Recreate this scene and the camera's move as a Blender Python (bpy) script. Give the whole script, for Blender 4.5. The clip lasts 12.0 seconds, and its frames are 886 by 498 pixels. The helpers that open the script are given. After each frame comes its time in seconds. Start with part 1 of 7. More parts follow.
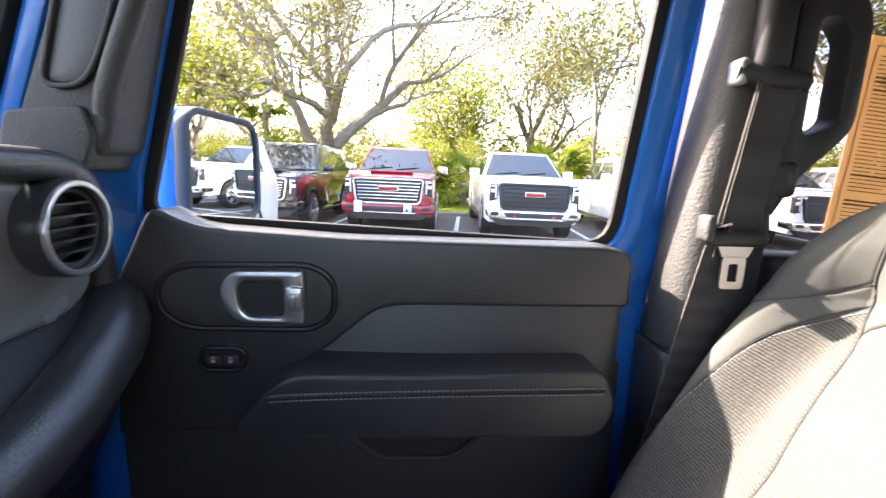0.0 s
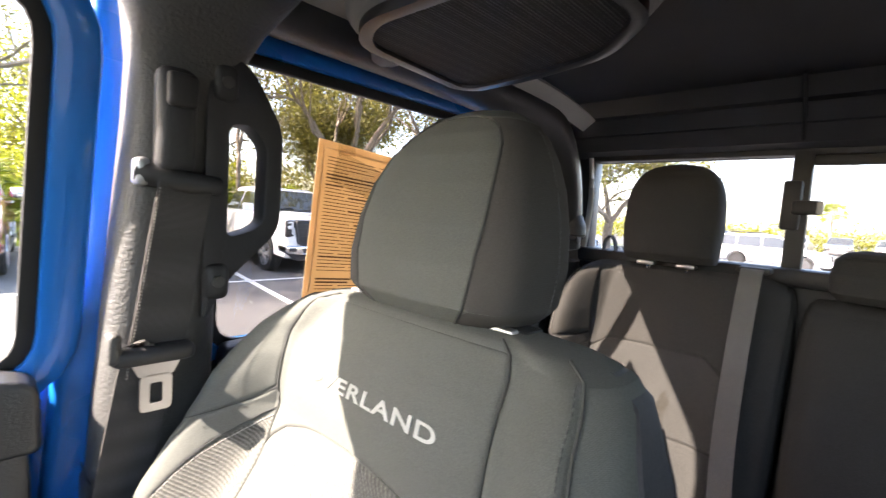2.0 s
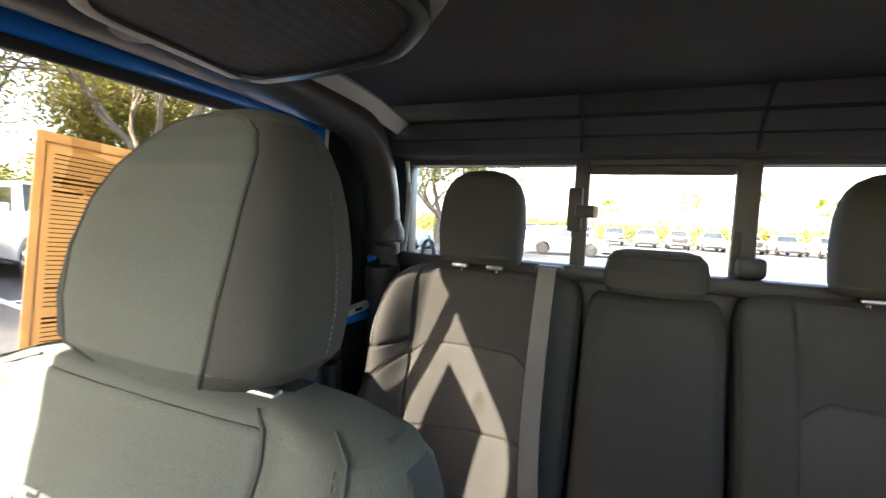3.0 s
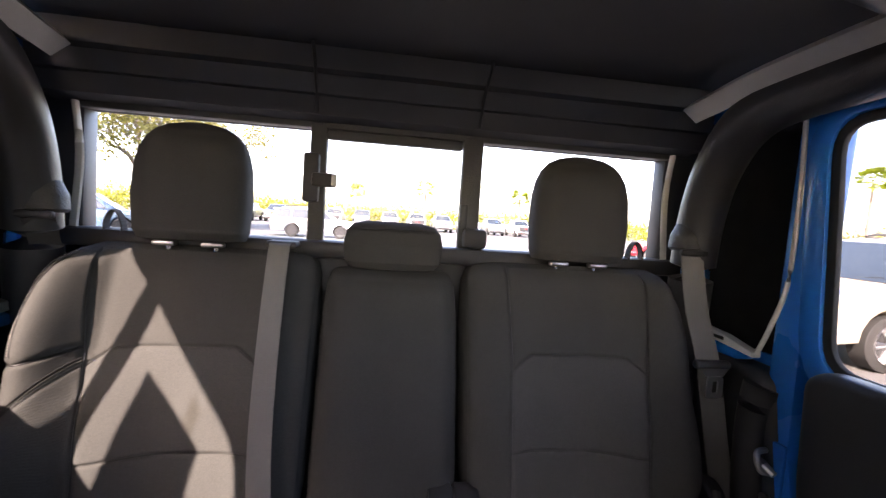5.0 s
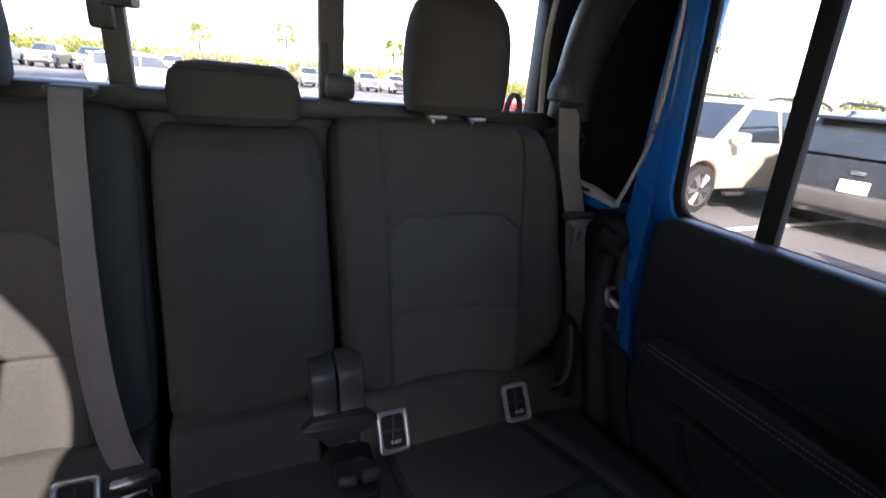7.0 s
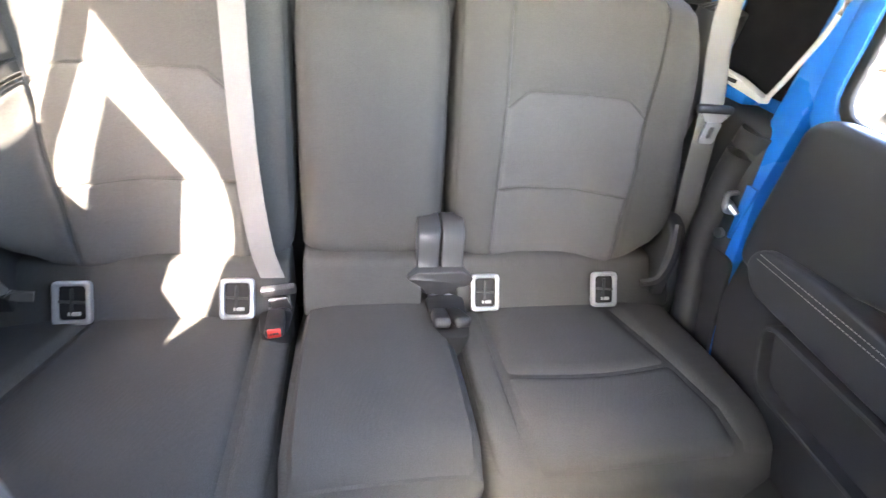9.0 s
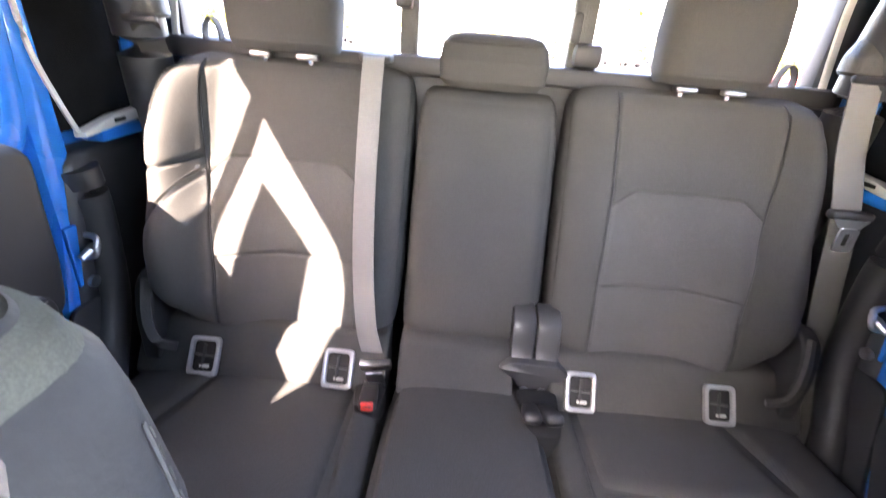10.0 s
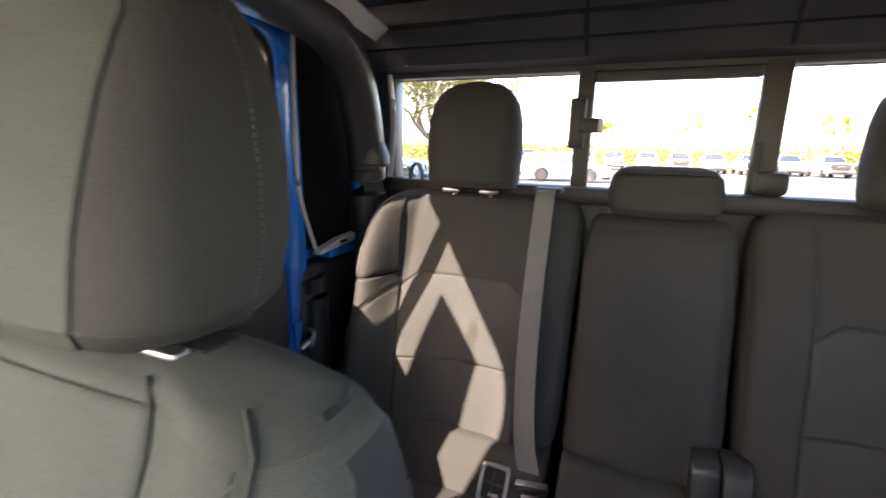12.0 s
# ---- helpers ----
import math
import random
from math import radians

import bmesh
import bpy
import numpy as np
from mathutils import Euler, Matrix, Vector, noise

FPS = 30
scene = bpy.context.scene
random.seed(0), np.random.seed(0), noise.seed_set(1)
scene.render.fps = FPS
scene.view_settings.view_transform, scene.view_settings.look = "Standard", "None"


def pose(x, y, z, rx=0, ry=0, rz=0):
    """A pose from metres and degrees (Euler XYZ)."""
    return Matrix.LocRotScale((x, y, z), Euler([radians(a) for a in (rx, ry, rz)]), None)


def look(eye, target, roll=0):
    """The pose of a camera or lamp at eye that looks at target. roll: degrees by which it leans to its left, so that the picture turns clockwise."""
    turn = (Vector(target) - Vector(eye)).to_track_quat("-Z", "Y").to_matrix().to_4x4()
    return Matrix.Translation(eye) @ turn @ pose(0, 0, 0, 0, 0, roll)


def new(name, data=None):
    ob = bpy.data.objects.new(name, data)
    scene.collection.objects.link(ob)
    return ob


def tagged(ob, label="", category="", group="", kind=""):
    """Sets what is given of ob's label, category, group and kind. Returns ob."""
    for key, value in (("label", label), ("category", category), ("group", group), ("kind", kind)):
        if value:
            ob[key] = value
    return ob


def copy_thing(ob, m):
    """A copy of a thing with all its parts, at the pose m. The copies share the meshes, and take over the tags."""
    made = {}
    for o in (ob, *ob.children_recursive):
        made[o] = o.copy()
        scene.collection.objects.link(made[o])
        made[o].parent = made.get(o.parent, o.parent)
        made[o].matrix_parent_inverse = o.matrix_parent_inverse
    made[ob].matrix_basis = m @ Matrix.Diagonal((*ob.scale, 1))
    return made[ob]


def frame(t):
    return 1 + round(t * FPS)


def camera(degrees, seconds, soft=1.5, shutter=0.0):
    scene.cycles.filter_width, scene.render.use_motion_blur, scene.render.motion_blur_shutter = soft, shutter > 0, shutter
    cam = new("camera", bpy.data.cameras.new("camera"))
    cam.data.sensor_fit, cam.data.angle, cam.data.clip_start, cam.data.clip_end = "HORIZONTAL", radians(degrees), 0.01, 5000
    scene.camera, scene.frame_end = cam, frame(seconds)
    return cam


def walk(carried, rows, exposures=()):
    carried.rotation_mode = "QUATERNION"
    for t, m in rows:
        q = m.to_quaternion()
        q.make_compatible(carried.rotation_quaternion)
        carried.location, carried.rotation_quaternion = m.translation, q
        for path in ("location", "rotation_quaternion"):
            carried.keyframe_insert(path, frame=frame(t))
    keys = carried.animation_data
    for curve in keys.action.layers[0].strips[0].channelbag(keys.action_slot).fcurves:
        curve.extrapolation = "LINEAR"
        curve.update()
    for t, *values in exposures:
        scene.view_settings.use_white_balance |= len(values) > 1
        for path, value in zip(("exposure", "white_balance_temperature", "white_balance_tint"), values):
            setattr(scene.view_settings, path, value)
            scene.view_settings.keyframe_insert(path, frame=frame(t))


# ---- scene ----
cam = camera(89.17, 12.0, soft=1.25, shutter=0.25)
PATH = [
    (0.0, pose(0.086, -0.030, 1.419, 80.01, -2.40, -94.20)),
    (0.5, pose(0.081, -0.084, 1.450, 81.55, -2.97, -102.21)),
    (1.0, pose(0.071, -0.165, 1.493, 83.24, -2.37, -114.21)),
    (1.5, pose(0.064, -0.240, 1.517, 84.52, -3.01, -126.11)),
    (2.0, pose(0.051, -0.288, 1.521, 85.69, -3.94, -136.07)),
    (2.5, pose(0.046, -0.333, 1.535, 86.17, -4.21, -146.23)),
    (3.0, pose(0.049, -0.370, 1.546, 86.56, -2.96, -156.80)),
    (3.2, pose(0.052, -0.383, 1.542, 86.44, -2.87, -160.63)),
    (4.8, look((0.039, -0.481, 1.52), (-0.178, -2.464, 1.383), 3.6)),
    (5.0, look((0.034, -0.489, 1.522), (-0.247, -2.465, 1.389), 3.8)),
    (5.5, look((0.018, -0.534, 1.525), (-0.526, -2.454, 1.386), 4.5)),
    (6.0, look((0.018, -0.549, 1.525), (-0.695, -2.412, 1.376), 4.9)),
    (6.5, look((0.005, -0.558, 1.526), (-0.759, -2.378, 1.203), 4.9)),
    (7.0, look((0.004, -0.57, 1.504), (-0.792, -2.271, 0.816), 5.1)),
    (7.2, look((0.006, -0.573, 1.497), (-0.797, -2.214, 0.683), 5.6)),
    (8.8, pose(0.039, -0.551, 1.508, 53.10, -6.43, -193.92)),
    (9.0, pose(0.047, -0.535, 1.490, 54.41, -6.55, -189.56)),
    (9.5, pose(0.057, -0.520, 1.484, 54.59, -7.65, -180.77)),
    (10.0, pose(0.055, -0.513, 1.498, 64.57, -4.35, -176.92)),
    (10.5, pose(0.031, -0.514, 1.510, 79.36, -1.48, -175.12)),
    (11.0, pose(0.034, -0.531, 1.519, 81.42, -0.75, -174.95)),
    (11.5, pose(0.029, -0.518, 1.528, 79.71, 0.12, -168.92)),
    (12.0, pose(0.063, -0.454, 1.528, 77.68, -1.39, -157.20)),
]
EXPOSURES = [
    (0.0, 3.60, 7200, 24), (0.5, 3.23, 7300, 24), (1.0, 3.08, 7350, 21), (1.5, 3.27, 7200, 20), (2.0, 3.77, 7050, 20), (2.5, 4.07, 7150, 15), (3.0, 4.15, 7300, 11),
    (5.0, 4.00, 7150, 27), (5.5, 3.32, 6850, 25), (6.0, 3.29, 6750, 24), (7.0, 3.46, 6400, 20), (8.8, 7.05, 7100, 17), (9.5, 7.22, 7050, 19), (10.0, 6.45, 7150, 26),
    (10.5, 5.58, 7050, 31), (11.0, 4.70, 7200, 26), (12.0, 4.22, 7400, 21),
]
walk(cam, PATH, EXPOSURES)

# ---- light ----
SUN = Vector((0.66, 1.04, 0.912)).normalized()  # towards the sun: ahead of the cab and to its passenger side
world = bpy.data.worlds.new("sky")
scene.world = world
world.use_nodes = True
_n = world.node_tree.nodes
_sky = _n.new("ShaderNodeTexSky")
_sky.sky_type = "NISHITA"
_sky.sun_disc = False
_sky.sun_elevation = math.asin(SUN.z)
_sky.sun_rotation = math.atan2(SUN.x, SUN.y)
_sky.air_density, _sky.dust_density = 1.0, 2.0
world.node_tree.links.new(_sky.outputs[0], _n["Background"].inputs[0])
_n["Background"].inputs[1].default_value = 0.128
_sd = bpy.data.lights.new("sun", "SUN")
_sd.energy, _sd.angle, _sd.color = 2.9, radians(0.6), (1.0, 0.95, 0.86)
_so = new("sun", _sd)
_so.matrix_world = look(SUN * 60, (0, 0, 0))


# ---- materials ----
def mat(name, base, rough=0.6, metal=0.0, vary=0.12, scale=6.0, grain=80.0, bump=0.15, depth=0.002, coat=0.0, spec=0.5, rvary=0.1, leafy=0.0, rand=0.0, tint=None):
    """A surface with colour variation at two scales, fine relief and uneven gloss."""
    m = bpy.data.materials.new(name)
    m.use_nodes = True
    nt = m.node_tree
    nd, ln = nt.nodes, nt.links
    b = nd["Principled BSDF"]
    tc = nd.new("ShaderNodeTexCoord")
    big = nd.new("ShaderNodeTexNoise")
    big.inputs["Scale"].default_value, big.inputs["Detail"].default_value = scale, 4
    fine = nd.new("ShaderNodeTexNoise")
    fine.inputs["Scale"].default_value, fine.inputs["Detail"].default_value = grain, 3
    ln.new(tc.outputs["Object"], big.inputs["Vector"])
    ln.new(tc.outputs["Object"], fine.inputs["Vector"])
    mixn = nd.new("ShaderNodeMath")
    mixn.operation = "MULTIPLY_ADD"
    ln.new(fine.outputs["Fac"], mixn.inputs[0])
    mixn.inputs[1].default_value = 0.4
    ln.new(big.outputs["Fac"], mixn.inputs[2])
    ramp = nd.new("ShaderNodeMapRange")
    ramp.inputs[1].default_value, ramp.inputs[2].default_value = 0.4, 1.0
    ln.new(mixn.outputs[0], ramp.inputs[0])
    mc = nd.new("ShaderNodeMix")
    mc.data_type = "RGBA"
    t = tint or base
    mc.inputs[6].default_value = (*[c * (1 - vary) for c in base], 1)
    mc.inputs[7].default_value = (*[min(1, c * (1 + vary)) for c in t], 1)
    ln.new(ramp.outputs[0], mc.inputs[0])
    col = mc.outputs[2]
    if rand:
        info = nd.new("ShaderNodeNewGeometry")
        hsv = nd.new("ShaderNodeHueSaturation")
        r2 = nd.new("ShaderNodeMapRange")
        r2.inputs[3].default_value, r2.inputs[4].default_value = 1 - rand, 1 + rand
        ln.new(info.outputs["Random Per Island"], r2.inputs[0])
        ln.new(r2.outputs[0], hsv.inputs["Value"])
        ln.new(col, hsv.inputs["Color"])
        col = hsv.outputs[0]
    ln.new(col, b.inputs["Base Color"])
    rr = nd.new("ShaderNodeMapRange")
    rr.inputs[3].default_value, rr.inputs[4].default_value = max(0.02, rough - rvary), min(1, rough + rvary)
    ln.new(big.outputs["Fac"], rr.inputs[0])
    ln.new(rr.outputs[0], b.inputs["Roughness"])
    b.inputs["Metallic"].default_value = metal
    b.inputs["Specular IOR Level"].default_value = spec
    b.inputs["Coat Weight"].default_value = coat
    b.inputs["Coat Roughness"].default_value = 0.06
    if bump:
        bp = nd.new("ShaderNodeBump")
        bp.inputs["Strength"].default_value, bp.inputs["Distance"].default_value = bump, depth
        ln.new(fine.outputs["Fac"], bp.inputs["Height"])
        ln.new(bp.outputs[0], b.inputs["Normal"])
    if leafy:
        tr = nd.new("ShaderNodeBsdfTranslucent")
        ms = nd.new("ShaderNodeMixShader")
        ms.inputs[0].default_value = leafy
        ln.new(col, tr.inputs[0])
        ln.new(b.outputs[0], ms.inputs[1])
        ln.new(tr.outputs[0], ms.inputs[2])
        ln.new(ms.outputs[0], nd["Material Output"].inputs[0])
    return m


def weave(name, base, size, rough=0.9, bump=0.5, tint=None, turn=0.0, tone=0.25, mottle=0.0, cross=1.0):
    """Woven upholstery: two crossing thread waves with mottled yarn; turn slants the ribs, a low cross leaves ribs one way."""
    m = mat(name, base, rough, vary=0.10, scale=9, grain=700, bump=0.0, spec=0.25, tint=tint)
    nd, ln = m.node_tree.nodes, m.node_tree.links
    tc = nd.new("ShaderNodeTexCoord")
    mp = nd.new("ShaderNodeMapping")
    mp.inputs["Rotation"].default_value = (0, turn, 0)
    ln.new(tc.outputs["Object"], mp.inputs["Vector"])
    outs = []
    for ax, k in (("X", 0.8), ("Z", 1.0)):
        w = nd.new("ShaderNodeTexWave")
        w.bands_direction = ax
        w.inputs["Scale"].default_value = size * k
        w.inputs["Distortion"].default_value = 1.6
        w.inputs["Detail"].default_value = 1.0
        w.inputs["Detail Scale"].default_value = 4
        ln.new(mp.outputs[0], w.inputs["Vector"])
        outs.append(w)
    mul = nd.new("ShaderNodeMath")
    mul.operation = "MULTIPLY"
    soft = nd.new("ShaderNodeMapRange")
    soft.inputs["To Min"].default_value = 1 - cross
    ln.new(outs[0].outputs["Fac"], soft.inputs["Value"])
    ln.new(soft.outputs[0], mul.inputs[0])
    ln.new(outs[1].outputs["Fac"], mul.inputs[1])
    bp = nd.new("ShaderNodeBump")
    bp.inputs["Strength"].default_value, bp.inputs["Distance"].default_value = bump, 0.001
    ln.new(mul.outputs[0], bp.inputs["Height"])
    bs = nd["Principled BSDF"]
    ln.new(bp.outputs[0], bs.inputs["Normal"])
    # the gaps between the threads are a little darker
    rg = nd.new("ShaderNodeMapRange")
    rg.inputs["To Min"].default_value, rg.inputs["To Max"].default_value = 1 - tone, 1 + tone
    ln.new(mul.outputs[0], rg.inputs["Value"])
    mx_ = nd.new("ShaderNodeVectorMath")
    mx_.operation = "SCALE"
    src = bs.inputs["Base Color"].links[0].from_socket
    ln.new(src, mx_.inputs[0])
    ln.new(rg.outputs[0], mx_.inputs["Scale"])
    ln.new(mx_.outputs[0], bs.inputs["Base Color"])
    if mottle:
        # lighter and darker yarns
        nz = nd.new("ShaderNodeTexNoise")
        nz.inputs["Scale"].default_value, nz.inputs["Detail"].default_value = size * 3.0, 1.5
        ln.new(mp.outputs[0], nz.inputs["Vector"])
        r2 = nd.new("ShaderNodeMapRange")
        r2.inputs["From Min"].default_value, r2.inputs["From Max"].default_value = 0.32, 0.68
        r2.inputs["To Min"].default_value, r2.inputs["To Max"].default_value = 1 - mottle, 1 + mottle
        ln.new(nz.outputs["Fac"], r2.inputs["Value"])
        m2 = nd.new("ShaderNodeVectorMath")
        m2.operation = "SCALE"
        ln.new(mx_.outputs[0], m2.inputs[0])
        ln.new(r2.outputs[0], m2.inputs["Scale"])
        ln.new(m2.outputs[0], bs.inputs["Base Color"])
    return m


def glass(name, tint=(1, 1, 1), rough=0.0):
    m = bpy.data.materials.new(name)
    m.use_nodes = True
    nd, ln = m.node_tree.nodes, m.node_tree.links
    tr = nd.new("ShaderNodeBsdfTransparent")
    tr.inputs[0].default_value = (*tint, 1)
    gl = nd.new("ShaderNodeBsdfGlossy")
    gl.inputs["Roughness"].default_value = 0.02 + rough
    lw = nd.new("ShaderNodeLayerWeight")
    lw.inputs["Blend"].default_value = 0.5
    pw = nd.new("ShaderNodeMath")
    pw.operation, pw.inputs[1].default_value = "POWER", 5.0
    ln.new(lw.outputs["Facing"], pw.inputs[0])
    fr = nd.new("ShaderNodeMath")
    fr.operation, fr.inputs[1].default_value, fr.inputs[2].default_value = "MULTIPLY_ADD", 0.6, 0.03
    ln.new(pw.outputs[0], fr.inputs[0])
    ms = nd.new("ShaderNodeMixShader")
    ln.new(fr.outputs[0], ms.inputs[0])
    ln.new(tr.outputs[0], ms.inputs[1])
    ln.new(gl.outputs[0], ms.inputs[2])
    ln.new(ms.outputs[0], nd["Material Output"].inputs[0])
    return m


M_BLUE = mat("blue_paint", (0.001, 0.185, 0.66), 0.28, 0.05, vary=0.06, scale=3, grain=1500, bump=0.02, coat=0.5)
M_TRIM = mat("soft_black_trim", (0.043, 0.044, 0.046), 0.37, vary=0.15, scale=4, grain=420, bump=0.45, depth=0.0012, spec=0.8)
# the door trim again, darkened in colour for the shade at the rear
M_TRIM_SHADE = mat("shaded_rear_trim", (0.030, 0.031, 0.034), 0.42, vary=0.15, scale=4, grain=420, bump=0.30, depth=0.0010, spec=0.6)
M_TRIM2 = mat("grey_pillar_trim", (0.062, 0.062, 0.059), 0.55, vary=0.14, scale=5, grain=260, bump=0.8, depth=0.0016)
M_DARK = mat("black_plastic", (0.028, 0.028, 0.03), 0.5, vary=0.2, scale=8, grain=300, bump=0.15)
M_SEAL = mat("rubber_seal", (0.012, 0.012, 0.012), 0.7, vary=0.2, grain=120, bump=0.1)
M_CARPET = mat("black_carpet", (0.012, 0.012, 0.013), 0.95, vary=0.4, scale=20, grain=600, bump=0.6, depth=0.004, spec=0.1)
M_HEAD = mat("black_headliner", (0.078, 0.078, 0.080), 0.95, vary=0.15, scale=5, grain=900, bump=0.25, spec=0.1)
M_HEADG = mat("grey_headliner", (0.30, 0.29, 0.26), 0.92, vary=0.08, scale=5, grain=900, bump=0.25, spec=0.15)
M_LIGHTTRIM = mat("pale_grey_trim", (0.55, 0.54, 0.51), 0.6, vary=0.06, grain=200, bump=0.1)
# one seat cloth, lightened for lit front seats, darkened for the shaded bench
M_SEAT_LIT = weave("lit_seat_cloth", (0.104, 0.108, 0.098), 330, bump=0.12, turn=0.785, tone=0.03, mottle=0.12)
M_SEAT_SHADE = weave("shaded_seat_cloth", (0.066, 0.066, 0.063), 260, bump=0.35, turn=0.785, tone=0.10, mottle=0.16)
M_VINYL = mat("dark_grey_vinyl", (0.032, 0.032, 0.036), 0.6, vary=0.22, scale=14, grain=260, bump=0.35, depth=0.0014, spec=0.45)
M_SIDE = weave("dark_side_cloth", (0.066, 0.062, 0.057), 330, bump=0.15, turn=0.785, tone=0.05, mottle=0.12)
M_RIB = weave("ribbed_bolster_cloth", (0.112, 0.112, 0.101), 105, bump=1.0, turn=0.45, tone=0.38, mottle=0.10, cross=0.3)
# the insert cloth again, the bench's shade put into its darker colour
M_INSERT_SHADE = weave("shaded_seat_insert", (0.090, 0.091, 0.088), 200, bump=0.6, turn=0.60, tone=0.22, mottle=0.14, cross=0.5)
M_INSERT = weave("woven_seat_insert", (0.122, 0.121, 0.110), 110, bump=1.0, turn=0.60, tone=0.30, mottle=0.10, cross=0.35)
M_POD = mat("grey_pod_plastic", (0.12, 0.118, 0.11), 0.6, vary=0.1, scale=5, grain=400, bump=0.3)
M_GRILLE = weave("loudspeaker_mesh", (0.085, 0.085, 0.082), 110, bump=0.8, turn=0.785, tone=0.4)
M_BELT = weave("black_belt_webbing", (0.080, 0.075, 0.072), 260, bump=0.5)
M_BELTG = weave("grey_belt_webbing", (0.25, 0.247, 0.238), 260, bump=0.5)
M_THREAD = mat("grey_thread", (0.30, 0.29, 0.27), 0.8, bump=0.0)
M_SEW = mat("pale_embroidery", (0.46, 0.455, 0.43), 0.70, vary=0.2, scale=60, grain=900, bump=0.3, depth=0.0006)
M_HINGE = mat("satin_grey_plastic", (0.045, 0.046, 0.048), 0.36, vary=0.12, scale=9, grain=300, bump=0.06, spec=0.6)
M_GLOSS = mat("gloss_black_plastic", (0.016, 0.016, 0.018), 0.34, vary=0.1, grain=300, bump=0.03)
M_STEEL = mat("satin_steel", (0.55, 0.55, 0.56), 0.32, 1.0, vary=0.05, grain=250, bump=0.05)
M_CHROME = mat("bright_chrome", (0.75, 0.75, 0.76), 0.12, 1.0, vary=0.03, bump=0.0)
M_BRIGHT = mat("bright_brushed_metal", (0.66, 0.66, 0.67), 0.30, 0.9, vary=0.05, grain=250, bump=0.05)
M_DASH = mat("grey_dash_panel", (0.26, 0.265, 0.25), 0.24, 0.25, vary=0.08, scale=6, grain=500, bump=0.04, coat=0.5)
M_SILVER = mat("silver_plastic", (0.42, 0.43, 0.44), 0.35, 0.6, vary=0.05, grain=300, bump=0.05)
M_PAPER = mat("kraft_paper", (0.72, 0.55, 0.34), 0.85, vary=0.05, scale=12, grain=300, bump=0.08, leafy=0.55)
M_PAPER2 = mat("pale_paper", (0.82, 0.70, 0.52), 0.85, vary=0.04, leafy=0.55)
M_INK = mat("brown_ink", (0.10, 0.055, 0.025), 0.9, bump=0.0)
M_CORD = mat("dark_seam_cord", (0.055, 0.056, 0.052), 0.9, vary=0.1, grain=900, bump=0.1)
M_RED = mat("red_button", (0.55, 0.03, 0.02), 0.45, bump=0.05)
M_CLEAR = glass("clear_glass", (0.93, 0.96, 0.95))
M_PRIVACY = glass("privacy_glass", (0.69, 0.675, 0.66))
M_SCREEN = glass("windscreen_glass", (0.66, 0.69, 0.68))
M_REARGLASS = glass("tinted_rear_glass", (0.82, 0.81, 0.80))
M_TAPE = glass("clear_tape", (0.9, 0.88, 0.84), 0.25)
M_TINT = glass("smoked_glass", (0.10, 0.11, 0.12))
M_MIRROR = mat("mirror_glass", (0.85, 0.86, 0.87), 0.015, 1.0, vary=0.0, bump=0.0, rvary=0.0)
M_ASPHALT = mat("asphalt", (0.105, 0.103, 0.100), 0.9, vary=0.28, scale=0.6, grain=160, bump=0.5, depth=0.006)
M_LINE = mat("line_paint", (0.72, 0.72, 0.69), 0.8, vary=0.12, scale=3, grain=60, bump=0.3)
M_CONC = mat("concrete", (0.42, 0.40, 0.36), 0.9, vary=0.15, scale=2, grain=80, bump=0.3)
M_GRASS = mat("grass_blades", (0.20, 0.26, 0.025), 0.8, vary=0.3, scale=1, grain=30, leafy=0.4, rand=0.4, bump=0.0)
M_SOIL = mat("lawn_soil", (0.10, 0.14, 0.035), 0.95, vary=0.35, scale=0.8, grain=25, bump=0.4, depth=0.02)
M_BARK = mat("grey_bark", (0.20, 0.165, 0.13), 0.95, vary=0.35, scale=5, grain=40, bump=0.8, depth=0.02)
M_LEAF = mat("oak_leaves", (0.175, 0.162, 0.035), 0.6, vary=0.3, scale=0.8, grain=6, leafy=0.45, rand=0.45, bump=0.0)
M_LEAFY = mat("yellow_green_leaves", (0.24, 0.25, 0.020), 0.6, vary=0.3, scale=0.6, grain=6, leafy=0.5, rand=0.45, bump=0.0)
M_PALM = mat("palm_fronds", (0.22, 0.27, 0.020), 0.5, vary=0.25, scale=0.8, grain=6, leafy=0.5, rand=0.35, bump=0.0)
M_TYRE = mat("tyre_rubber", (0.018, 0.018, 0.018), 0.85, vary=0.2, grain=90, bump=0.3)
M_LAMPW = mat("headlamp_lens", (0.75, 0.76, 0.78), 0.12, 0.2, vary=0.06, bump=0.0, coat=1.0)
M_LAMPR = mat("tail_lamp_lens", (0.35, 0.012, 0.012), 0.15, vary=0.1, bump=0.0, coat=1.0)
M_CARGLASS = mat("car_window_glass", (0.02, 0.026, 0.026), 0.05, vary=0.3, scale=3, bump=0.0, spec=1.0, rvary=0.03, coat=1.0)
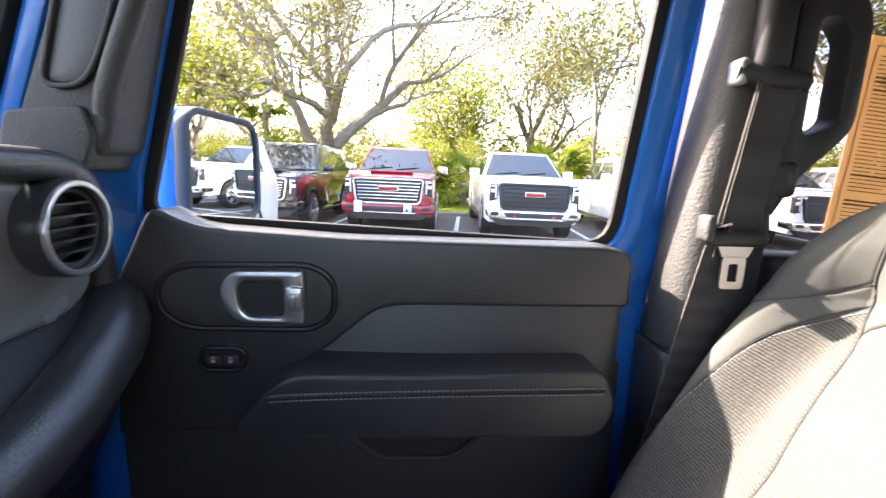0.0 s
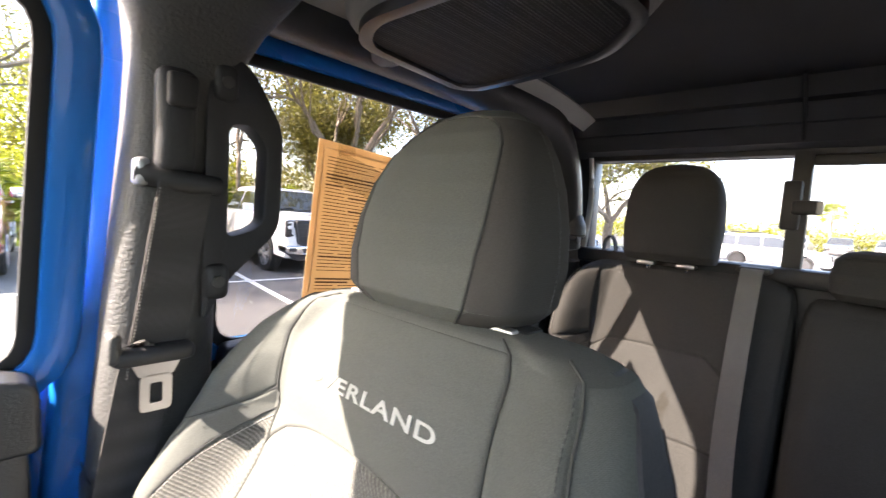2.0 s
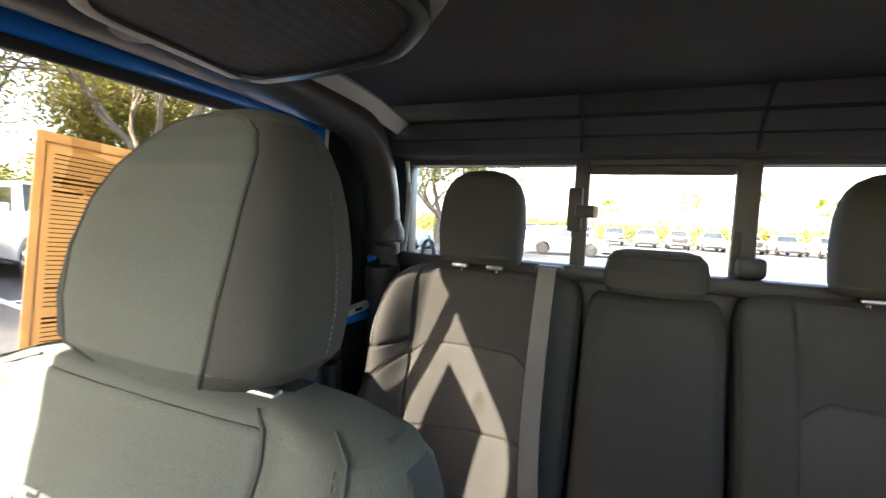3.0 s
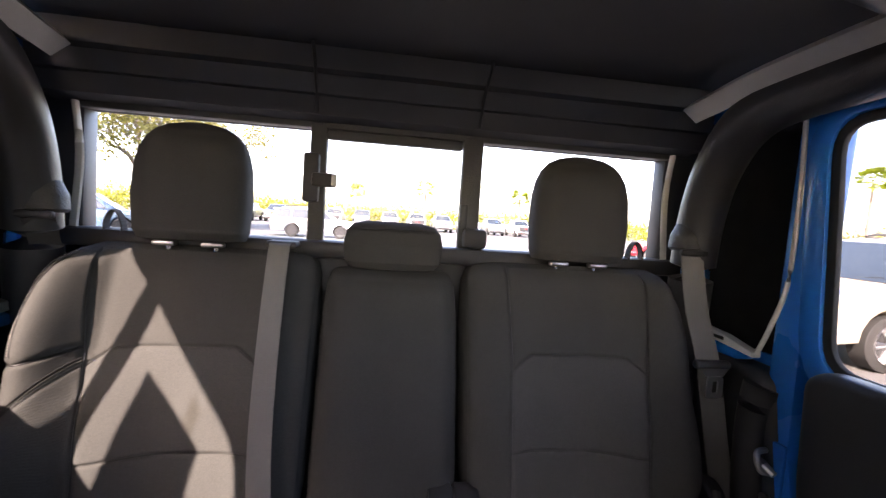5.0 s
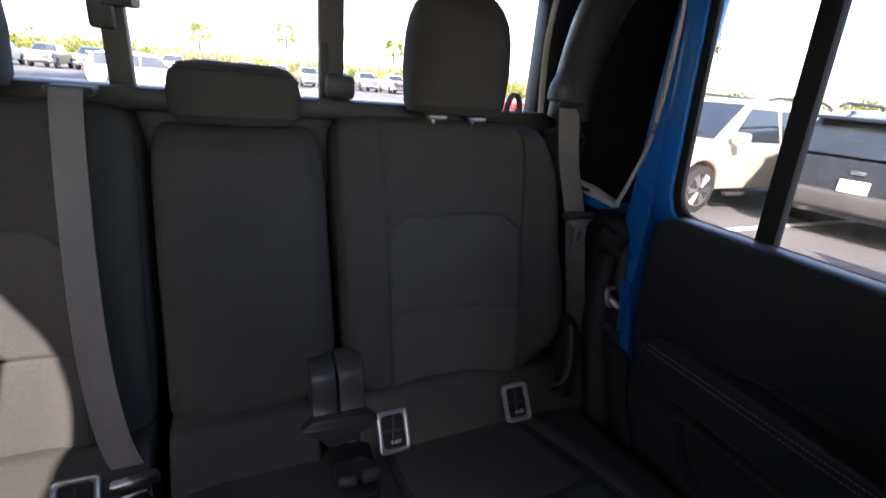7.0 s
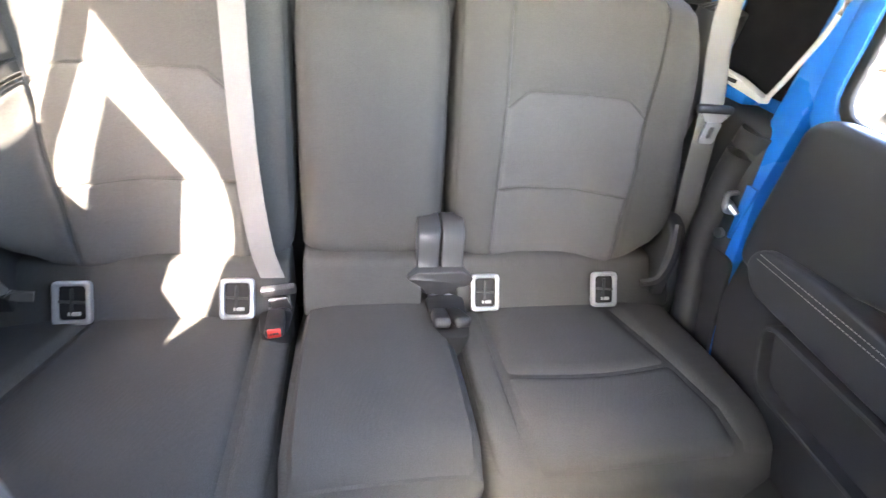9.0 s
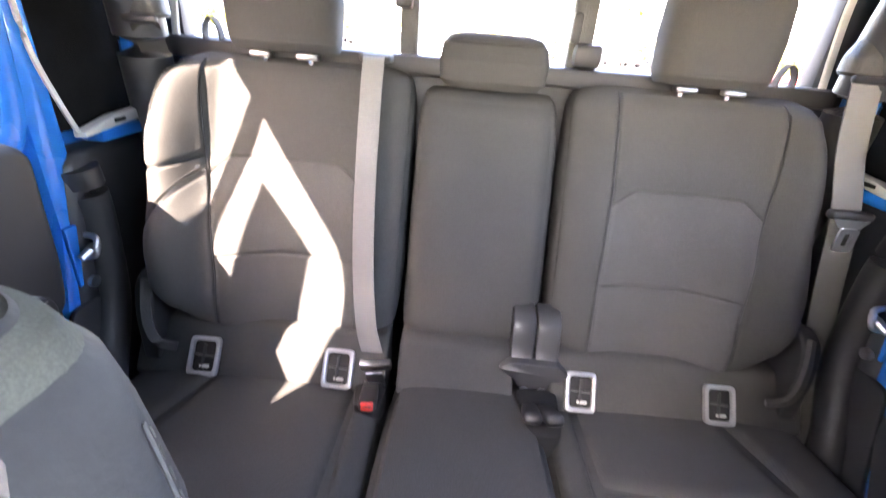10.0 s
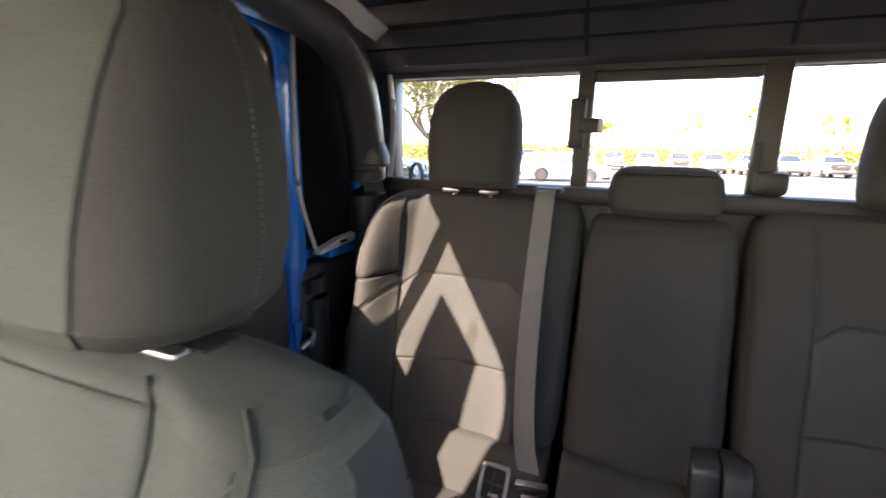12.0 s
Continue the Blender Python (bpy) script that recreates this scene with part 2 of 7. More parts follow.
PAINTS = {
    "red": mat("red_paint", (0.31, 0.009, 0.020), 0.25, 0.2, vary=0.05, scale=2, bump=0.0, coat=1.0),
    "white": mat("white_paint", (0.72, 0.73, 0.74), 0.3, vary=0.03, scale=2, bump=0.0, coat=0.8),
    "black": mat("black_paint", (0.010, 0.011, 0.013), 0.22, vary=0.1, scale=2, bump=0.0, coat=1.0),
    "silver": mat("silver_paint", (0.40, 0.41, 0.42), 0.3, 0.5, vary=0.04, scale=2, bump=0.0, coat=1.0),
    "beige": mat("champagne_paint", (0.56, 0.50, 0.41), 0.3, 0.3, vary=0.04, scale=2, bump=0.0, coat=1.0),
    "grey": mat("dark_grey_paint", (0.045, 0.055, 0.068), 0.25, 0.4, vary=0.08, scale=2, bump=0.0, coat=1.0),
    "blue": mat("pale_blue_paint", (0.16, 0.24, 0.33), 0.28, 0.4, vary=0.05, scale=2, bump=0.0, coat=1.0),
}


# ---- geometry helpers ----
def thing(name, label="", category="", group="", kind="", at=(0, 0, 0)):
    ob = new(name)
    ob.empty_display_size = 0.05
    ob.location = at
    return tagged(ob, label, category, group, kind)


def part(name, bm, material, parent=None, label="", smooth=40):
    """Links a bmesh, in its parent's axes, as one mesh object."""
    me = bpy.data.meshes.new(name)
    bmesh.ops.recalc_face_normals(bm, faces=bm.faces)
    if smooth:
        for f in bm.faces:
            f.smooth = True
        lim = radians(smooth)
        for e in bm.edges:
            e.smooth = len(e.link_faces) == 2 and e.calc_face_angle(0.0) < lim
    bm.to_mesh(me)
    bm.free()
    for m in (material if isinstance(material, (list, tuple)) else [material]):
        me.materials.append(m)
    ob = new(name, me)
    if parent is not None:
        ob.parent = parent
    if label:
        ob["label"] = label
    return ob


def box(c, s, bev=0.0, seg=2, m=None, bm=None):
    """A box at centre c of size s, with rounded edges."""
    own = bm is None
    b = bmesh.new()
    bmesh.ops.create_cube(b, size=1.0)
    bmesh.ops.scale(b, vec=s, verts=b.verts)
    if bev:
        bmesh.ops.bevel(b, geom=b.edges[:], offset=min(bev, min(s) * 0.49), segments=seg, profile=0.5, affect="EDGES")
    bmesh.ops.transform(b, matrix=Matrix.Translation(c) @ (m or Matrix()), verts=b.verts)
    return b if own else merge(bm, b)


def merge(bm, other):
    me = bpy.data.meshes.new("tmp")
    other.to_mesh(me)
    other.free()
    bm.from_mesh(me)
    bpy.data.meshes.remove(me)
    return bm


def roundpoly(pts, r, seg=4):
    """A closed outline with its corners rounded; r is one radius or one for each corner."""
    out, n = [], len(pts)
    for i, p in enumerate(pts):
        p = Vector(p)
        a, b = Vector(pts[i - 1]) - p, Vector(pts[(i + 1) % n]) - p
        rr = r[i] if isinstance(r, (list, tuple)) else r
        k = min(rr, a.length * 0.48, b.length * 0.48)
        p0, p1 = p + a.normalized() * k, p + b.normalized() * k
        for j in range(seg + 1):
            t = j / seg
            out.append((p0 * (1 - t) ** 2 + p * 2 * t * (1 - t) + p1 * t ** 2))
    return out


def grow(pts, d):
    """The outline moved outward by d."""
    n = len(pts)
    area = sum(pts[i - 1][0] * pts[i][1] - pts[i][0] * pts[i - 1][1] for i in range(n))
    s = 1 if area > 0 else -1
    out = []
    for i in range(n):
        e = (Vector(pts[(i + 1) % n]) - Vector(pts[i - 1]))
        e.normalize()
        out.append(Vector((pts[i][0] + s * e.y * d, pts[i][1] - s * e.x * d)))
    return out


def axis_point(axis, p, w):
    return {"x": (w, p[0], p[1]), "y": (p[0], w, p[1]), "z": (p[0], p[1], w)}[axis]


def slab(pts, axis, w0, w1, bev=0.0, seg=2, bm=None):
    """An outline pushed from w0 to w1 along an axis, front edges rounded."""
    own = bm is None
    b = bmesh.new()
    v0 = [b.verts.new(axis_point(axis, p, w0)) for p in pts]
    v1 = [b.verts.new(axis_point(axis, p, w1)) for p in pts]
    f0, f1 = b.faces.new(v0), b.faces.new(v1[::-1])
    for i in range(len(pts)):
        b.faces.new((v0[i - 1], v0[i], v1[i], v1[i - 1]))
    bmesh.ops.recalc_face_normals(b, faces=b.faces)
    if bev:
        ed = [e for f in (f0, f1) for e in f.edges]
        bmesh.ops.bevel(b, geom=ed, offset=bev, segments=seg, profile=0.5, affect="EDGES", clamp_overlap=True)
    bmesh.ops.triangulate(b, faces=[f for f in b.faces if len(f.verts) > 6])
    return b if own else merge(bm, b)


def ring(inner, outer, axis, w0, w1, bev=0.0, bm=None):
    """A closed band between two outlines with the same number of points."""
    own = bm is None
    b = bmesh.new()
    n = len(inner)
    V = [[b.verts.new(axis_point(axis, p, w)) for p in o] for o, w in ((inner, w0), (outer, w0), (outer, w1), (inner, w1))]
    for i in range(n):
        for k in range(4):
            q = (k + 1) % 4
            b.faces.new((V[k][i - 1], V[k][i], V[q][i], V[q][i - 1]))
    bmesh.ops.recalc_face_normals(b, faces=b.faces)
    if bev:
        ed = [e for e in b.edges if len(e.link_faces) == 2 and e.calc_face_angle(0) > 1.0]
        bmesh.ops.bevel(b, geom=ed, offset=bev, segments=2, profile=0.5, affect="EDGES", clamp_overlap=True)
    return b if own else merge(bm, b)


def tube(pts, r, n=8, caps=True, bm=None, flat=1.0):
    """A tube along points; r is one radius or a list; flat squeezes it across."""
    b = bm or bmesh.new()
    P = [Vector(p) for p in pts]
    rows, up = [], Vector((0, 0, 1))
    for i, p in enumerate(P):
        d = (P[min(i + 1, len(P) - 1)] - P[max(i - 1, 0)]).normalized()
        s = d.cross(up)
        if s.length < 0.1:
            s = d.cross(Vector((0, 1, 0)))
        s.normalize()
        u = s.cross(d)
        rr = r[i] if isinstance(r, (list, tuple)) else r
        rows.append([b.verts.new(p + (s * math.cos(a) + u * math.sin(a) * flat) * rr) for a in [k * math.tau / n for k in range(n)]])
    for i in range(len(rows) - 1):
        for k in range(n):
            b.faces.new((rows[i][k - 1], rows[i][k], rows[i + 1][k], rows[i + 1][k - 1]))
    if caps:
        b.faces.new(rows[0])
        b.faces.new(rows[-1][::-1])
    return b


def smooth_path(pts, n=6):
    """Points along a smooth curve through the given ones."""
    P = [Vector(p) for p in pts]
    out = []
    for i in range(len(P) - 1):
        p0, p1, p2, p3 = P[max(i - 1, 0)], P[i], P[i + 1], P[min(i + 2, len(P) - 1)]
        for j in range(n):
            t = j / n
            out.append(0.5 * (2 * p1 + (p2 - p0) * t + (2 * p0 - 5 * p1 + 4 * p2 - p3) * t * t + (3 * p1 - p0 - 3 * p2 + p3) * t ** 3))
    return out + [P[-1]]


def strap(pts, width, across, thick=0.0015, bm=None):
    """A flat strap along points, its width along the vector across."""
    b = bm or bmesh.new()
    rows = []
    P = [Vector(p) for p in pts]
    for i, p in enumerate(P):
        a = Vector(across[i]) if isinstance(across, list) else Vector(across)
        d = (P[min(i + 1, len(P) - 1)] - P[max(i - 1, 0)]).normalized()
        a = (a - d * a.dot(d)).normalized() * width / 2
        nrm = a.cross(d).normalized() * thick
        rows.append([b.verts.new(q) for q in (p - a - nrm, p + a - nrm, p + a + nrm, p - a + nrm)])
    for i in range(len(rows) - 1):
        for k in range(4):
            b.faces.new((rows[i][k - 1], rows[i][k], rows[i + 1][k], rows[i + 1][k - 1]))
    b.faces.new(rows[0])
    b.faces.new(rows[-1][::-1])
    return b


def ease(a, b, v):
    """0 below a, 1 above b (or the other way round), smooth between."""
    t = max(0.0, min(1.0, (v - a) / (b - a)))
    return t * t * (3 - 2 * t)


def between(table, v):
    """Straight steps through a table of (key, value), keys rising."""
    for (v0, w0), (v1, w1) in zip(table, table[1:]):
        if v <= v1:
            return w0 + (w1 - w0) * max(0.0, (v - v0) / (v1 - v0))
    return table[-1][1]


# ---- the cab: shell ----
class Pad:
    """A padded body: rounded sections along a list of rows (centre x, y, z, half width, half depth, power).
    Its face looks along +y of the row, tilted by the rake of the rows. axis 'z' stands up, axis 'y' lies down."""

    def __init__(self, rows, lie=False):
        self.rows, self.lie = rows, lie
        w = [r[1 if lie else 2] for r in rows]
        self.knots = [(a - w[0]) / (w[-1] - w[0]) for a in w]

    def row(self, s):
        K = self.knots
        s = max(0.0, min(1.0, s))
        i = 0
        while i < len(K) - 2 and K[i + 1] <= s:
            i += 1
        t = (s - K[i]) / (K[i + 1] - K[i])
        R = self.rows
        a, b, c, d = R[max(i - 1, 0)], R[i], R[i + 1], R[min(i + 2, len(R) - 1)]
        return [q1 + (q2 - q1) * t for q1, q2 in zip(b, c)]

    def at(self, s, ang):
        x, y, z, a, bb, n = self.row(s)
        ca, sa = math.cos(ang), math.sin(ang)
        dx = a * math.copysign(abs(ca) ** (2 / n), ca)
        dy = bb * math.copysign(abs(sa) ** (2 / n), sa)
        return Vector((x + dx, y, z + dy)) if self.lie else Vector((x + dx, y + dy, z))

    def face(self, s, u):
        """The front (or top) surface at row s, u from -1 to 1 across."""
        x, y, z, a, bb, n = self.row(s)
        d = bb * max(0.0, 1 - abs(u) ** n) ** (1 / n)
        return Vector((x + u * a, y, z + d)) if self.lie else Vector((x + u * a, y + d, z))

    def normal(self, s, u):
        e = 0.01
        du = self.face(s, min(1, u + e)) - self.face(s, max(-1, u - e))
        ds = self.face(min(1, s + e), u) - self.face(max(0, s - e), u)
        n = du.cross(ds)
        if n.length < 1e-9:
            n = Vector((0, 0, 1)) if self.lie else Vector((0, 1, 0))
        n.normalize()
        ref = Vector((0, 0, 1)) if self.lie else Vector((0, 1, 0))
        return n if n.dot(ref) > -0.3 else -n

    def body(self, ns=30, na=40):
        b = bmesh.new()
        S = {round(i / ns, 5) for i in range(ns + 1)}
        for a, c in zip(self.knots, self.knots[1:]):
            S |= {round(a + (c - a) * q, 5) for q in (0.0, 0.33, 0.67, 1.0)}
        S = sorted(S)
        S = [S[0]] + [q for p, q in zip(S, S[1:]) if q - p > 0.0004]
        ns = len(S) - 1
        V = [[b.verts.new(self.at(q, k * math.tau / na)) for k in range(na)] for q in S]
        for i in range(ns):
            for k in range(na):
                b.faces.new((V[i][k - 1], V[i][k], V[i + 1][k], V[i + 1][k - 1]))
        b.faces.new(V[0][::-1])
        b.faces.new(V[-1])
        return b

    def panel(self, edge, lift=0.008, sink=-0.002, ns=16, nu=16, fall=0.12, flip=False):
        """A puffed upholstery panel on the face. edge(s01) gives (s, u0, u1) for s01 in 0..1."""
        b = bmesh.new()
        V = []
        for i in range(ns + 1):
            p = i / ns
            s, u0, u1 = edge(p)
            r = []
            for k in range(nu + 1):
                q = k / nu
                u = u0 + (u1 - u0) * q
                e = min(p, 1 - p, q, 1 - q) / fall
                h = sink + (lift - sink) * (1 - (1 - min(1, e)) ** 2)
                r.append(b.verts.new(self.face(s, u) + self.normal(s, u) * h))
            V.append(r)
        for i in range(ns):
            for k in range(nu):
                b.faces.new((V[i][k], V[i][k + 1], V[i + 1][k + 1], V[i + 1][k]))
        return b

    def patch(self, at, lift=0.004, sink=-0.002, ns=20, nu=20, fall=0.08):
        """A sewn panel of any outline: at(p, q) gives (s, u) for p, q in 0..1."""
        b = bmesh.new()
        V = []
        for i in range(ns + 1):
            r = []
            for k in range(nu + 1):
                # denser near the edges, so that the rolled border stays smooth
                p, q = ((1 - math.cos(math.pi * f)) / 2 for f in (i / ns, k / nu))
                s, u = at(p, q)
                e = 1.0
                for d in (p, 1 - p, q, 1 - q):
                    g = 1 - min(1, d / fall)
                    e *= 1 - g * g
                r.append(b.verts.new(self.face(s, u) + self.normal(s, u) * (sink + (lift - sink) * e)))
            V.append(r)
        for i in range(ns):
            for k in range(nu):
                b.faces.new((V[i][k], V[i][k + 1], V[i + 1][k + 1], V[i + 1][k]))
        return b

    def seam(self, line, r=0.0016, lift=0.002, n=24):
        """A sewn seam: a thin cord along line(t) = (s, u) on the face."""
        pts = []
        for i in range(n + 1):
            s, u = line(i / n)
            pts.append(self.face(s, u) + self.normal(s, u) * lift)
        return tube(pts, r, 6)

    def stitches(self, line, count, lift=0.004, r=0.0009):
        b = bmesh.new()
        for i in range(count):
            q = []
            for t in ((i + 0.15) / count, (i + 0.8) / count):
                s, u = line(t)
                q.append(self.face(s, u) + self.normal(s, u) * lift)
            tube(q, r, 5, bm=b)
        return b


class SeatBack(Pad):
    """A backrest whose bolsters stand forward of a scooped centre; the rear is flatter than the front."""
    wing = 0.049

    def bulge(self, u, z, b):
        q = ease(0.60, 0.94, abs(u))
        k = min(1.0, b / 0.06)
        deep = between(((0.74, 0.30), (1.0, 0.30), (1.20, 0.88), (1.27, 1.10), (1.30, 1.06), (1.33, 0.74), (1.357, 0.46), (1.39, 0.34), (1.43, 0.15)), z)
        h = self.wing * max(0.0, min(1.0, (z - 0.74) / 0.26)) * (1.0 - 0.45 * max(0.0, (z - 1.33) / 0.116))
        return h * q * k - (0.020 + 0.042 * (1 - q)) * deep * k

    def normal(self, s, u):
        k = max(0.0, min(1.0, (s - 0.96) / 0.025))
        return (Pad.normal(self, s, u) * (1 - k) + Vector((0, 0.4, 0.92)) * k).normalized()

    def at(self, s, ang):
        x, y, z, a, bb, n = self.row(s)
        ca, sa = math.cos(ang), math.sin(ang)
        ux = math.copysign(abs(ca) ** (2 / n), ca)
        sy = abs(sa) ** (2 / n)
        dy = sy * (bb + self.bulge(ux, z, bb)) if sa > 0 else -sy * bb * 0.9
        return Vector((x + a * ux, y + dy, z))

    def face(self, s, u):
        x, y, z, a, bb, n = self.row(s)
        sy = max(0.0, 1 - abs(u) ** n) ** (1 / n)
        return Vector((x + u * a, y + sy * (bb + self.bulge(u, z, bb)), z))



class BenchBack(Pad):
    """An outer place of the rear bench: a dished panel between a low inner bolster and an outer one that wraps forward."""
    wing = 1.0

    def swell(self, x, z, b):
        x = abs(x)
        low = ease(1.31, 1.12, z)
        k = min(1.0, b / 0.055)
        wrap = self.wing * (0.082 + 0.038 * ease(1.15, 1.32, z)) * (0.45 + 0.55 * ease(0.94, 1.04, z))
        return k * (0.040 * ease(0.38, 0.52, x) * low + wrap * ease(0.515, 0.592, x) + 0.024 * ease(0.44, 0.54, x) * ease(1.18, 1.32, z) + 0.022 * ease(0.30, 0.20, x) * (0.4 + 0.6 * low))

    def at(self, s, ang):
        x, y, z, a, bb, n = self.row(s)
        ca, sa = math.cos(ang), math.sin(ang)
        ux = math.copysign(abs(ca) ** (2 / n), ca)
        sy = abs(sa) ** (2 / n)
        px = x + a * ux
        return Vector((px, y + (sy * (bb + self.swell(px, z, bb)) if sa > 0 else -sy * bb), z))

    def face(self, s, u):
        x, y, z, a, bb, n = self.row(s)
        px = x + u * a
        return Vector((px, y + max(0.0, 1 - abs(u) ** n) ** (1 / n) * (bb + self.swell(px, z, bb)), z))

    def across(self, s, x):
        """The place u on row s that lies at x."""
        r = self.row(s)
        return max(-0.985, min(0.985, (x - r[0]) / r[3]))

    def height(self, z):
        z0, z1 = self.rows[0][2], self.rows[-1][2]
        return (z - z0) / (z1 - z0)


def mx(pts, s):
    """Mirrors points to the other side of the cab where s is -1."""
    return [(s * p[0], p[1], p[2]) for p in pts]


part("floor", box((0, -0.2, 0.53), (1.52, 3.0, 0.06), 0.01), M_CARPET)
tagged(bpy.data.objects["floor"], "black carpeted cab floor", "floor", kind="structure")

FRONT_WIN = roundpoly([(0.312, 1.345), (0.194, 1.710), (-0.333, 1.710), (-0.320, 1.322)], [0.03, 0.05, 0.05, 0.04], 5)
REAR_WIN = roundpoly([(-0.518, 1.318), (-0.518, 1.716), (-1.142, 1.720), (-1.114, 1.318)], [0.04, 0.022, 0.05, 0.05], 5)


def side_shell(s, name, label):
    """The painted body side of the cab: sill, pillars and roof rail round the door openings."""
    w = thing(name, label, "wall", kind="structure")
    part("sill_panel", box((s * 0.755, -0.55, 0.62), (0.06, 2.3, 0.22), 0.015), M_BLUE, w)
    bm = box((s * 0.728, -0.40, 1.19), (0.036, 0.10, 1.2), 0.012, 3)
    box((s * 0.742, -0.360, 1.19), (0.02, 0.05, 1.2), 0.008, 3, bm=bm)
    for v in bm.verts:  # the pillar leans back a little
        v.co.y -= 0.075 * (v.co.z - 1.32)
    part("b_pillar", bm, M_BLUE, w)
    part("sill_cover", box((s * 0.690, -0.62, 0.66), (0.10, 1.05, 0.20), 0.03, 3), M_DARK, w, "black plastic door sill cover")
    part("roof_rail", box((s * 0.722, -0.985, 1.800), (0.035, 1.13, 0.04), 0.010), M_BLUE, w)
    part("roof_rail", box((s * 0.668, 0.015, 1.806), (0.035, 0.87, 0.04), 0.010), M_BLUE, w)
    bm = slab([(-1.10, 0.55), (-1.105, 0.85), (-1.130, 1.0), (-1.165, 1.15), (-1.165, 1.33), (-1.150, 1.76), (-1.215, 1.78), (-1.225, 1.30), (-1.24, 0.55)], "x", s * 0.70, s * 0.755, 0.012)
    part("c_pillar", bm, M_BLUE, w)
    part("rear_corner", box((s * 0.765, -1.42, 1.0), (0.03, 0.50, 0.9), 0.01), M_BLUE, w)
    ap = [(0.335, 1.25), (0.405, 1.25), (0.385, 1.44), (0.305, 1.78), (0.225, 1.78), (0.30, 1.44)]
    bm = slab(ap, "x", s * 0.70, s * 0.75, 0.01)
    for v in bm.verts:  # leaning in with the door glass
        v.co.x -= s * 0.16 * max(0.0, v.co.z - 1.33)
    part("a_pillar", bm, M_BLUE, w)
    part("cowl_side", box((s * 0.74, 0.62, 1.0), (0.06, 0.58, 0.80), 0.02), M_BLUE, w)
    return w


side_shell(1, "wall_right", "blue painted cab side with door pillars")
side_shell(-1, "wall_left", "blue painted cab side with door pillars")


def window_parts(d, outline, s, x, pane_mat, pane_label, deep=0.0, lean=0.0):
    """Painted frame, black seal and clear pane of a door window."""
    part("window_frame", ring(grow(outline, 0.012), grow(outline, 0.052), "x", s * (x - 0.030), s * (x - 0.014), 0.006), M_BLUE, d)
    if deep:
        part("frame_side", ring(grow(outline, 0.046), grow(outline, 0.066), "x", s * (x - 0.016), s * (x + deep - 0.014), 0.004), M_BLUE, d)
    part("window_seal", ring(grow(outline, -0.004), grow(outline, 0.013), "x", s * (x - 0.024), s * (x - 0.012), 0.003), M_SEAL, d)
    p = part("pane", slab(grow(outline, 0.006), "x", s * (x - 0.004), s * (x - 0.001)), pane_mat, d, pane_label, smooth=0)
    for ob in d.children:
        if ob.name.startswith(("window_", "pane")):
            for v in ob.data.vertices:  # leaning in towards the roof
                v.co.x -= s * lean * (v.co.z - 1.33)
    p.visible_shadow = pane_mat is not M_CLEAR
    return p


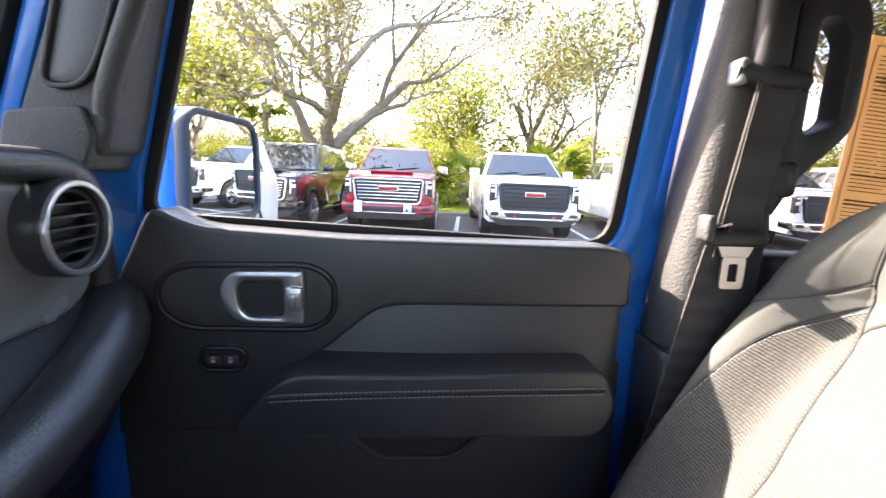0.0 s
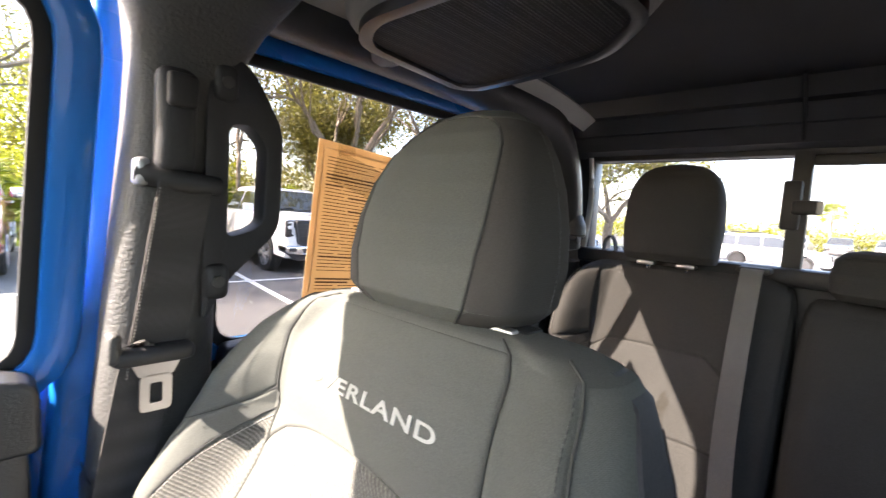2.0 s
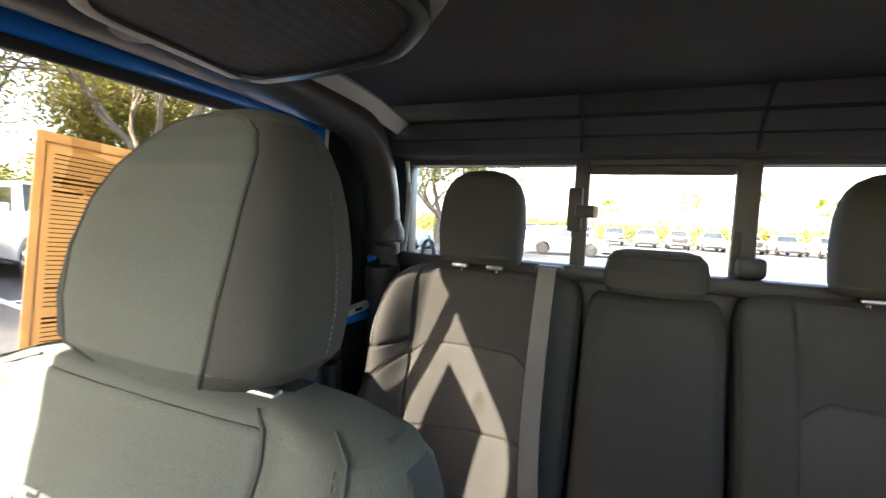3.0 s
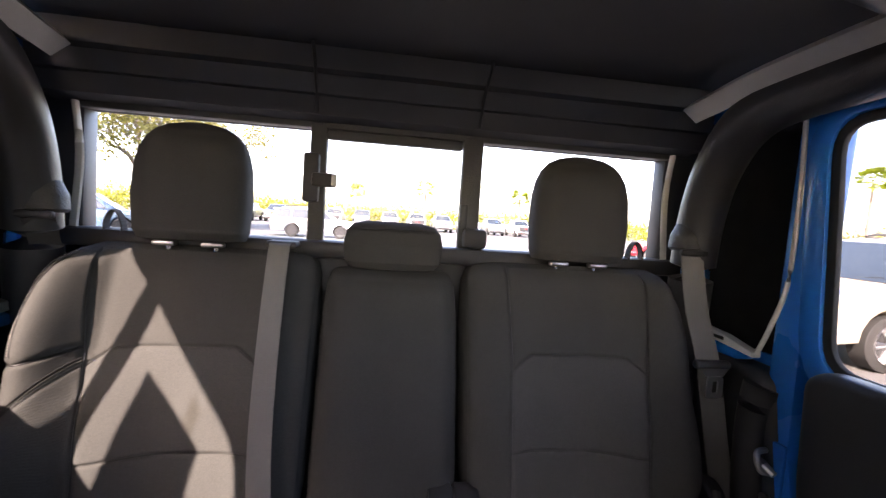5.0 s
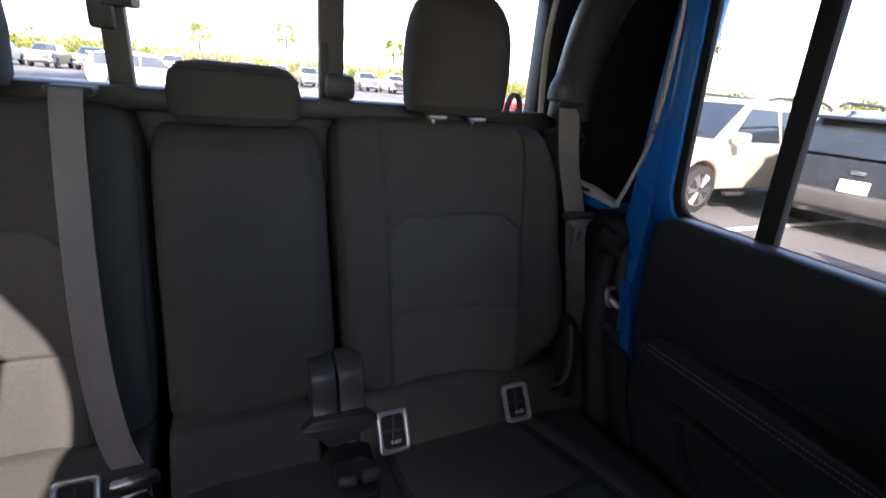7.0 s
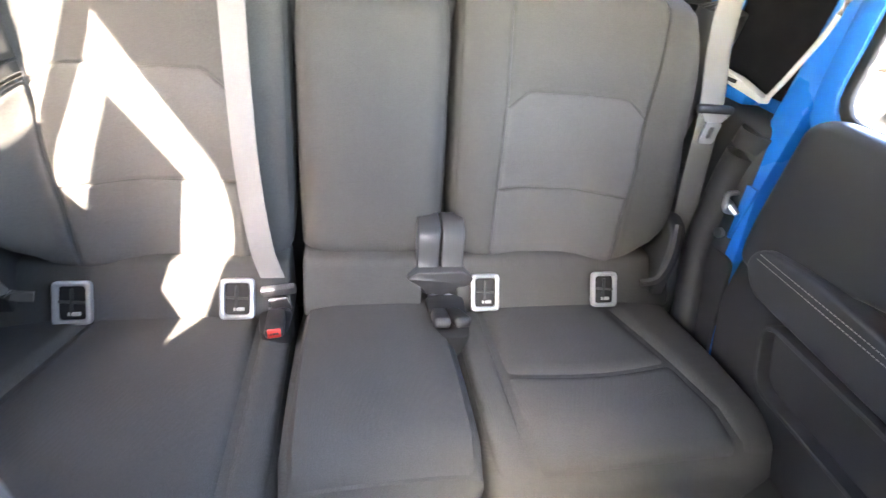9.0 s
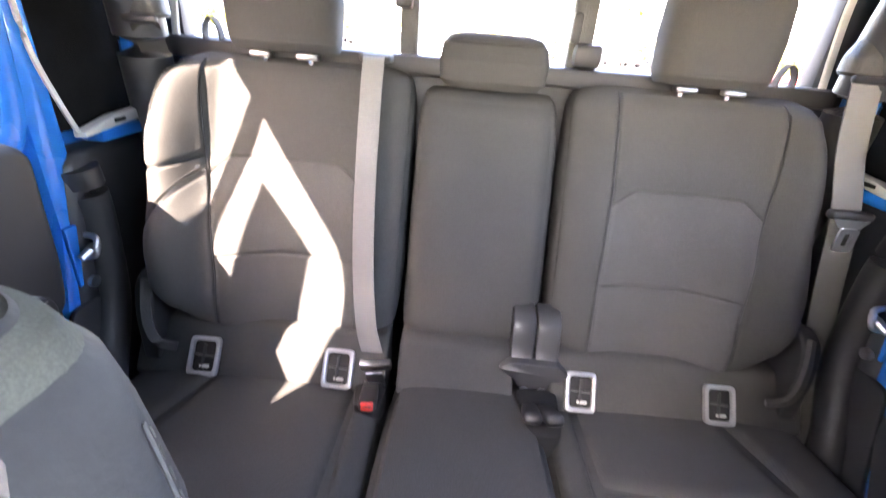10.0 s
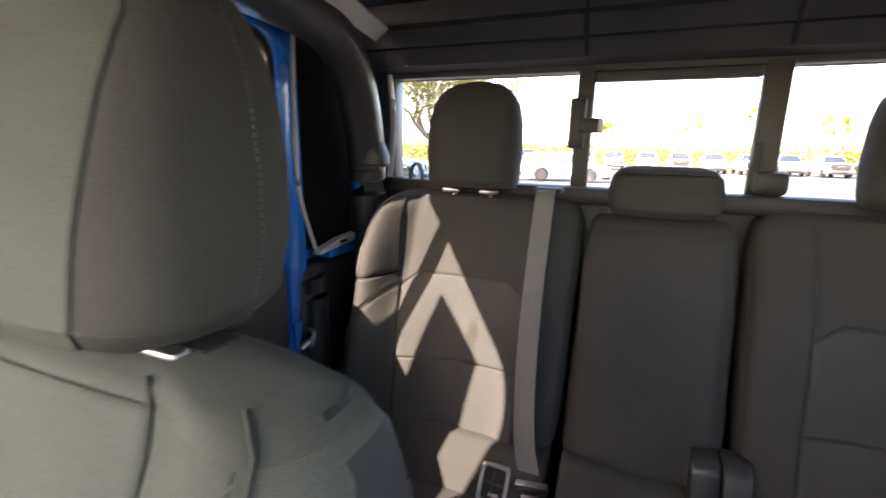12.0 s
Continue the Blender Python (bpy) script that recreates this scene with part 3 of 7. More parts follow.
def front_door(s, name, label):
    d = thing(name, label, "door", kind="structure")
    part("outer_skin", slab([(0.345, 0.72), (0.345, 1.31), (-0.345, 1.31), (-0.345, 0.72)], "x", s * 0.735, s * 0.775, 0.012), M_BLUE, d)
    window_parts(d, FRONT_WIN, s, 0.73, M_CLEAR, "clear door glass", lean=0.16)
    base = roundpoly([(0.340, 0.70), (0.345, 1.0), (0.330, 1.26), (0.27, 1.30), (-0.325, 1.30), (-0.335, 0.93), (-0.33, 0.70)], 0.03)
    bm = slab(base, "x", s * 0.690, s * 0.733, 0.006)
    for v in bm.verts:  # the recess fades out towards the rear
        if abs(v.co.x) < 0.71:
            v.co.x -= s * 0.030 * ease(0.34, -0.33, v.co.y)
    part("inner_panel", bm, M_TRIM, d)
    top = roundpoly([(0.345, 1.055), (0.330, 1.27), (0.287, 1.362), (0.235, 1.338), (0.05, 1.3285), (-0.300, 1.3265), (-0.334, 1.318), (-0.337, 1.242), (0.005, 1.240), (0.055, 1.193), (0.132, 1.139), (0.175, 1.06)], [0.01, 0.02, 0.02, 0.03, 0.02, 0.02, 0.018, 0.012, 0.06, 0.04, 0.02, 0.01])
    part("upper_trim", slab(top, "x", s * 0.658, s * 0.722, 0.029, 6), M_TRIM, d, "soft black moulded upper door trim")
    low = roundpoly([(0.345, 1.080), (-0.315, 1.080), (-0.322, 1.16), (-0.338, 1.16), (-0.340, 0.93), (-0.30, 0.70), (0.34, 0.70)], 0.012)
    part("lower_trim", slab(low, "x", s * 0.668, s * 0.72, 0.010, 3), M_TRIM, d)
    arm = roundpoly([(0.105, 1.168), (0.142, 1.140), (0.178, 1.090), (0.02, 1.086), (-0.285, 1.086), (-0.305, 1.125), (-0.285, 1.176), (-0.05, 1.168)], [0.02, 0.02, 0.012, 0.02, 0.03, 0.03, 0.02, 0.03])
    arm_ob = part("armrest", slab(arm, "x", s * 0.600, s * 0.70, 0.022, 5), M_TRIM, d, "padded black armrest with grey double stitching")
    for z0 in (1.149, 1.141):
        bm = bmesh.new()
        path = [Vector((s * 0.5985, 0.13 - 0.415 * k / 70, z0 - 0.006 + 0.012 * (k / 70) ** 0.6)) for k in range(71)]
        for k in range(0, 70):
            a, b = path[k], path[k + 1]
            tube([a, a.lerp(b, 0.7)], 0.0010, 5, bm=bm)
        part("stitching", bm, M_THREAD, arm_ob)
    part("seam", tube([(s * 0.5995, 0.135 - 0.42 * k / 20, 1.1390 + 0.012 * (k / 20) ** 0.6) for k in range(21)], 0.0022, 6), M_DARK, arm_ob)
    # pocket below the armrest
    po = roundpoly([(0.055, 1.064), (-0.145, 1.062), (-0.103, 1.019), (0.0, 1.017)], [0.01, 0.01, 0.02, 0.02])
    part("pocket_lip", ring(po, grow(po, 0.008), "x", s * 0.660, s * 0.672, 0.003), M_TRIM, d)
    part("pocket", slab(po, "x", s * 0.666, s * 0.669), M_DARK, d)
    # handle plate and pull
    pl = roundpoly([(0.276, 1.266), (0.250, 1.285), (0.092, 1.289), (0.066, 1.272), (0.066, 1.229), (0.090, 1.211), (0.245, 1.211), (0.276, 1.232)], 0.018)
    part("handle_rim", ring(pl, grow(pl, 0.008), "x", s * 0.6505, s * 0.664, 0.0035), M_GLOSS, d)
    part("handle_plate", slab(pl, "x", s * 0.6555, s * 0.66), M_TRIM, d, "black plate behind the door pull")
    ho = roundpoly([(0.202, 1.264), (0.188, 1.285), (0.098, 1.287), (0.098, 1.218), (0.176, 1.218), (0.198, 1.235)], [0.02, 0.02, 0.004, 0.004, 0.02, 0.02])
    hi = roundpoly([(0.180, 1.263), (0.173, 1.273), (0.123, 1.274), (0.123, 1.226), (0.166, 1.226), (0.178, 1.238)], [0.012, 0.012, 0.008, 0.008, 0.014, 0.012])
    pull = part("door_handle", ring(hi, ho, "x", s * 0.642, s * 0.655, 0.0035), M_BRIGHT, d, "satin silver door pull")
    part("pull_cup", slab(grow(hi, 0.002), "x", s * 0.651, s * 0.654), M_DARK, pull)
    part("pull_end", box((s * 0.641, 0.110, 1.2525), (0.010, 0.022, 0.030), 0.003), M_BRIGHT, pull)
    part("lock_slide", box((s * 0.635, 0.111, 1.2515), (0.005, 0.010, 0.017), 0.002), M_SILVER, pull)
    # lock switch
    sw = roundpoly([(0.229, 1.171), (0.223, 1.177), (0.185, 1.177), (0.179, 1.171), (0.179, 1.160), (0.185, 1.154), (0.223, 1.154), (0.229, 1.160)], 0.006)
    part("switch_rim", ring(sw, grow(sw, 0.007), "x", s * 0.6505, s * 0.663, 0.0035), M_GLOSS, d)
    part("switch_plate", slab(sw, "x", s * 0.656, s * 0.660), M_DARK, d)
    for y in (0.215, 0.193):
        k = part("lock_button", box((s * 0.6535, y, 1.1655), (0.006, 0.019, 0.013), 0.003), M_TRIM, d)
        part("lock_symbol", box((s * 0.650, y, 1.1640), (0.001, 0.005, 0.004), 0.0), M_LIGHTTRIM, k)
        part("lock_symbol", ring([(y + q * 0.0013, 1.1675 + r * 0.0015) for q, r in ((-1, -1), (1, -1), (1, 1), (-1, 1))], [(y + q * 0.0022, 1.1675 + r * 0.0025) for q, r in ((-1, -1), (1, -1), (1, 1), (-1, 1))], "x", s * 0.6495, s * 0.6505), M_LIGHTTRIM, k, smooth=0)
    return d


front_door(1, "door_1", "closed front door with black trim and clear window")
front_door(-1, "door_2", "closed front door with black trim and clear window")


def rear_door(s, name, label):
    d = thing(name, label, "door", kind="structure")
    part("outer_skin", slab([(-0.50, 0.72), (-0.50, 1.308), (-1.12, 1.308), (-1.09, 1.0), (-1.0, 0.72)], "x", s * 0.735, s * 0.775, 0.012), M_BLUE, d)
    part("door_edge", slab([(-1.03, 0.72), (-1.20, 0.72), (-1.22, 1.30), (-1.06, 1.30)], "x", s * 0.758, s * 0.778, 0.006), M_BLUE, d)
    part("outer_frame", ring(grow(REAR_WIN, 0.072), grow(REAR_WIN, 0.098), "x", s * 0.758, s * 0.776, 0.005), M_BLUE, d)
    window_parts(d, REAR_WIN, s, 0.725, M_PRIVACY, "lightly tinted door glass", 0.046)
    part("glass_divider", slab([(-0.966, 1.735), (-0.996, 1.735), (-0.972, 1.295), (-0.942, 1.295)], "x", s * 0.706, s * 0.725, 0.004), M_SEAL, d, "black upright bar dividing the door glass")
    top = roundpoly([(-0.52, 1.322), (-1.095, 1.322), (-1.125, 1.30), (-1.12, 1.13), (-1.105, 1.03), (-0.9, 1.13), (-0.52, 1.16)], [0.02, 0.03, 0.03, 0.03, 0.05, 0.08, 0.02])
    part("inner_panel", slab(roundpoly([(-0.50, 1.30), (-1.122, 1.30), (-1.107, 0.95), (-1.00, 0.70), (-0.50, 0.70)], 0.03), "x", s * 0.685, s * 0.733, 0.006), M_TRIM_SHADE, d)
    part("upper_trim", slab(top, "x", s * 0.664, s * 0.715, 0.022, 4), M_TRIM_SHADE, d, "soft black moulded upper door trim")
    arm = roundpoly([(-0.53, 1.105), (-0.96, 1.122), (-1.055, 1.108), (-1.070, 1.075), (-1.03, 1.030), (-0.53, 1.02)], [0.01, 0.03, 0.03, 0.02, 0.03, 0.01])
    arm_ob = part("armrest", slab(arm, "x", s * 0.640, s * 0.70, 0.016, 4), M_TRIM_SHADE, d, "padded black armrest with grey double stitching")
    for z0 in (1.100, 1.090):
        bm = bmesh.new()
        for k in range(75):
            y = -0.55 - 0.5 * k / 75
            tube([(s * 0.639, y, z0), (s * 0.639, y - 0.0045, z0)], 0.0010, 5, bm=bm)
        part("stitching", bm, M_THREAD, arm_ob)
    po = roundpoly([(-0.62, 1.00), (-0.98, 1.00), (-0.93, 0.90), (-0.62, 0.90)], 0.03)
    part("pocket_lip", ring(po, grow(po, 0.010), "x", s * 0.650, s * 0.69, 0.004), M_TRIM_SHADE, d)
    part("pocket", slab(po, "x", s * 0.676, s * 0.687), M_DARK, d)
    pl = roundpoly([(-0.52, 1.27), (-0.66, 1.27), (-0.69, 1.24), (-0.68, 1.20), (-0.64, 1.175), (-0.52, 1.175)], 0.018)
    part("handle_rim", ring(pl, grow(pl, 0.007), "x", s * 0.656, s * 0.669, 0.003), M_GLOSS, d)
    part("handle_plate", slab(pl, "x", s * 0.660, s * 0.666), M_TRIM_SHADE, d)
    ho = roundpoly([(-0.53, 1.255), (-0.64, 1.255), (-0.655, 1.22), (-0.63, 1.185), (-0.53, 1.185)], 0.014)
    part("door_handle", ring(grow(ho, -0.016), ho, "x", s * 0.642, s * 0.662, 0.004), M_BRIGHT, d, "satin silver door pull")
    # striker on the jamb and its bolt
    st = part("striker_plate", box((s * 0.698, -1.188, 1.105), (0.008, 0.046, 0.110), 0.003), M_BLUE, d)
    part("striker", tube(smooth_path(mx([(0.694, -1.198, 1.138), (0.674, -1.198, 1.134), (0.670, -1.192, 1.118), (0.674, -1.186, 1.104), (0.694, -1.186, 1.100)], s), 4), 0.0055, 8), M_STEEL, st, "bare steel door striker loop")
    part("striker_arm", tube(mx([(0.690, -1.205, 1.112), (0.676, -1.18, 1.116), (0.680, -1.165, 1.108)], s), [0.008, 0.007, 0.006], 8), M_STEEL, st)
    part("bolt", tube([(s * 0.696, -1.186, 1.052), (s * 0.684, -1.186, 1.052)], 0.011, 10), M_STEEL, st)
    return d


rear_door(1, "door_3", "closed rear door with black trim and split window")
rear_door(-1, "door_4", "closed rear door with black trim and split window")


def quarter(s, name):
    """The dark corner behind the rear door: smoked quarter pane, white piping, lower lining."""
    w = thing(name, "black lined rear corner with smoked pane", "wall", kind="structure")
    pane = roundpoly([(-1.215, 1.30), (-1.205, 1.735), (-1.44, 1.735), (-1.44, 1.30)], 0.02)
    part("smoked_pane", slab(pane, "x", s * 0.735, s * 0.745), M_CARPET, w, "very dark quarter panel")
    part("lining", box((s * 0.760, -1.40, 1.56), (0.02, 0.40, 0.54), 0.004), M_CARPET, w)
    part("lower_lining", slab(roundpoly([(-1.20, 1.275), (-1.56, 1.285), (-1.56, 0.56), (-1.16, 0.56), (-1.12, 0.80), (-1.16, 1.05)], 0.03), "x", s * 0.690, s * 0.755, 0.022, 4), M_TRIM_SHADE, w)
    part("wheel_cover", tube(smooth_path(mx([(0.702, -1.228, 1.250), (0.700, -1.236, 1.17), (0.698, -1.228, 1.05), (0.695, -1.210, 0.97), (0.692, -1.16, 0.86), (0.69, -1.12, 0.75), (0.69, -1.09, 0.60)], s), 6), 0.034, 14), M_TRIM_SHADE, w)
    part("jamb_cover", slab(roundpoly([(-1.128, 1.02), (-1.078, 0.85), (-1.012, 0.70), (-0.99, 0.60), (-1.25, 0.58), (-1.25, 1.02)], 0.02), "x", s * 0.688, s * 0.699, 0.004), M_DARK, w)
    edge = smooth_path(mx([(0.698, -1.202, 1.74), (0.698, -1.196, 1.60), (0.698, -1.20, 1.45), (0.697, -1.225, 1.36), (0.694, -1.245, 1.305)], s), 6)
    part("white_piping", tube(edge, 0.0045, 6), M_LIGHTTRIM, w, "pale piping along the door opening")
    part("ledge_clip", slab([(-1.245, 1.296), (-1.245, 1.306), (-1.32, 1.322), (-1.43, 1.330), (-1.43, 1.310), (-1.36, 1.306)], "x", s * 0.682, s * 0.705, 0.003), M_LIGHTTRIM, w)
    part("ledge_hole", box((s * 0.681, -1.33, 1.314), (0.003, 0.028, 0.007), 0.001), M_SEAL, w)
    part("corner_paint", box((s * 0.722, -1.447, 1.54), (0.02, 0.016, 0.44), 0.004), M_BLUE, w)
    part("ledge_paint", box((s * 0.702, -1.36, 1.292), (0.04, 0.16, 0.022), 0.004), M_BLUE, w)
    return w


quarter(1, "wall_rear_corner_right")
quarter(-1, "wall_rear_corner_left")

# rear wall with the three-part sliding window
PANES = [roundpoly(p, 0.022, 5) for p in (
    [(0.190, 1.462), (0.612, 1.458), (0.607, 1.700), (0.192, 1.700)],
    [(-0.140, 1.470), (0.158, 1.470), (0.160, 1.678), (-0.142, 1.678)],
    [(-0.618, 1.458), (-0.195, 1.462), (-0.186, 1.700), (-0.607, 1.700)])]
wr = thing("wall_rear", "dark rear cab wall below and above the glass", "wall", kind="structure")
part("lower_wall", box((0, -1.56, 1.0), (1.46, 0.06, 0.90), 0.01), M_DARK, wr)
part("upper_wall", box((0, -1.535, 1.765), (1.46, 0.05, 0.13), 0.008), M_HEAD, wr)
for k, (y, z) in enumerate(((-1.480, 1.722), (-1.462, 1.760), (-1.43, 1.800))):
    part("headliner_step", slab([(y + 0.03, z - 0.004), (y + 0.035, z + 0.05), (-1.52, z + 0.05), (-1.52, z - 0.012)], "x", -0.70, 0.70, 0.006), M_HEAD, wr)
for x in (0.175, -0.165):
    part("headliner_seam", tube([(x, -1.449, 1.722), (x, -1.430, 1.768), (x, -1.398, 1.80), (x * 1.0, -1.36, 1.832)], 0.0035, 6), M_DARK, wr)
for s in (1, -1):
    part("side_post", box((s * 0.69, -1.535, 1.58), (0.10, 0.05, 0.27), 0.01), M_DARK, wr)
win = thing("window_1", "three part sliding rear window with dark frames", "window", kind="structure")
part("window_frame", box((0, -1.515, 1.7125), (1.30, 0.03, 0.026), 0.004), M_TRIM2, win)
part("window_sill", box((0, -1.505, 1.440), (1.34, 0.075, 0.038), 0.010), M_DARK, win)
for x, w in ((0.175, 0.036), (-0.165, 0.046)):
    part("mullion", box((x, -1.510, 1.58), (w, 0.026, 0.26), 0.006), M_TRIM2, win)
part("slider_rail", box((0.009, -1.512, 1.689), (0.30, 0.02, 0.022), 0.005), M_TRIM2, win)
for s in (1, -1):
    part("side_trim", tube(smooth_path(mx([(0.645, -1.488, 1.708), (0.634, -1.486, 1.60), (0.640, -1.480, 1.46)], s), 5), 0.0085, 8, flat=0.6), M_LIGHTTRIM, win, "pale upright window edge")
for o in PANES:
    p = part("pane", slab(o, "y", -1.530, -1.525), M_REARGLASS, win, "lightly tinted rear glass", smooth=0)
bm = box((0.186, -1.490, 1.592), (0.034, 0.022, 0.105), 0.006)
box((0.158, -1.482, 1.588), (0.052, 0.018, 0.030), 0.006, bm=bm)
part("latch", bm, M_DARK, win, "black sliding window latch")
part("latch_tab", box((0.137, -1.472, 1.588), (0.010, 0.006, 0.026), 0.002), M_LIGHTTRIM, win)
part("stop_block", box((-0.178, -1.487, 1.482), (0.056, 0.03, 0.046), 0.012), M_DARK, win)
part("slider_catch", box((-0.150, -1.497, 1.530), (0.018, 0.02, 0.055), 0.005), M_DARK, win)

# roof
cl = part("ceiling", box((0, -0.60, 1.862), (1.46, 1.96, 0.05), 0.012), M_HEAD)
tagged(cl, "black cloth lined hardtop roof", "ceiling", kind="structure")
wf = thing("wall_front", "dark front bulkhead below the windscreen", "wall", kind="structure")
part("bulkhead", box((0, 0.93, 0.95), (1.50, 0.06, 0.90), 0.01), M_DARK, wf)
part("screen_header", box((0, 0.36, 1.83), (1.50, 0.10, 0.07), 0.02), M_HEADG, wf)
ws = thing("window_2", "clear flat windscreen", "window", kind="structure")
bm = bmesh.new()
bm.faces.new([bm.verts.new(p) for p in ((-0.70, 0.62, 1.36), (0.70, 0.62, 1.36), (0.70, 0.40, 1.80), (-0.70, 0.40, 1.80))])
bmesh.ops.solidify(bm, geom=bm.faces[:], thickness=0.005)
part("pane", bm, M_SCREEN, ws, smooth=0)

# ---- cab: fixed trim ----
def b_trim(s):
    t = thing("pillar_trim", "grained dark grey pillar trim beside the seat belt", "trim", kind="structure")
    # lower half in darker door trim: the shadow there is put into its colour
    low = Pad([(s * 0.672, -0.430, 0.62, 0.045, 0.055, 4), (s * 0.672, -0.430, 0.64, 0.052, 0.060, 4), (s * 0.668, -0.432, 1.0, 0.054, 0.062, 4), (s * 0.665, -0.432, 1.188, 0.052, 0.062, 4), (s * 0.665, -0.432, 1.194, 0.048, 0.058, 4)])
    part("lower_cover", low.body(20, 32), M_TRIM, t, "lower pillar cover with shadow in its dark colour")
    pad = Pad([(s * 0.665, -0.434, 1.194, 0.049, 0.057, 3.4), (s * 0.665, -0.434, 1.200, 0.052, 0.060, 3.4), (s * 0.662, -0.442, 1.4, 0.050, 0.055, 3.4), (s * 0.660, -0.452, 1.6, 0.050, 0.050, 3.4), (s * 0.655, -0.459, 1.67, 0.052, 0.055, 3.4), (s * 0.645, -0.468, 1.72, 0.062, 0.070, 3.2), (s * 0.63, -0.480, 1.77, 0.08, 0.090, 4), (s * 0.62, -0.49, 1.81, 0.09, 0.105, 4)])
    part("cover", pad.body(36, 32), M_TRIM2, t)
    part("cover_joint", ring([(s * 0.665 + 0.0525 * q[0], -0.432 + 0.0625 * q[1]) for q in ((-1, -0.9), (1, -0.9), (1, 0.9), (-1, 0.9))], [(s * 0.665 + 0.054 * q[0], -0.432 + 0.064 * q[1]) for q in ((-1, -0.9), (1, -0.9), (1, 0.9), (-1, 0.9))], "z", 1.193, 1.196), M_DARK, t)
    outer = roundpoly([(-0.470, 1.700), (-0.522, 1.680), (-0.563, 1.612), (-0.562, 1.486), (-0.500, 1.425), (-0.470, 1.37)], 0.02)
    inner = roundpoly([(-0.497, 1.610), (-0.522, 1.612), (-0.541, 1.590), (-0.540, 1.497), (-0.528, 1.487), (-0.497, 1.477)], 0.010)
    g = thing("grab_handle", "black moulded grab handle on the pillar", "handle")
    part("grip", ring(inner, outer, "x", s * 0.605, s * 0.640, 0.010), M_DARK, g)
    for y, z in ((-0.490, 1.655), (-0.486, 1.425)):
        part("mount", box((s * 0.618, y, z), (0.036, 0.030, 0.045), 0.010, 3), M_DARK, g)
        part("screw_cover", tube([(s * 0.601, y, z), (s * 0.597, y, z)], 0.007, 10), M_TRIM2, g)
    return t


for s in (1, -1):
    b_trim(s)


def front_belt(s):
    b = thing("seat_belt", "black front seat belt hanging on the pillar", "seat belt", group="seat belts")
    part("height_slide", box((s * 0.602, -0.438, 1.60), (0.030, 0.040, 0.115), 0.013, 3), M_DARK, b, "glossy black belt height adjuster")
    part("slide_button", box((s * 0.586, -0.440, 1.632), (0.012, 0.030, 0.036), 0.006, 3), M_DARK, b)
    gd = part("guide_loop", tube([(s * 0.612, -0.408, 1.545), (s * 0.590, -0.445, 1.537), (s * 0.600, -0.482, 1.536)], [0.014, 0.012, 0.011], 10), M_DARK, b)
    part("guide_cap", box((s * 0.611, -0.409, 1.545), (0.026, 0.014, 0.030), 0.006, 3), M_SILVER, gd)
    part("webbing", strap(smooth_path(mx([(0.592, -0.448, 1.540), (0.594, -0.436, 1.45), (0.597, -0.424, 1.36), (0.600, -0.415, 1.33), (0.612, -0.385, 1.12), (0.63, -0.355, 0.88), (0.65, -0.34, 0.66)], s), 5), 0.052, (0.0, 1, 0)), M_BELT, b)
    bm = bmesh.new()
    for k in range(56):
        z = 1.53 - 0.0036 * k
        y = -0.4475 + 0.024 + (1.54 - z) * 0.135
        tube([(s * 0.5895, y, z), (s * 0.5898, y, z - 0.0022)], 0.0005, 5, bm=bm)
    part("edge_stitching", bm, M_THREAD, b)
    t = part("tongue_grip", box((s * 0.592, -0.420, 1.353), (0.024, 0.078, 0.020), 0.008, 3), M_DARK, b)
    part("tongue_cap", box((s * 0.592, -0.384, 1.364), (0.024, 0.012, 0.032), 0.005, 3), M_TRIM2, t)
    bm = slab([(-0.398, 1.346), (-0.446, 1.346), (-0.438, 1.330), (-0.406, 1.330)], "x", s * 0.588, s * 0.591)
    ring(roundpoly([(-0.416, 1.322), (-0.428, 1.322), (-0.428, 1.300), (-0.416, 1.300)], 0.002, 2), roundpoly([(-0.407, 1.331), (-0.437, 1.331), (-0.437, 1.291), (-0.407, 1.291)], 0.005, 2), "x", s * 0.588, s * 0.591, bm=bm)
    part("tongue", bm, M_STEEL, t, "steel belt tongue")


for s in (1, -1):
    front_belt(s)


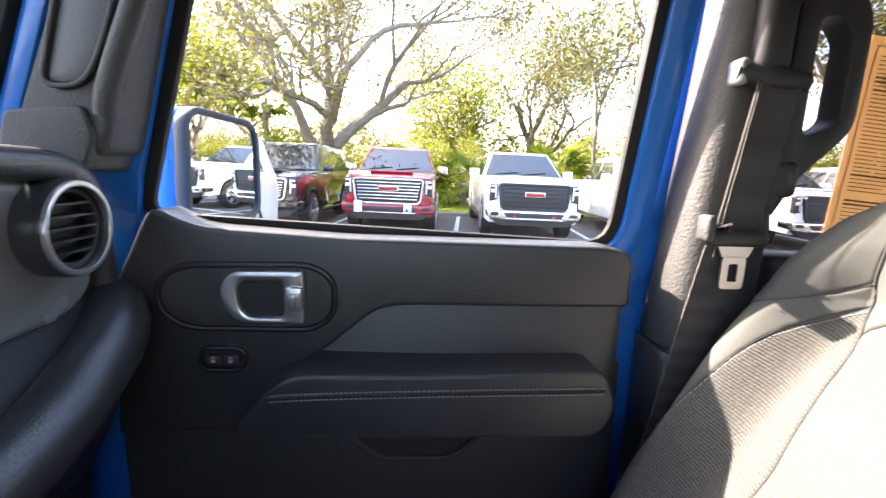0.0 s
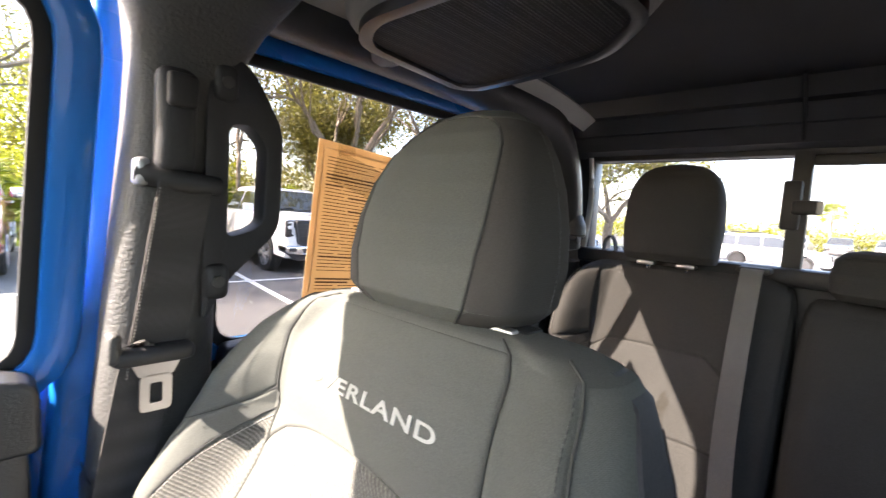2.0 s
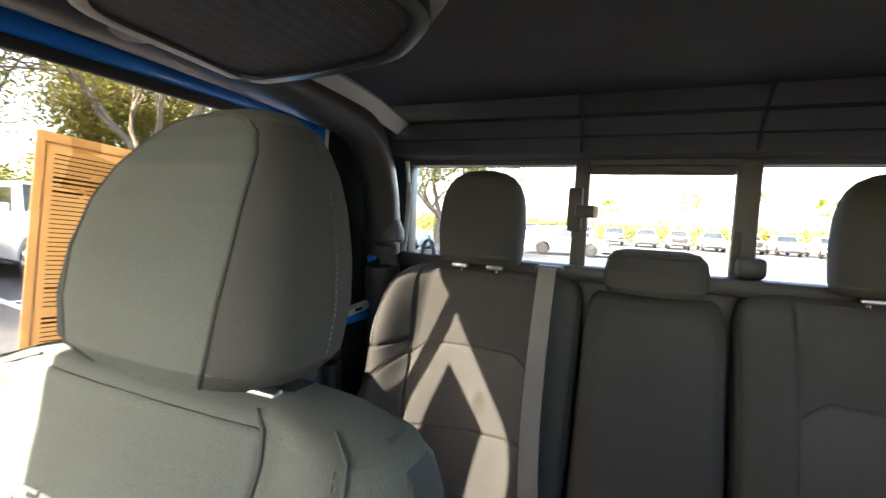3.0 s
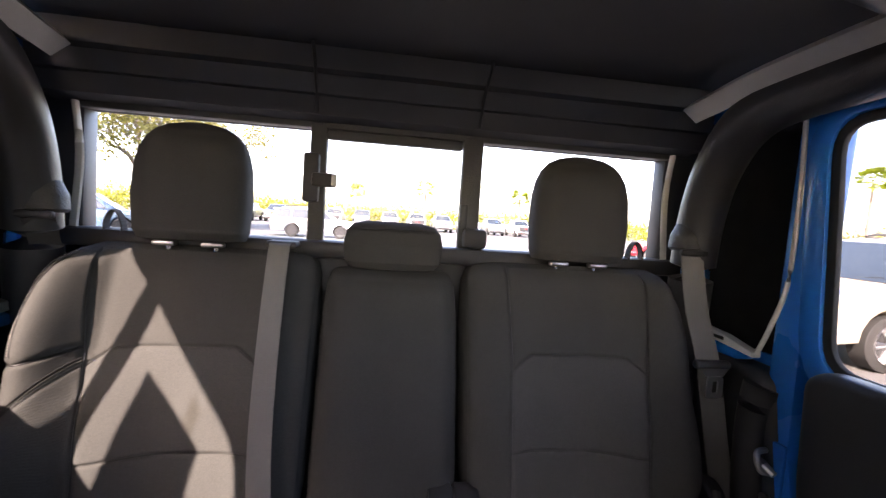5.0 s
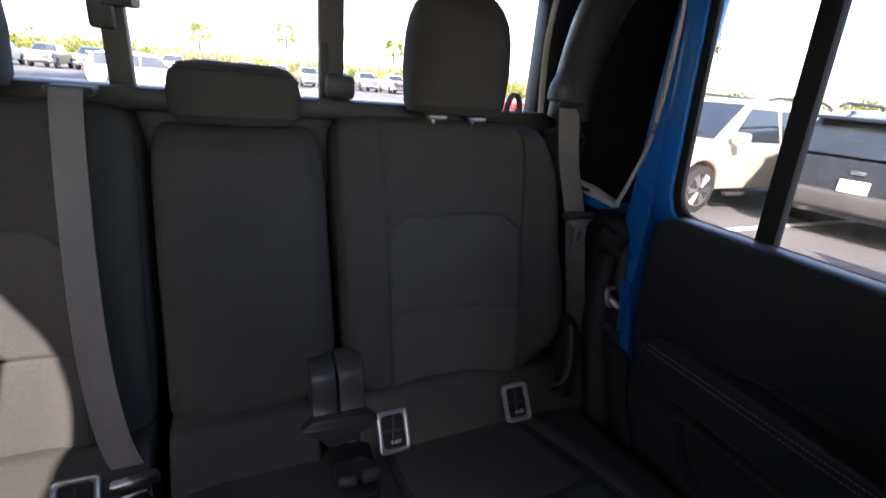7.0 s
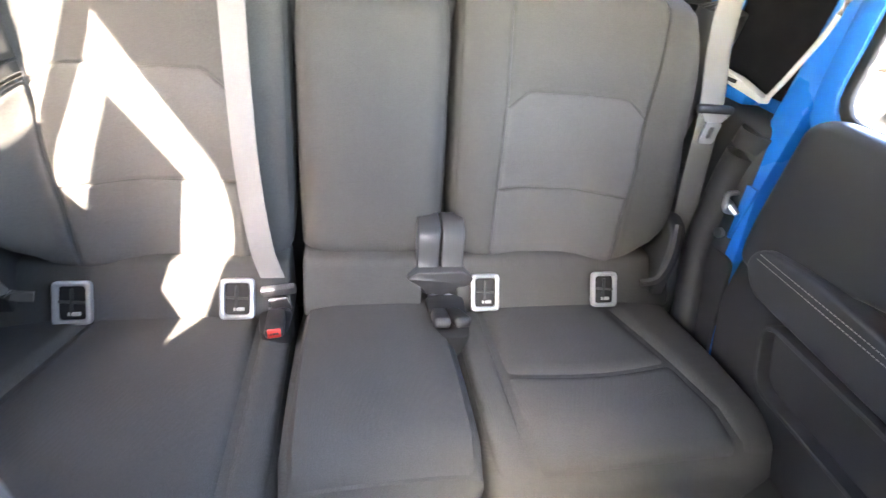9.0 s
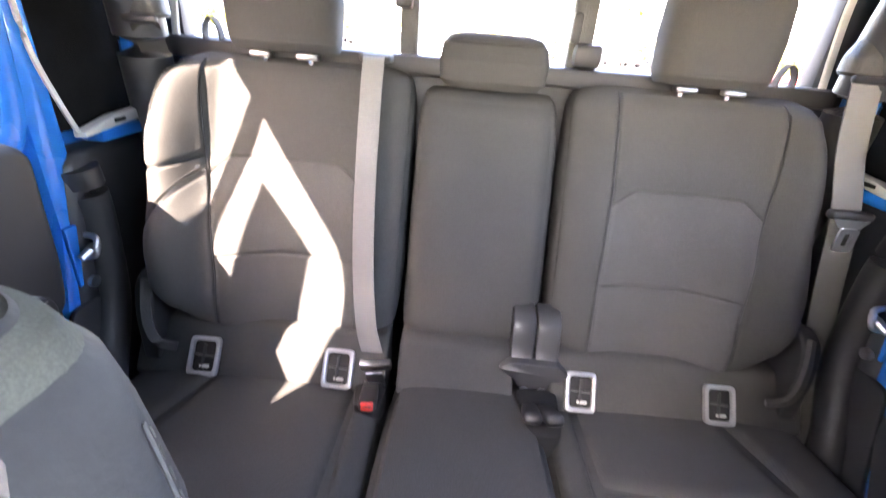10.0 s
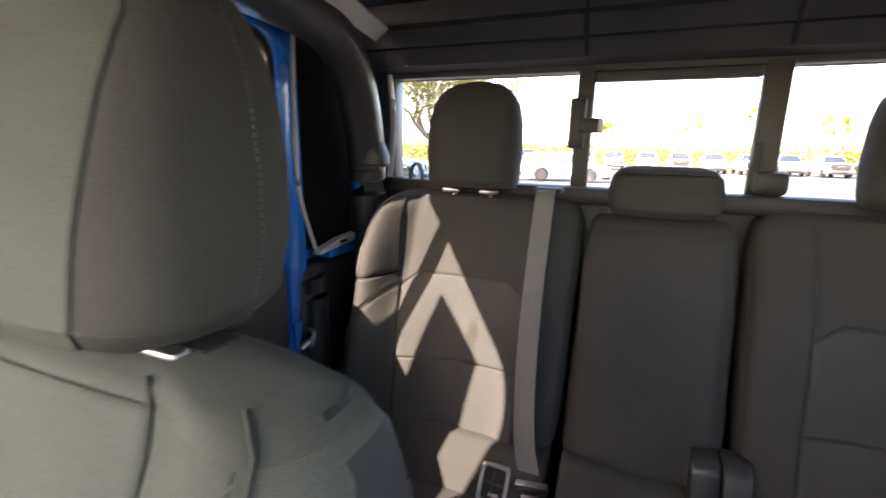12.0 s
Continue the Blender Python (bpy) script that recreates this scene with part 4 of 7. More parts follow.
def rear_belt(s):
    b = thing("seat_belt", "grey rear seat belt with silver tongue", "seat belt", group="seat belts")
    cap = Pad([(s * 0.632, -1.392, 1.488, 0.030, 0.026, 2.8), (s * 0.632, -1.392, 1.494, 0.034, 0.030, 2.8), (s * 0.634, -1.395, 1.520, 0.032, 0.030, 2.6), (s * 0.637, -1.40, 1.545, 0.022, 0.022, 2.2), (s * 0.638, -1.402, 1.552, 0.006, 0.008, 2)])
    part("guide_cap", cap.body(14, 20), M_TRIM2, b, "grey moulded belt guide")
    part("guide_slot", box((s * 0.632, -1.365, 1.484), (0.062, 0.014, 0.014), 0.005), M_DARK, b)
    if s < 0:
        part("webbing", strap(smooth_path(mx([(0.630, -1.368, 1.482), (0.632, -1.34, 1.37), (0.640, -1.300, 1.262), (0.652, -1.268, 1.10), (0.664, -1.225, 0.93), (0.672, -1.19, 0.76)], s), 6), 0.052, (1, 0, 0)), M_BELTG, b)
        tg = part("tongue_grip", box((s * 0.636, -1.286, 1.268), (0.076, 0.020, 0.017), 0.007, 3), M_DARK, b)
        bm = slab([(s * 0.606, 1.262), (s * 0.668, 1.262), (s * 0.656, 1.246), (s * 0.620, 1.246)], "y", -1.280, -1.277)
        ring(roundpoly([(s * 0.632, 1.238), (s * 0.644, 1.238), (s * 0.644, 1.214), (s * 0.632, 1.214)], 0.003, 2), roundpoly([(s * 0.621, 1.247), (s * 0.655, 1.247), (s * 0.655, 1.204), (s * 0.621, 1.204)], 0.006, 2), "y", -1.277, -1.273, bm=bm)
        part("tongue", bm, M_BRIGHT, tg, "bright steel belt tongue")
    else:
        part("webbing", strap(smooth_path(mx([(0.632, -1.372, 1.482), (0.640, -1.40, 1.44), (0.650, -1.44, 1.34), (0.66, -1.46, 1.1)], s), 6), 0.046, (0.6, 0.8, 0)), M_BELT, b)


for s in (1, -1):
    rear_belt(s)

# roll bar: padded side rails down to the rear corners and a cross bar with loudspeakers
rb = thing("roll_bar", "padded black roll bar round the cab roof", "roll bar")
for s in (1, -1):
    path = smooth_path(mx([(0.640, 0.20, 1.785), (0.640, -0.55, 1.785), (0.640, -1.05, 1.775), (0.645, -1.24, 1.755), (0.655, -1.34, 1.68), (0.662, -1.395, 1.55), (0.668, -1.42, 1.35), (0.67, -1.44, 1.1), (0.67, -1.45, 0.9)], s), 6)
    part("side_rail", tube(path, 0.046, 16), M_TRIM_SHADE, rb)
    strip = smooth_path(mx([(0.592, -0.86, 1.800), (0.592, -1.03, 1.800), (0.596, -1.20, 1.795), (0.610, -1.32, 1.788), (0.624, -1.405, 1.785)], s), 6)
    part("rail_strip", strap(strip, 0.040, mx([(0.75, 0, -0.66)], s)[0], 0.008), M_LIGHTTRIM, rb, "pale grey trim strip on the rail")
part("cross_bar", tube([(-0.62, -0.72, 1.79), (0.62, -0.72, 1.79)], 0.05, 16), M_TRIM_SHADE, rb)
for s in (1, -1):
    hp = thing("headliner_panel", "grey cloth headliner panel above the doors", "headliner", kind="structure")
    part("panel", slab(roundpoly([(s * 0.55, 1.782), (s * 0.62, 1.772), (s * 0.690, 1.770), (s * 0.695, 1.81), (s * 0.55, 1.81)], 0.008), "y", -0.90, -0.42, 0.006), M_HEADG, hp)
    part("panel", slab(roundpoly([(s * 0.55, 1.782), (s * 0.60, 1.774), (s * 0.640, 1.772), (s * 0.650, 1.81), (s * 0.55, 1.81)], 0.008), "y", -0.42, 0.30, 0.006), M_HEADG, hp)
    part("panel_tab", slab(roundpoly([(s * 0.62, 1.768), (s * 0.69, 1.766), (s * 0.69, 1.78), (s * 0.62, 1.782)], 0.004), "y", -0.99, -0.905, 0.003), M_HEADG, hp)
    part("edge_strip", box((s * 0.688, -1.02, 1.757), (0.012, 0.27, 0.012), 0.003), M_HEADG, hp, "pale edge above the rear door")
    for y in (-0.70, -0.84):
        part("clip", box((s * 0.690, y, 1.766), (0.03, 0.07, 0.014), 0.006), M_DARK, hp)
    part("rail_seal", tube([(s * 0.692, -0.42 - 0.48 * k / 30, 1.763 + 0.0025 * math.sin(k * 1.7)) for k in range(31)], 0.006, 8), M_SEAL, hp, "black rubber seal above the doors")
    pod = thing("loudspeaker_pod", "dark roof loudspeaker pod with mesh grille", "loudspeaker", group="roof loudspeakers")
    o = roundpoly([(s * 0.22, -0.57), (s * 0.48, -0.56), (s * 0.555, -0.61), (s * 0.578, -0.83), (s * 0.540, -0.868), (s * 0.42, -0.862), (s * 0.29, -0.832), (s * 0.20, -0.74)], 0.045, 6)
    part("housing", slab(o, "z", 1.733, 1.81, 0.024, 4), M_POD, pod)
    part("rim", ring(grow(o, -0.034), grow(o, -0.018), "z", 1.722, 1.743, 0.006), M_GLOSS, pod)
    gr = grow(o, -0.034)
    part("grille", slab(gr, "z", 1.727, 1.738, 0.006, 3), M_GRILLE, pod, "fine mesh loudspeaker grille")
    for q in ((s * 0.20, -0.62), (s * 0.195, -0.66)):
        part("screw", tube([(q[0], q[1], 1.745), (q[0], q[1], 1.728)], 0.007, 10), M_CHROME, pod)

# dashboard end
da = thing("dashboard", "black dashboard with grey panel and round air vent", "dashboard")
prof = roundpoly([(0.90, 0.95), (0.42, 0.95), (0.345, 1.06), (0.305, 1.185), (0.335, 1.250), (0.350, 1.365), (0.335, 1.380), (0.345, 1.404), (0.42, 1.425), (0.90, 1.42)], [0.01, 0.06, 0.05, 0.03, 0.02, 0.02, 0.015, 0.025, 0.05, 0.02])
part("body", slab(prof, "x", -0.66, 0.645, 0.014, 3), M_TRIM, da)
part("trim_panel", slab(roundpoly([(-0.60, 1.238), (0.570, 1.248), (0.612, 1.270), (0.618, 1.330), (0.604, 1.378), (0.56, 1.396), (-0.60, 1.396)], 0.02), "y", 0.324, 0.36, 0.010, 3), M_DASH, da, "glossy grey dashboard panel")
brow = smooth_path([(-0.60, 0.322, 1.406), (0.30, 0.320, 1.408), (0.50, 0.320, 1.409), (0.575, 0.322, 1.403), (0.612, 0.326, 1.378), (0.628, 0.330, 1.335), (0.640, 0.334, 1.280), (0.648, 0.338, 1.235)], 8)
part("brow", tube(brow, 0.016, 12), M_TRIM, da, "soft black rim over the dashboard panel")
C = Vector((0.557, 0.335, 1.3465))
circ = lambda r, n=36: [(C.x + r * math.cos(a), C.z + r * math.sin(a)) for a in [k * math.tau / n for k in range(n)]]
v = part("air_vent", ring(circ(0.041), circ(0.049), "y", 0.297, 0.350, 0.004), M_HINGE, da, "round air vent with slim silver ring")
part("vent_ring", ring(circ(0.0415), circ(0.0475), "y", 0.2935, 0.301, 0.0015), M_BRIGHT, v, "slim silver ring")
part("vent_seat", ring(circ(0.035), circ(0.0412), "y", 0.303, 0.322, 0.002), M_DARK, v)
part("vent_back", slab(circ(0.038), "y", 0.3205, 0.3232), M_DARK, v)
for k in (-2, -1, 0, 1, 2):
    w = math.sqrt(0.037 ** 2 - (k * 0.012) ** 2)
    part("louvre", box((C.x, 0.311, C.z + k * 0.012), (2 * w, 0.017, 0.0025), 0.0), M_DARK, v)
bar = smooth_path([(0.05, 0.285, 1.125), (0.42, 0.288, 1.160), (0.54, 0.294, 1.192), (0.61, 0.306, 1.220), (0.650, 0.332, 1.240)], 6)
part("padded_bar", tube(bar, 0.036, 14), M_TRIM, da, "soft padded grip bar along the dash")
part("lower_dash", slab(roundpoly([(0.90, 0.70), (0.46, 0.70), (0.40, 0.86), (0.375, 1.03), (0.345, 1.18), (0.40, 1.20), (0.90, 1.2)], 0.04), "x", -0.67, 0.665, 0.014, 3), M_DARK, da)
for s in (1, -1):
    at_ = thing("windscreen_pillar_trim", "grey windscreen pillar trim with moulded grip", "trim", kind="structure")
    o = roundpoly([(0.305, 1.415), (0.40, 1.43), (0.335, 1.60), (0.255, 1.80), (0.175, 1.80), (0.245, 1.60)], 0.02)
    part("cover", slab(o, "x", s * 0.612, s * 0.70, 0.022, 4), M_TRIM2, at_)
    rc = roundpoly([(0.352, 1.492), (0.318, 1.492), (0.300, 1.520), (0.235, 1.700), (0.262, 1.725), (0.300, 1.690)], [0.012, 0.016, 0.03, 0.02, 0.02, 0.03])
    part("grip_recess", slab(rc, "x", s * 0.608, s * 0.616, 0.003), M_TRIM, at_, "recessed dark grip panel")
    part("recess_lip", ring(rc, grow(rc, 0.006), "x", s * 0.6035, s * 0.616, 0.003), M_TRIM2, at_)
    part("inner_rib", tube(smooth_path(mx([(0.612, 0.296, 1.462), (0.606, 0.285, 1.50), (0.606, 0.238, 1.62), (0.606, 0.178, 1.785)], s), 5), 0.012, 10), M_TRIM2, at_)
    part("lower_cover", slab(roundpoly([(0.410, 1.40), (0.395, 1.462), (0.365, 1.466), (0.316, 1.471), (0.306, 1.44), (0.32, 1.40)], 0.008), "x", s * 0.604, s * 0.70, 0.010, 3), M_TRIM2, at_)
    ed = thing("windscreen_edge", "blue painted windscreen surround", "trim", kind="structure")
    part("post", slab([(0.405, 1.42), (0.43, 1.42), (0.30, 1.80), (0.275, 1.80)], "x", s * 0.62, s * 0.72, 0.006), M_BLUE, ed)
    part("post_seal", slab([(0.432, 1.42), (0.455, 1.42), (0.325, 1.80), (0.302, 1.80)], "x", s * 0.61, s * 0.72, 0.004), M_SEAL, ed)

# door mirror
mi = thing("door_mirror", "blue and black door mirror outside the window", "mirror", at=(0.955, 0.312, 1.398))
rot = pose(0, 0, 0, 0, 0, -16)
o = roundpoly([(-0.092, -0.088), (0.088, -0.080), (0.084, 0.086), (-0.088, 0.096)], 0.03, 6)
bm = slab(grow(o, 0.014), "y", 0.0, 0.085, 0.035, 4)
bmesh.ops.transform(bm, matrix=rot, verts=bm.verts)
part("housing", bm, M_BLUE, mi)
bm = ring(o, grow(o, 0.013), "y", -0.012, 0.014, 0.005)
bmesh.ops.transform(bm, matrix=rot, verts=bm.verts)
part("bezel", bm, M_DARK, mi)
bm = slab(grow(o, 0.002), "y", -0.006, -0.002)
bmesh.ops.transform(bm, matrix=rot, verts=bm.verts)
part("mirror_glass", bm, M_MIRROR, mi, smooth=0)
part("arm", tube([(-0.21, 0.02, -0.10), (-0.10, 0.05, -0.10), (0.0, 0.04, -0.06)], 0.024, 10), M_DARK, mi)

# window sticker on the rear door glass
st = thing("window_sticker", "brown backlit paper price sheet taped to glass", "paper sheet", at=(0.7215, -0.768, 1.4505))
st.rotation_euler = (radians(4.0), 0, 0)
part("sheet", box((0, 0, 0), (0.0012, 0.200, 0.352)), M_PAPER, st, smooth=0)
part("margin", ring([(-0.088, -0.165), (0.088, -0.165), (0.088, 0.162), (-0.088, 0.162)], [(-0.0905, -0.1675), (0.0905, -0.1675), (0.0905, 0.1645), (-0.0905, 0.1645)], "x", -0.0013, -0.0008), M_PAPER2, st, smooth=0)
rng = random.Random(5)
z = 0.150
while z > -0.16:
    if rng.random() < 0.10:
        z -= 0.009
        continue
    y = 0.080
    while y > -0.06:
        w = min(rng.uniform(0.03, 0.12), y + 0.080)
        part("printed_line", box((-0.0011, y - w / 2, z), (0.0004, w, 0.0013 if rng.random() < 0.85 else 0.0028)), M_INK, st, smooth=0)
        y -= w + rng.uniform(0.003, 0.012)
        if rng.random() < 0.3:
            break
    z -= 0.0058
part("tape", box((-0.0018, 0.012, 0.125), (0.0005, 0.11, 0.055), m=pose(0, 0, 0, 12, 0, 0)), M_TAPE, st, "clear glossy tape", smooth=0)
part("tape", box((-0.0018, 0.05, 0.195), (0.0005, 0.035, 0.075), m=pose(0, 0, 0, -8, 0, 0)), M_TAPE, st, "clear glossy tape", smooth=0)

# ---- front seats ----
def lettering(text, parent, pad, s0, u0, s1, u1, size):
    """Raised sewn letters along a line on the seat face."""
    cu = bpy.data.curves.new("lettering", "FONT")
    cu.body, cu.size, cu.extrude, cu.align_x, cu.space_character, cu.offset = text, size, 0.0004, "CENTER", 1.10, 0.00035
    ob = new("lettering", cu)
    dg = bpy.context.evaluated_depsgraph_get()
    me = bpy.data.meshes.new_from_object(ob.evaluated_get(dg))
    bpy.data.objects.remove(ob)
    w = max(v.co.x for v in me.vertices) - min(v.co.x for v in me.vertices)
    h = size * 0.7
    for v in me.vertices:
        t = 0.5 + v.co.x / w
        u = u0 + (u1 - u0) * t
        p = pad.face(s0, u) + pad.normal(s0, u) * (0.0025 + v.co.z)
        up = (pad.face(s0 + 0.02, u) - pad.face(s0 - 0.02, u)).normalized()
        v.co = p + up * (v.co.y - h / 2)
    me.materials.append(M_SEW)
    o = new("lettering", me)
    o.parent = parent
    o["label"] = "pale embroidered letters"
    return o


def front_seat(s, label, slide=0.0):
    """s: which side of the cab. The backrest leans back; panels are sewn over a padded core."""
    t = thing("front_seat", label, "seat", group="front seats")
    cx = s * 0.358
    rows = []
    for y, z, i, o, b, n in ((-0.315, 0.74, 0.153, 0.563, 0.05, 3.4), (-0.320, 0.78, 0.126, 0.590, 0.085, 3.6), (-0.355, 0.90, 0.114, 0.602, 0.095, 3.9), (-0.425, 1.06, 0.112, 0.606, 0.098, 3.9), (-0.500, 1.22, 0.120, 0.604, 0.092, 3.9), (-0.530, 1.28, 0.117, 0.600, 0.086, 3.9), (-0.553, 1.33, 0.118, 0.593, 0.078, 3.8), (-0.570, 1.365, 0.126, 0.584, 0.072, 3.6), (-0.582, 1.395, 0.138, 0.572, 0.064, 3.4), (-0.591, 1.420, 0.146, 0.549, 0.053, 3.2), (-0.595, 1.435, 0.157, 0.528, 0.046, 2.9), (-0.596, 1.443, 0.178, 0.503, 0.038, 2.6), (-0.597, 1.447, 0.212, 0.468, 0.026, 2.3)):
        rows.append((s * (i + o) / 2, y, z - 0.017 * ease(1.28, 1.44, z), (o - i) / 2, b, n))
    back = SeatBack(rows)
    bo = part("backrest", back.body(60, 96), M_SEAT_LIT, t)
    top = 0.988

    # lines across the face: the main seams beside the centre and the sewn seam on the inner shoulder
    uo = lambda v: between(((0.0, 0.36), (0.566, 0.442), (0.625, 0.485), (0.707, 0.522), (0.74, 0.545), (0.776, 0.592), (0.80, 0.620), (0.841, 0.646), (0.896, 0.672), (0.955, 0.755), (0.98, 0.80), (1.0, 0.84)), v)
    ui = lambda v: between(((0.0, 0.50), (0.81, 0.535), (0.852, 0.545), (0.892, 0.562), (0.922, 0.574), (0.98, 0.578), (1.0, 0.60)), v)
    ub = lambda v: between(((0.0, 0.90), (0.80, 0.90), (0.96, 0.905), (0.98, 0.915), (1.0, 0.95)), v)
    # outer side: shoulder, folded band and ribbed bolster; inner side: two long panels with a sewn seam
    fold = lambda q: 0.842 - 0.095 * q + 0.027 * q * q
    sewn = lambda q: between(((0.0, 0.803), (0.15, 0.792), (0.30, 0.776), (0.42, 0.761), (0.52, 0.744), (0.60, 0.719), (0.66, 0.690), (0.72, 0.652), (0.80, 0.605), (1.0, 0.50)), q)
    def outer(v, q):
        return v, s * (uo(v) + (0.970 - uo(v)) * q)
    part("shoulder_panel", back.patch(lambda p, q: outer(fold(q) + (top - fold(q)) * p, q), 0.0016, -0.0004, 34, 30, 0.04), M_SEAT_LIT, bo)
    part("bolster_band", back.patch(lambda p, q: outer(sewn(q) + (fold(q) - sewn(q)) * p, q), 0.0022, -0.0004, 16, 30, 0.15), M_SEAT_LIT, bo)
    part("bolster_panel", back.patch(lambda p, q: outer(0.05 + (sewn(q) - 0.05) * p, q), 0.0022, -0.0004, 60, 30, 0.02), M_RIB, bo, "finely ribbed grey bolster cloth")
    part("fold_seam", back.seam(lambda q: outer(fold(q), q), 0.0007, 0.0006, 40), M_CORD, bo)
    for d in (-0.006, 0.004):
        part("stitching", back.stitches(lambda q: outer(sewn(q) + d, q), 60, 0.0020, 0.0006), M_THREAD if d < 0 else M_DARK, bo)
    part("inner_panel", back.patch(lambda p, q: (lambda v: (v, -s * (ui(v) + (ub(v) - 0.006 - ui(v)) * q)))(0.05 + 0.943 * p), 0.004, -0.001, 90, 30, 0.10), M_SEAT_LIT, bo)
    part("stitching", back.stitches(lambda q: (0.05 + 0.932 * q, -s * (ub(0.05 + 0.932 * q) - 0.030)), 170, 0.0038, 0.0005), M_CORD, bo)
    part("shoulder_seam", back.seam(lambda q: (0.05 + 0.945 * q, -s * (ub(0.05 + 0.945 * q) - 0.003)), 0.0010, 0.0012, 90), M_CORD, bo)
    for sd, main in ((s, uo), (-s, ui)):
        part("shoulder_seam", back.seam(lambda q: (0.05 + 0.946 * q, sd * main(0.05 + 0.946 * q)), 0.0014, 0.0010, 90), M_CORD, bo)
    arc = lambda q: between(((0.0, 0.762), (0.05, 0.776), (0.10, 0.788), (0.17, 0.797), (0.24, 0.804), (0.43, 0.8115), (0.60, 0.811), (0.72, 0.8095), (0.80, 0.805), (0.90, 0.794), (0.974, 0.775), (1.0, 0.765)), q)
    def centre(v, q):
        return v, s * (-ui(v) + (uo(v) + ui(v)) * q)
    part("top_panel", back.patch(lambda p, q: centre(arc(q) + (top - arc(q)) * p, q), 0.0022, -0.0004, ns=40, nu=50, fall=0.02), M_SEAT_LIT, bo)
    part("insert_panel", back.patch(lambda p, q: centre(0.05 + (arc(q) - 0.05) * p, q), 0.0026, -0.0004, ns=60, nu=50, fall=0.016), M_INSERT, bo, "coarse woven grey centre panel")
    part("arch_seam", back.seam(lambda q: centre(arc(q), q), 0.0007, 0.0006, 50), M_CORD, bo)
    lettering("OVERLAND", bo, back, 0.890, 0.435, 0.890, -0.365, 0.0190)
    # vinyl shell on the rear and the flanks, with two sewn seams
    def shell_at(v, w, lift):
        p = back.at(v, w)
        c = Vector(back.row(v)[:3])
        return p + (p - c).normalized() * lift
    bm = bmesh.new()
    V = [[bm.verts.new(shell_at(0.06 + 0.93 * i / 40, math.pi - 0.12 + (math.pi + 0.24) * k / 96, min(0.0025, 0.0085 * min(k, 96 - k) - 0.006))) for k in range(97)] for i in range(41)]
    for i in range(40):
        for k in range(96):
            bm.faces.new((V[i][k], V[i][k + 1], V[i + 1][k + 1], V[i + 1][k]))
    shell = part("back_shell", bm, M_VINYL, bo, "dark grey vinyl seat back")
    for w in (math.pi + 0.20, math.tau - 0.20, math.pi + 0.62, math.tau - 0.62):
        part("shell_seam", tube([shell_at(0.08 + 0.86 * k / 40, w, 0.003) for k in range(41)], 0.0010, 6), M_VINYL, shell)
        bm = bmesh.new()
        for k in range(90):
            tube([shell_at(0.08 + 0.86 * (k + f) / 90, w + 0.035, 0.0032) for f in (0.0, 0.6)], 0.0006, 5, bm=bm)
        part("stitching", bm, M_DARK, shell)
    # headrest on two posts
    hx = s * 0.360
    hr = Pad([(hx, -0.616, 1.423, 0.06, 0.0180, 2.4), (hx, -0.616, 1.427, 0.096, 0.0432, 3), (hx, -0.618, 1.444, 0.113, 0.0580, 3.6), (hx, -0.623, 1.478, 0.115, 0.0620, 3.8), (hx, -0.629, 1.513, 0.11, 0.0625, 3.8), (hx, -0.637, 1.550, 0.1, 0.0605, 3.6), (hx, -0.645, 1.577, 0.088, 0.0560, 3.4), (hx, -0.654, 1.600, 0.073, 0.0490, 3.1), (hx, -0.662, 1.617, 0.057, 0.0405, 2.8), (hx, -0.669, 1.628, 0.038, 0.0288, 2.5), (hx, -0.674, 1.634, 0.013, 0.0108, 2)])
    ho = part("headrest", hr.body(44, 64), M_SEAT_LIT, t)
    arch = ((0.0, 1.14), (0.30, 1.06), (0.60, 0.88), (0.78, 0.76), (0.86, 0.80), (0.90, 0.95), (0.925, 1.25), (0.932, 1.5708))
    for sd in (1, -1):
        def edge(q, sd=sd):
            """The seam round the face panel: up the corners and over the brow."""
            i = min(int(q * 7), 6)
            f = q * 7 - i
            (s0, a0), (s1, a1) = arch[i], arch[i + 1]
            ang = a0 + (a1 - a0) * f
            return hr.at(s0 + (s1 - s0) * f, ang if sd > 0 else math.pi - ang)
        part("face_seam", tube([edge(k / 84) for k in range(85)], 0.0017, 6), M_CORD, ho)
        bm = bmesh.new()
        V = []
        for k in range(61):
            q = k / 60 * 5.4 / 7
            i = min(int(q * 7), 6)
            f = q * 7 - i
            v = arch[i][0] + (arch[i + 1][0] - arch[i][0]) * f
            a0 = arch[i][1] + (arch[i + 1][1] - arch[i][1]) * f
            c = Vector(hr.row(v)[:3])
            r = []
            for j in range(25):
                ang = a0 + (-1.1 - a0) * j / 24
                p = hr.at(v, ang if sd > 0 else math.pi - ang)
                r.append(bm.verts.new(p + (p - c).normalized() * (0.0015 if 0 < j < 24 else -0.0004)))
            V.append(r)
        for k in range(60):
            for j in range(24):
                bm.faces.new((V[k][j], V[k][j + 1], V[k + 1][j + 1], V[k + 1][j]))
        part("side_panel", bm, M_SIDE, ho, "darker cloth side panel")
        bm = bmesh.new()
        for k in range(40):
            tube([hr.at(0.08 + 0.80 * (k + f) / 40, -0.05 if sd > 0 else math.pi + 0.05) + Vector((sd * 0.0016, 0, 0)) for f in (0.0, 0.6)], 0.0007, 5, bm=bm)
        part("side_stitching", bm, M_TRIM2, ho)
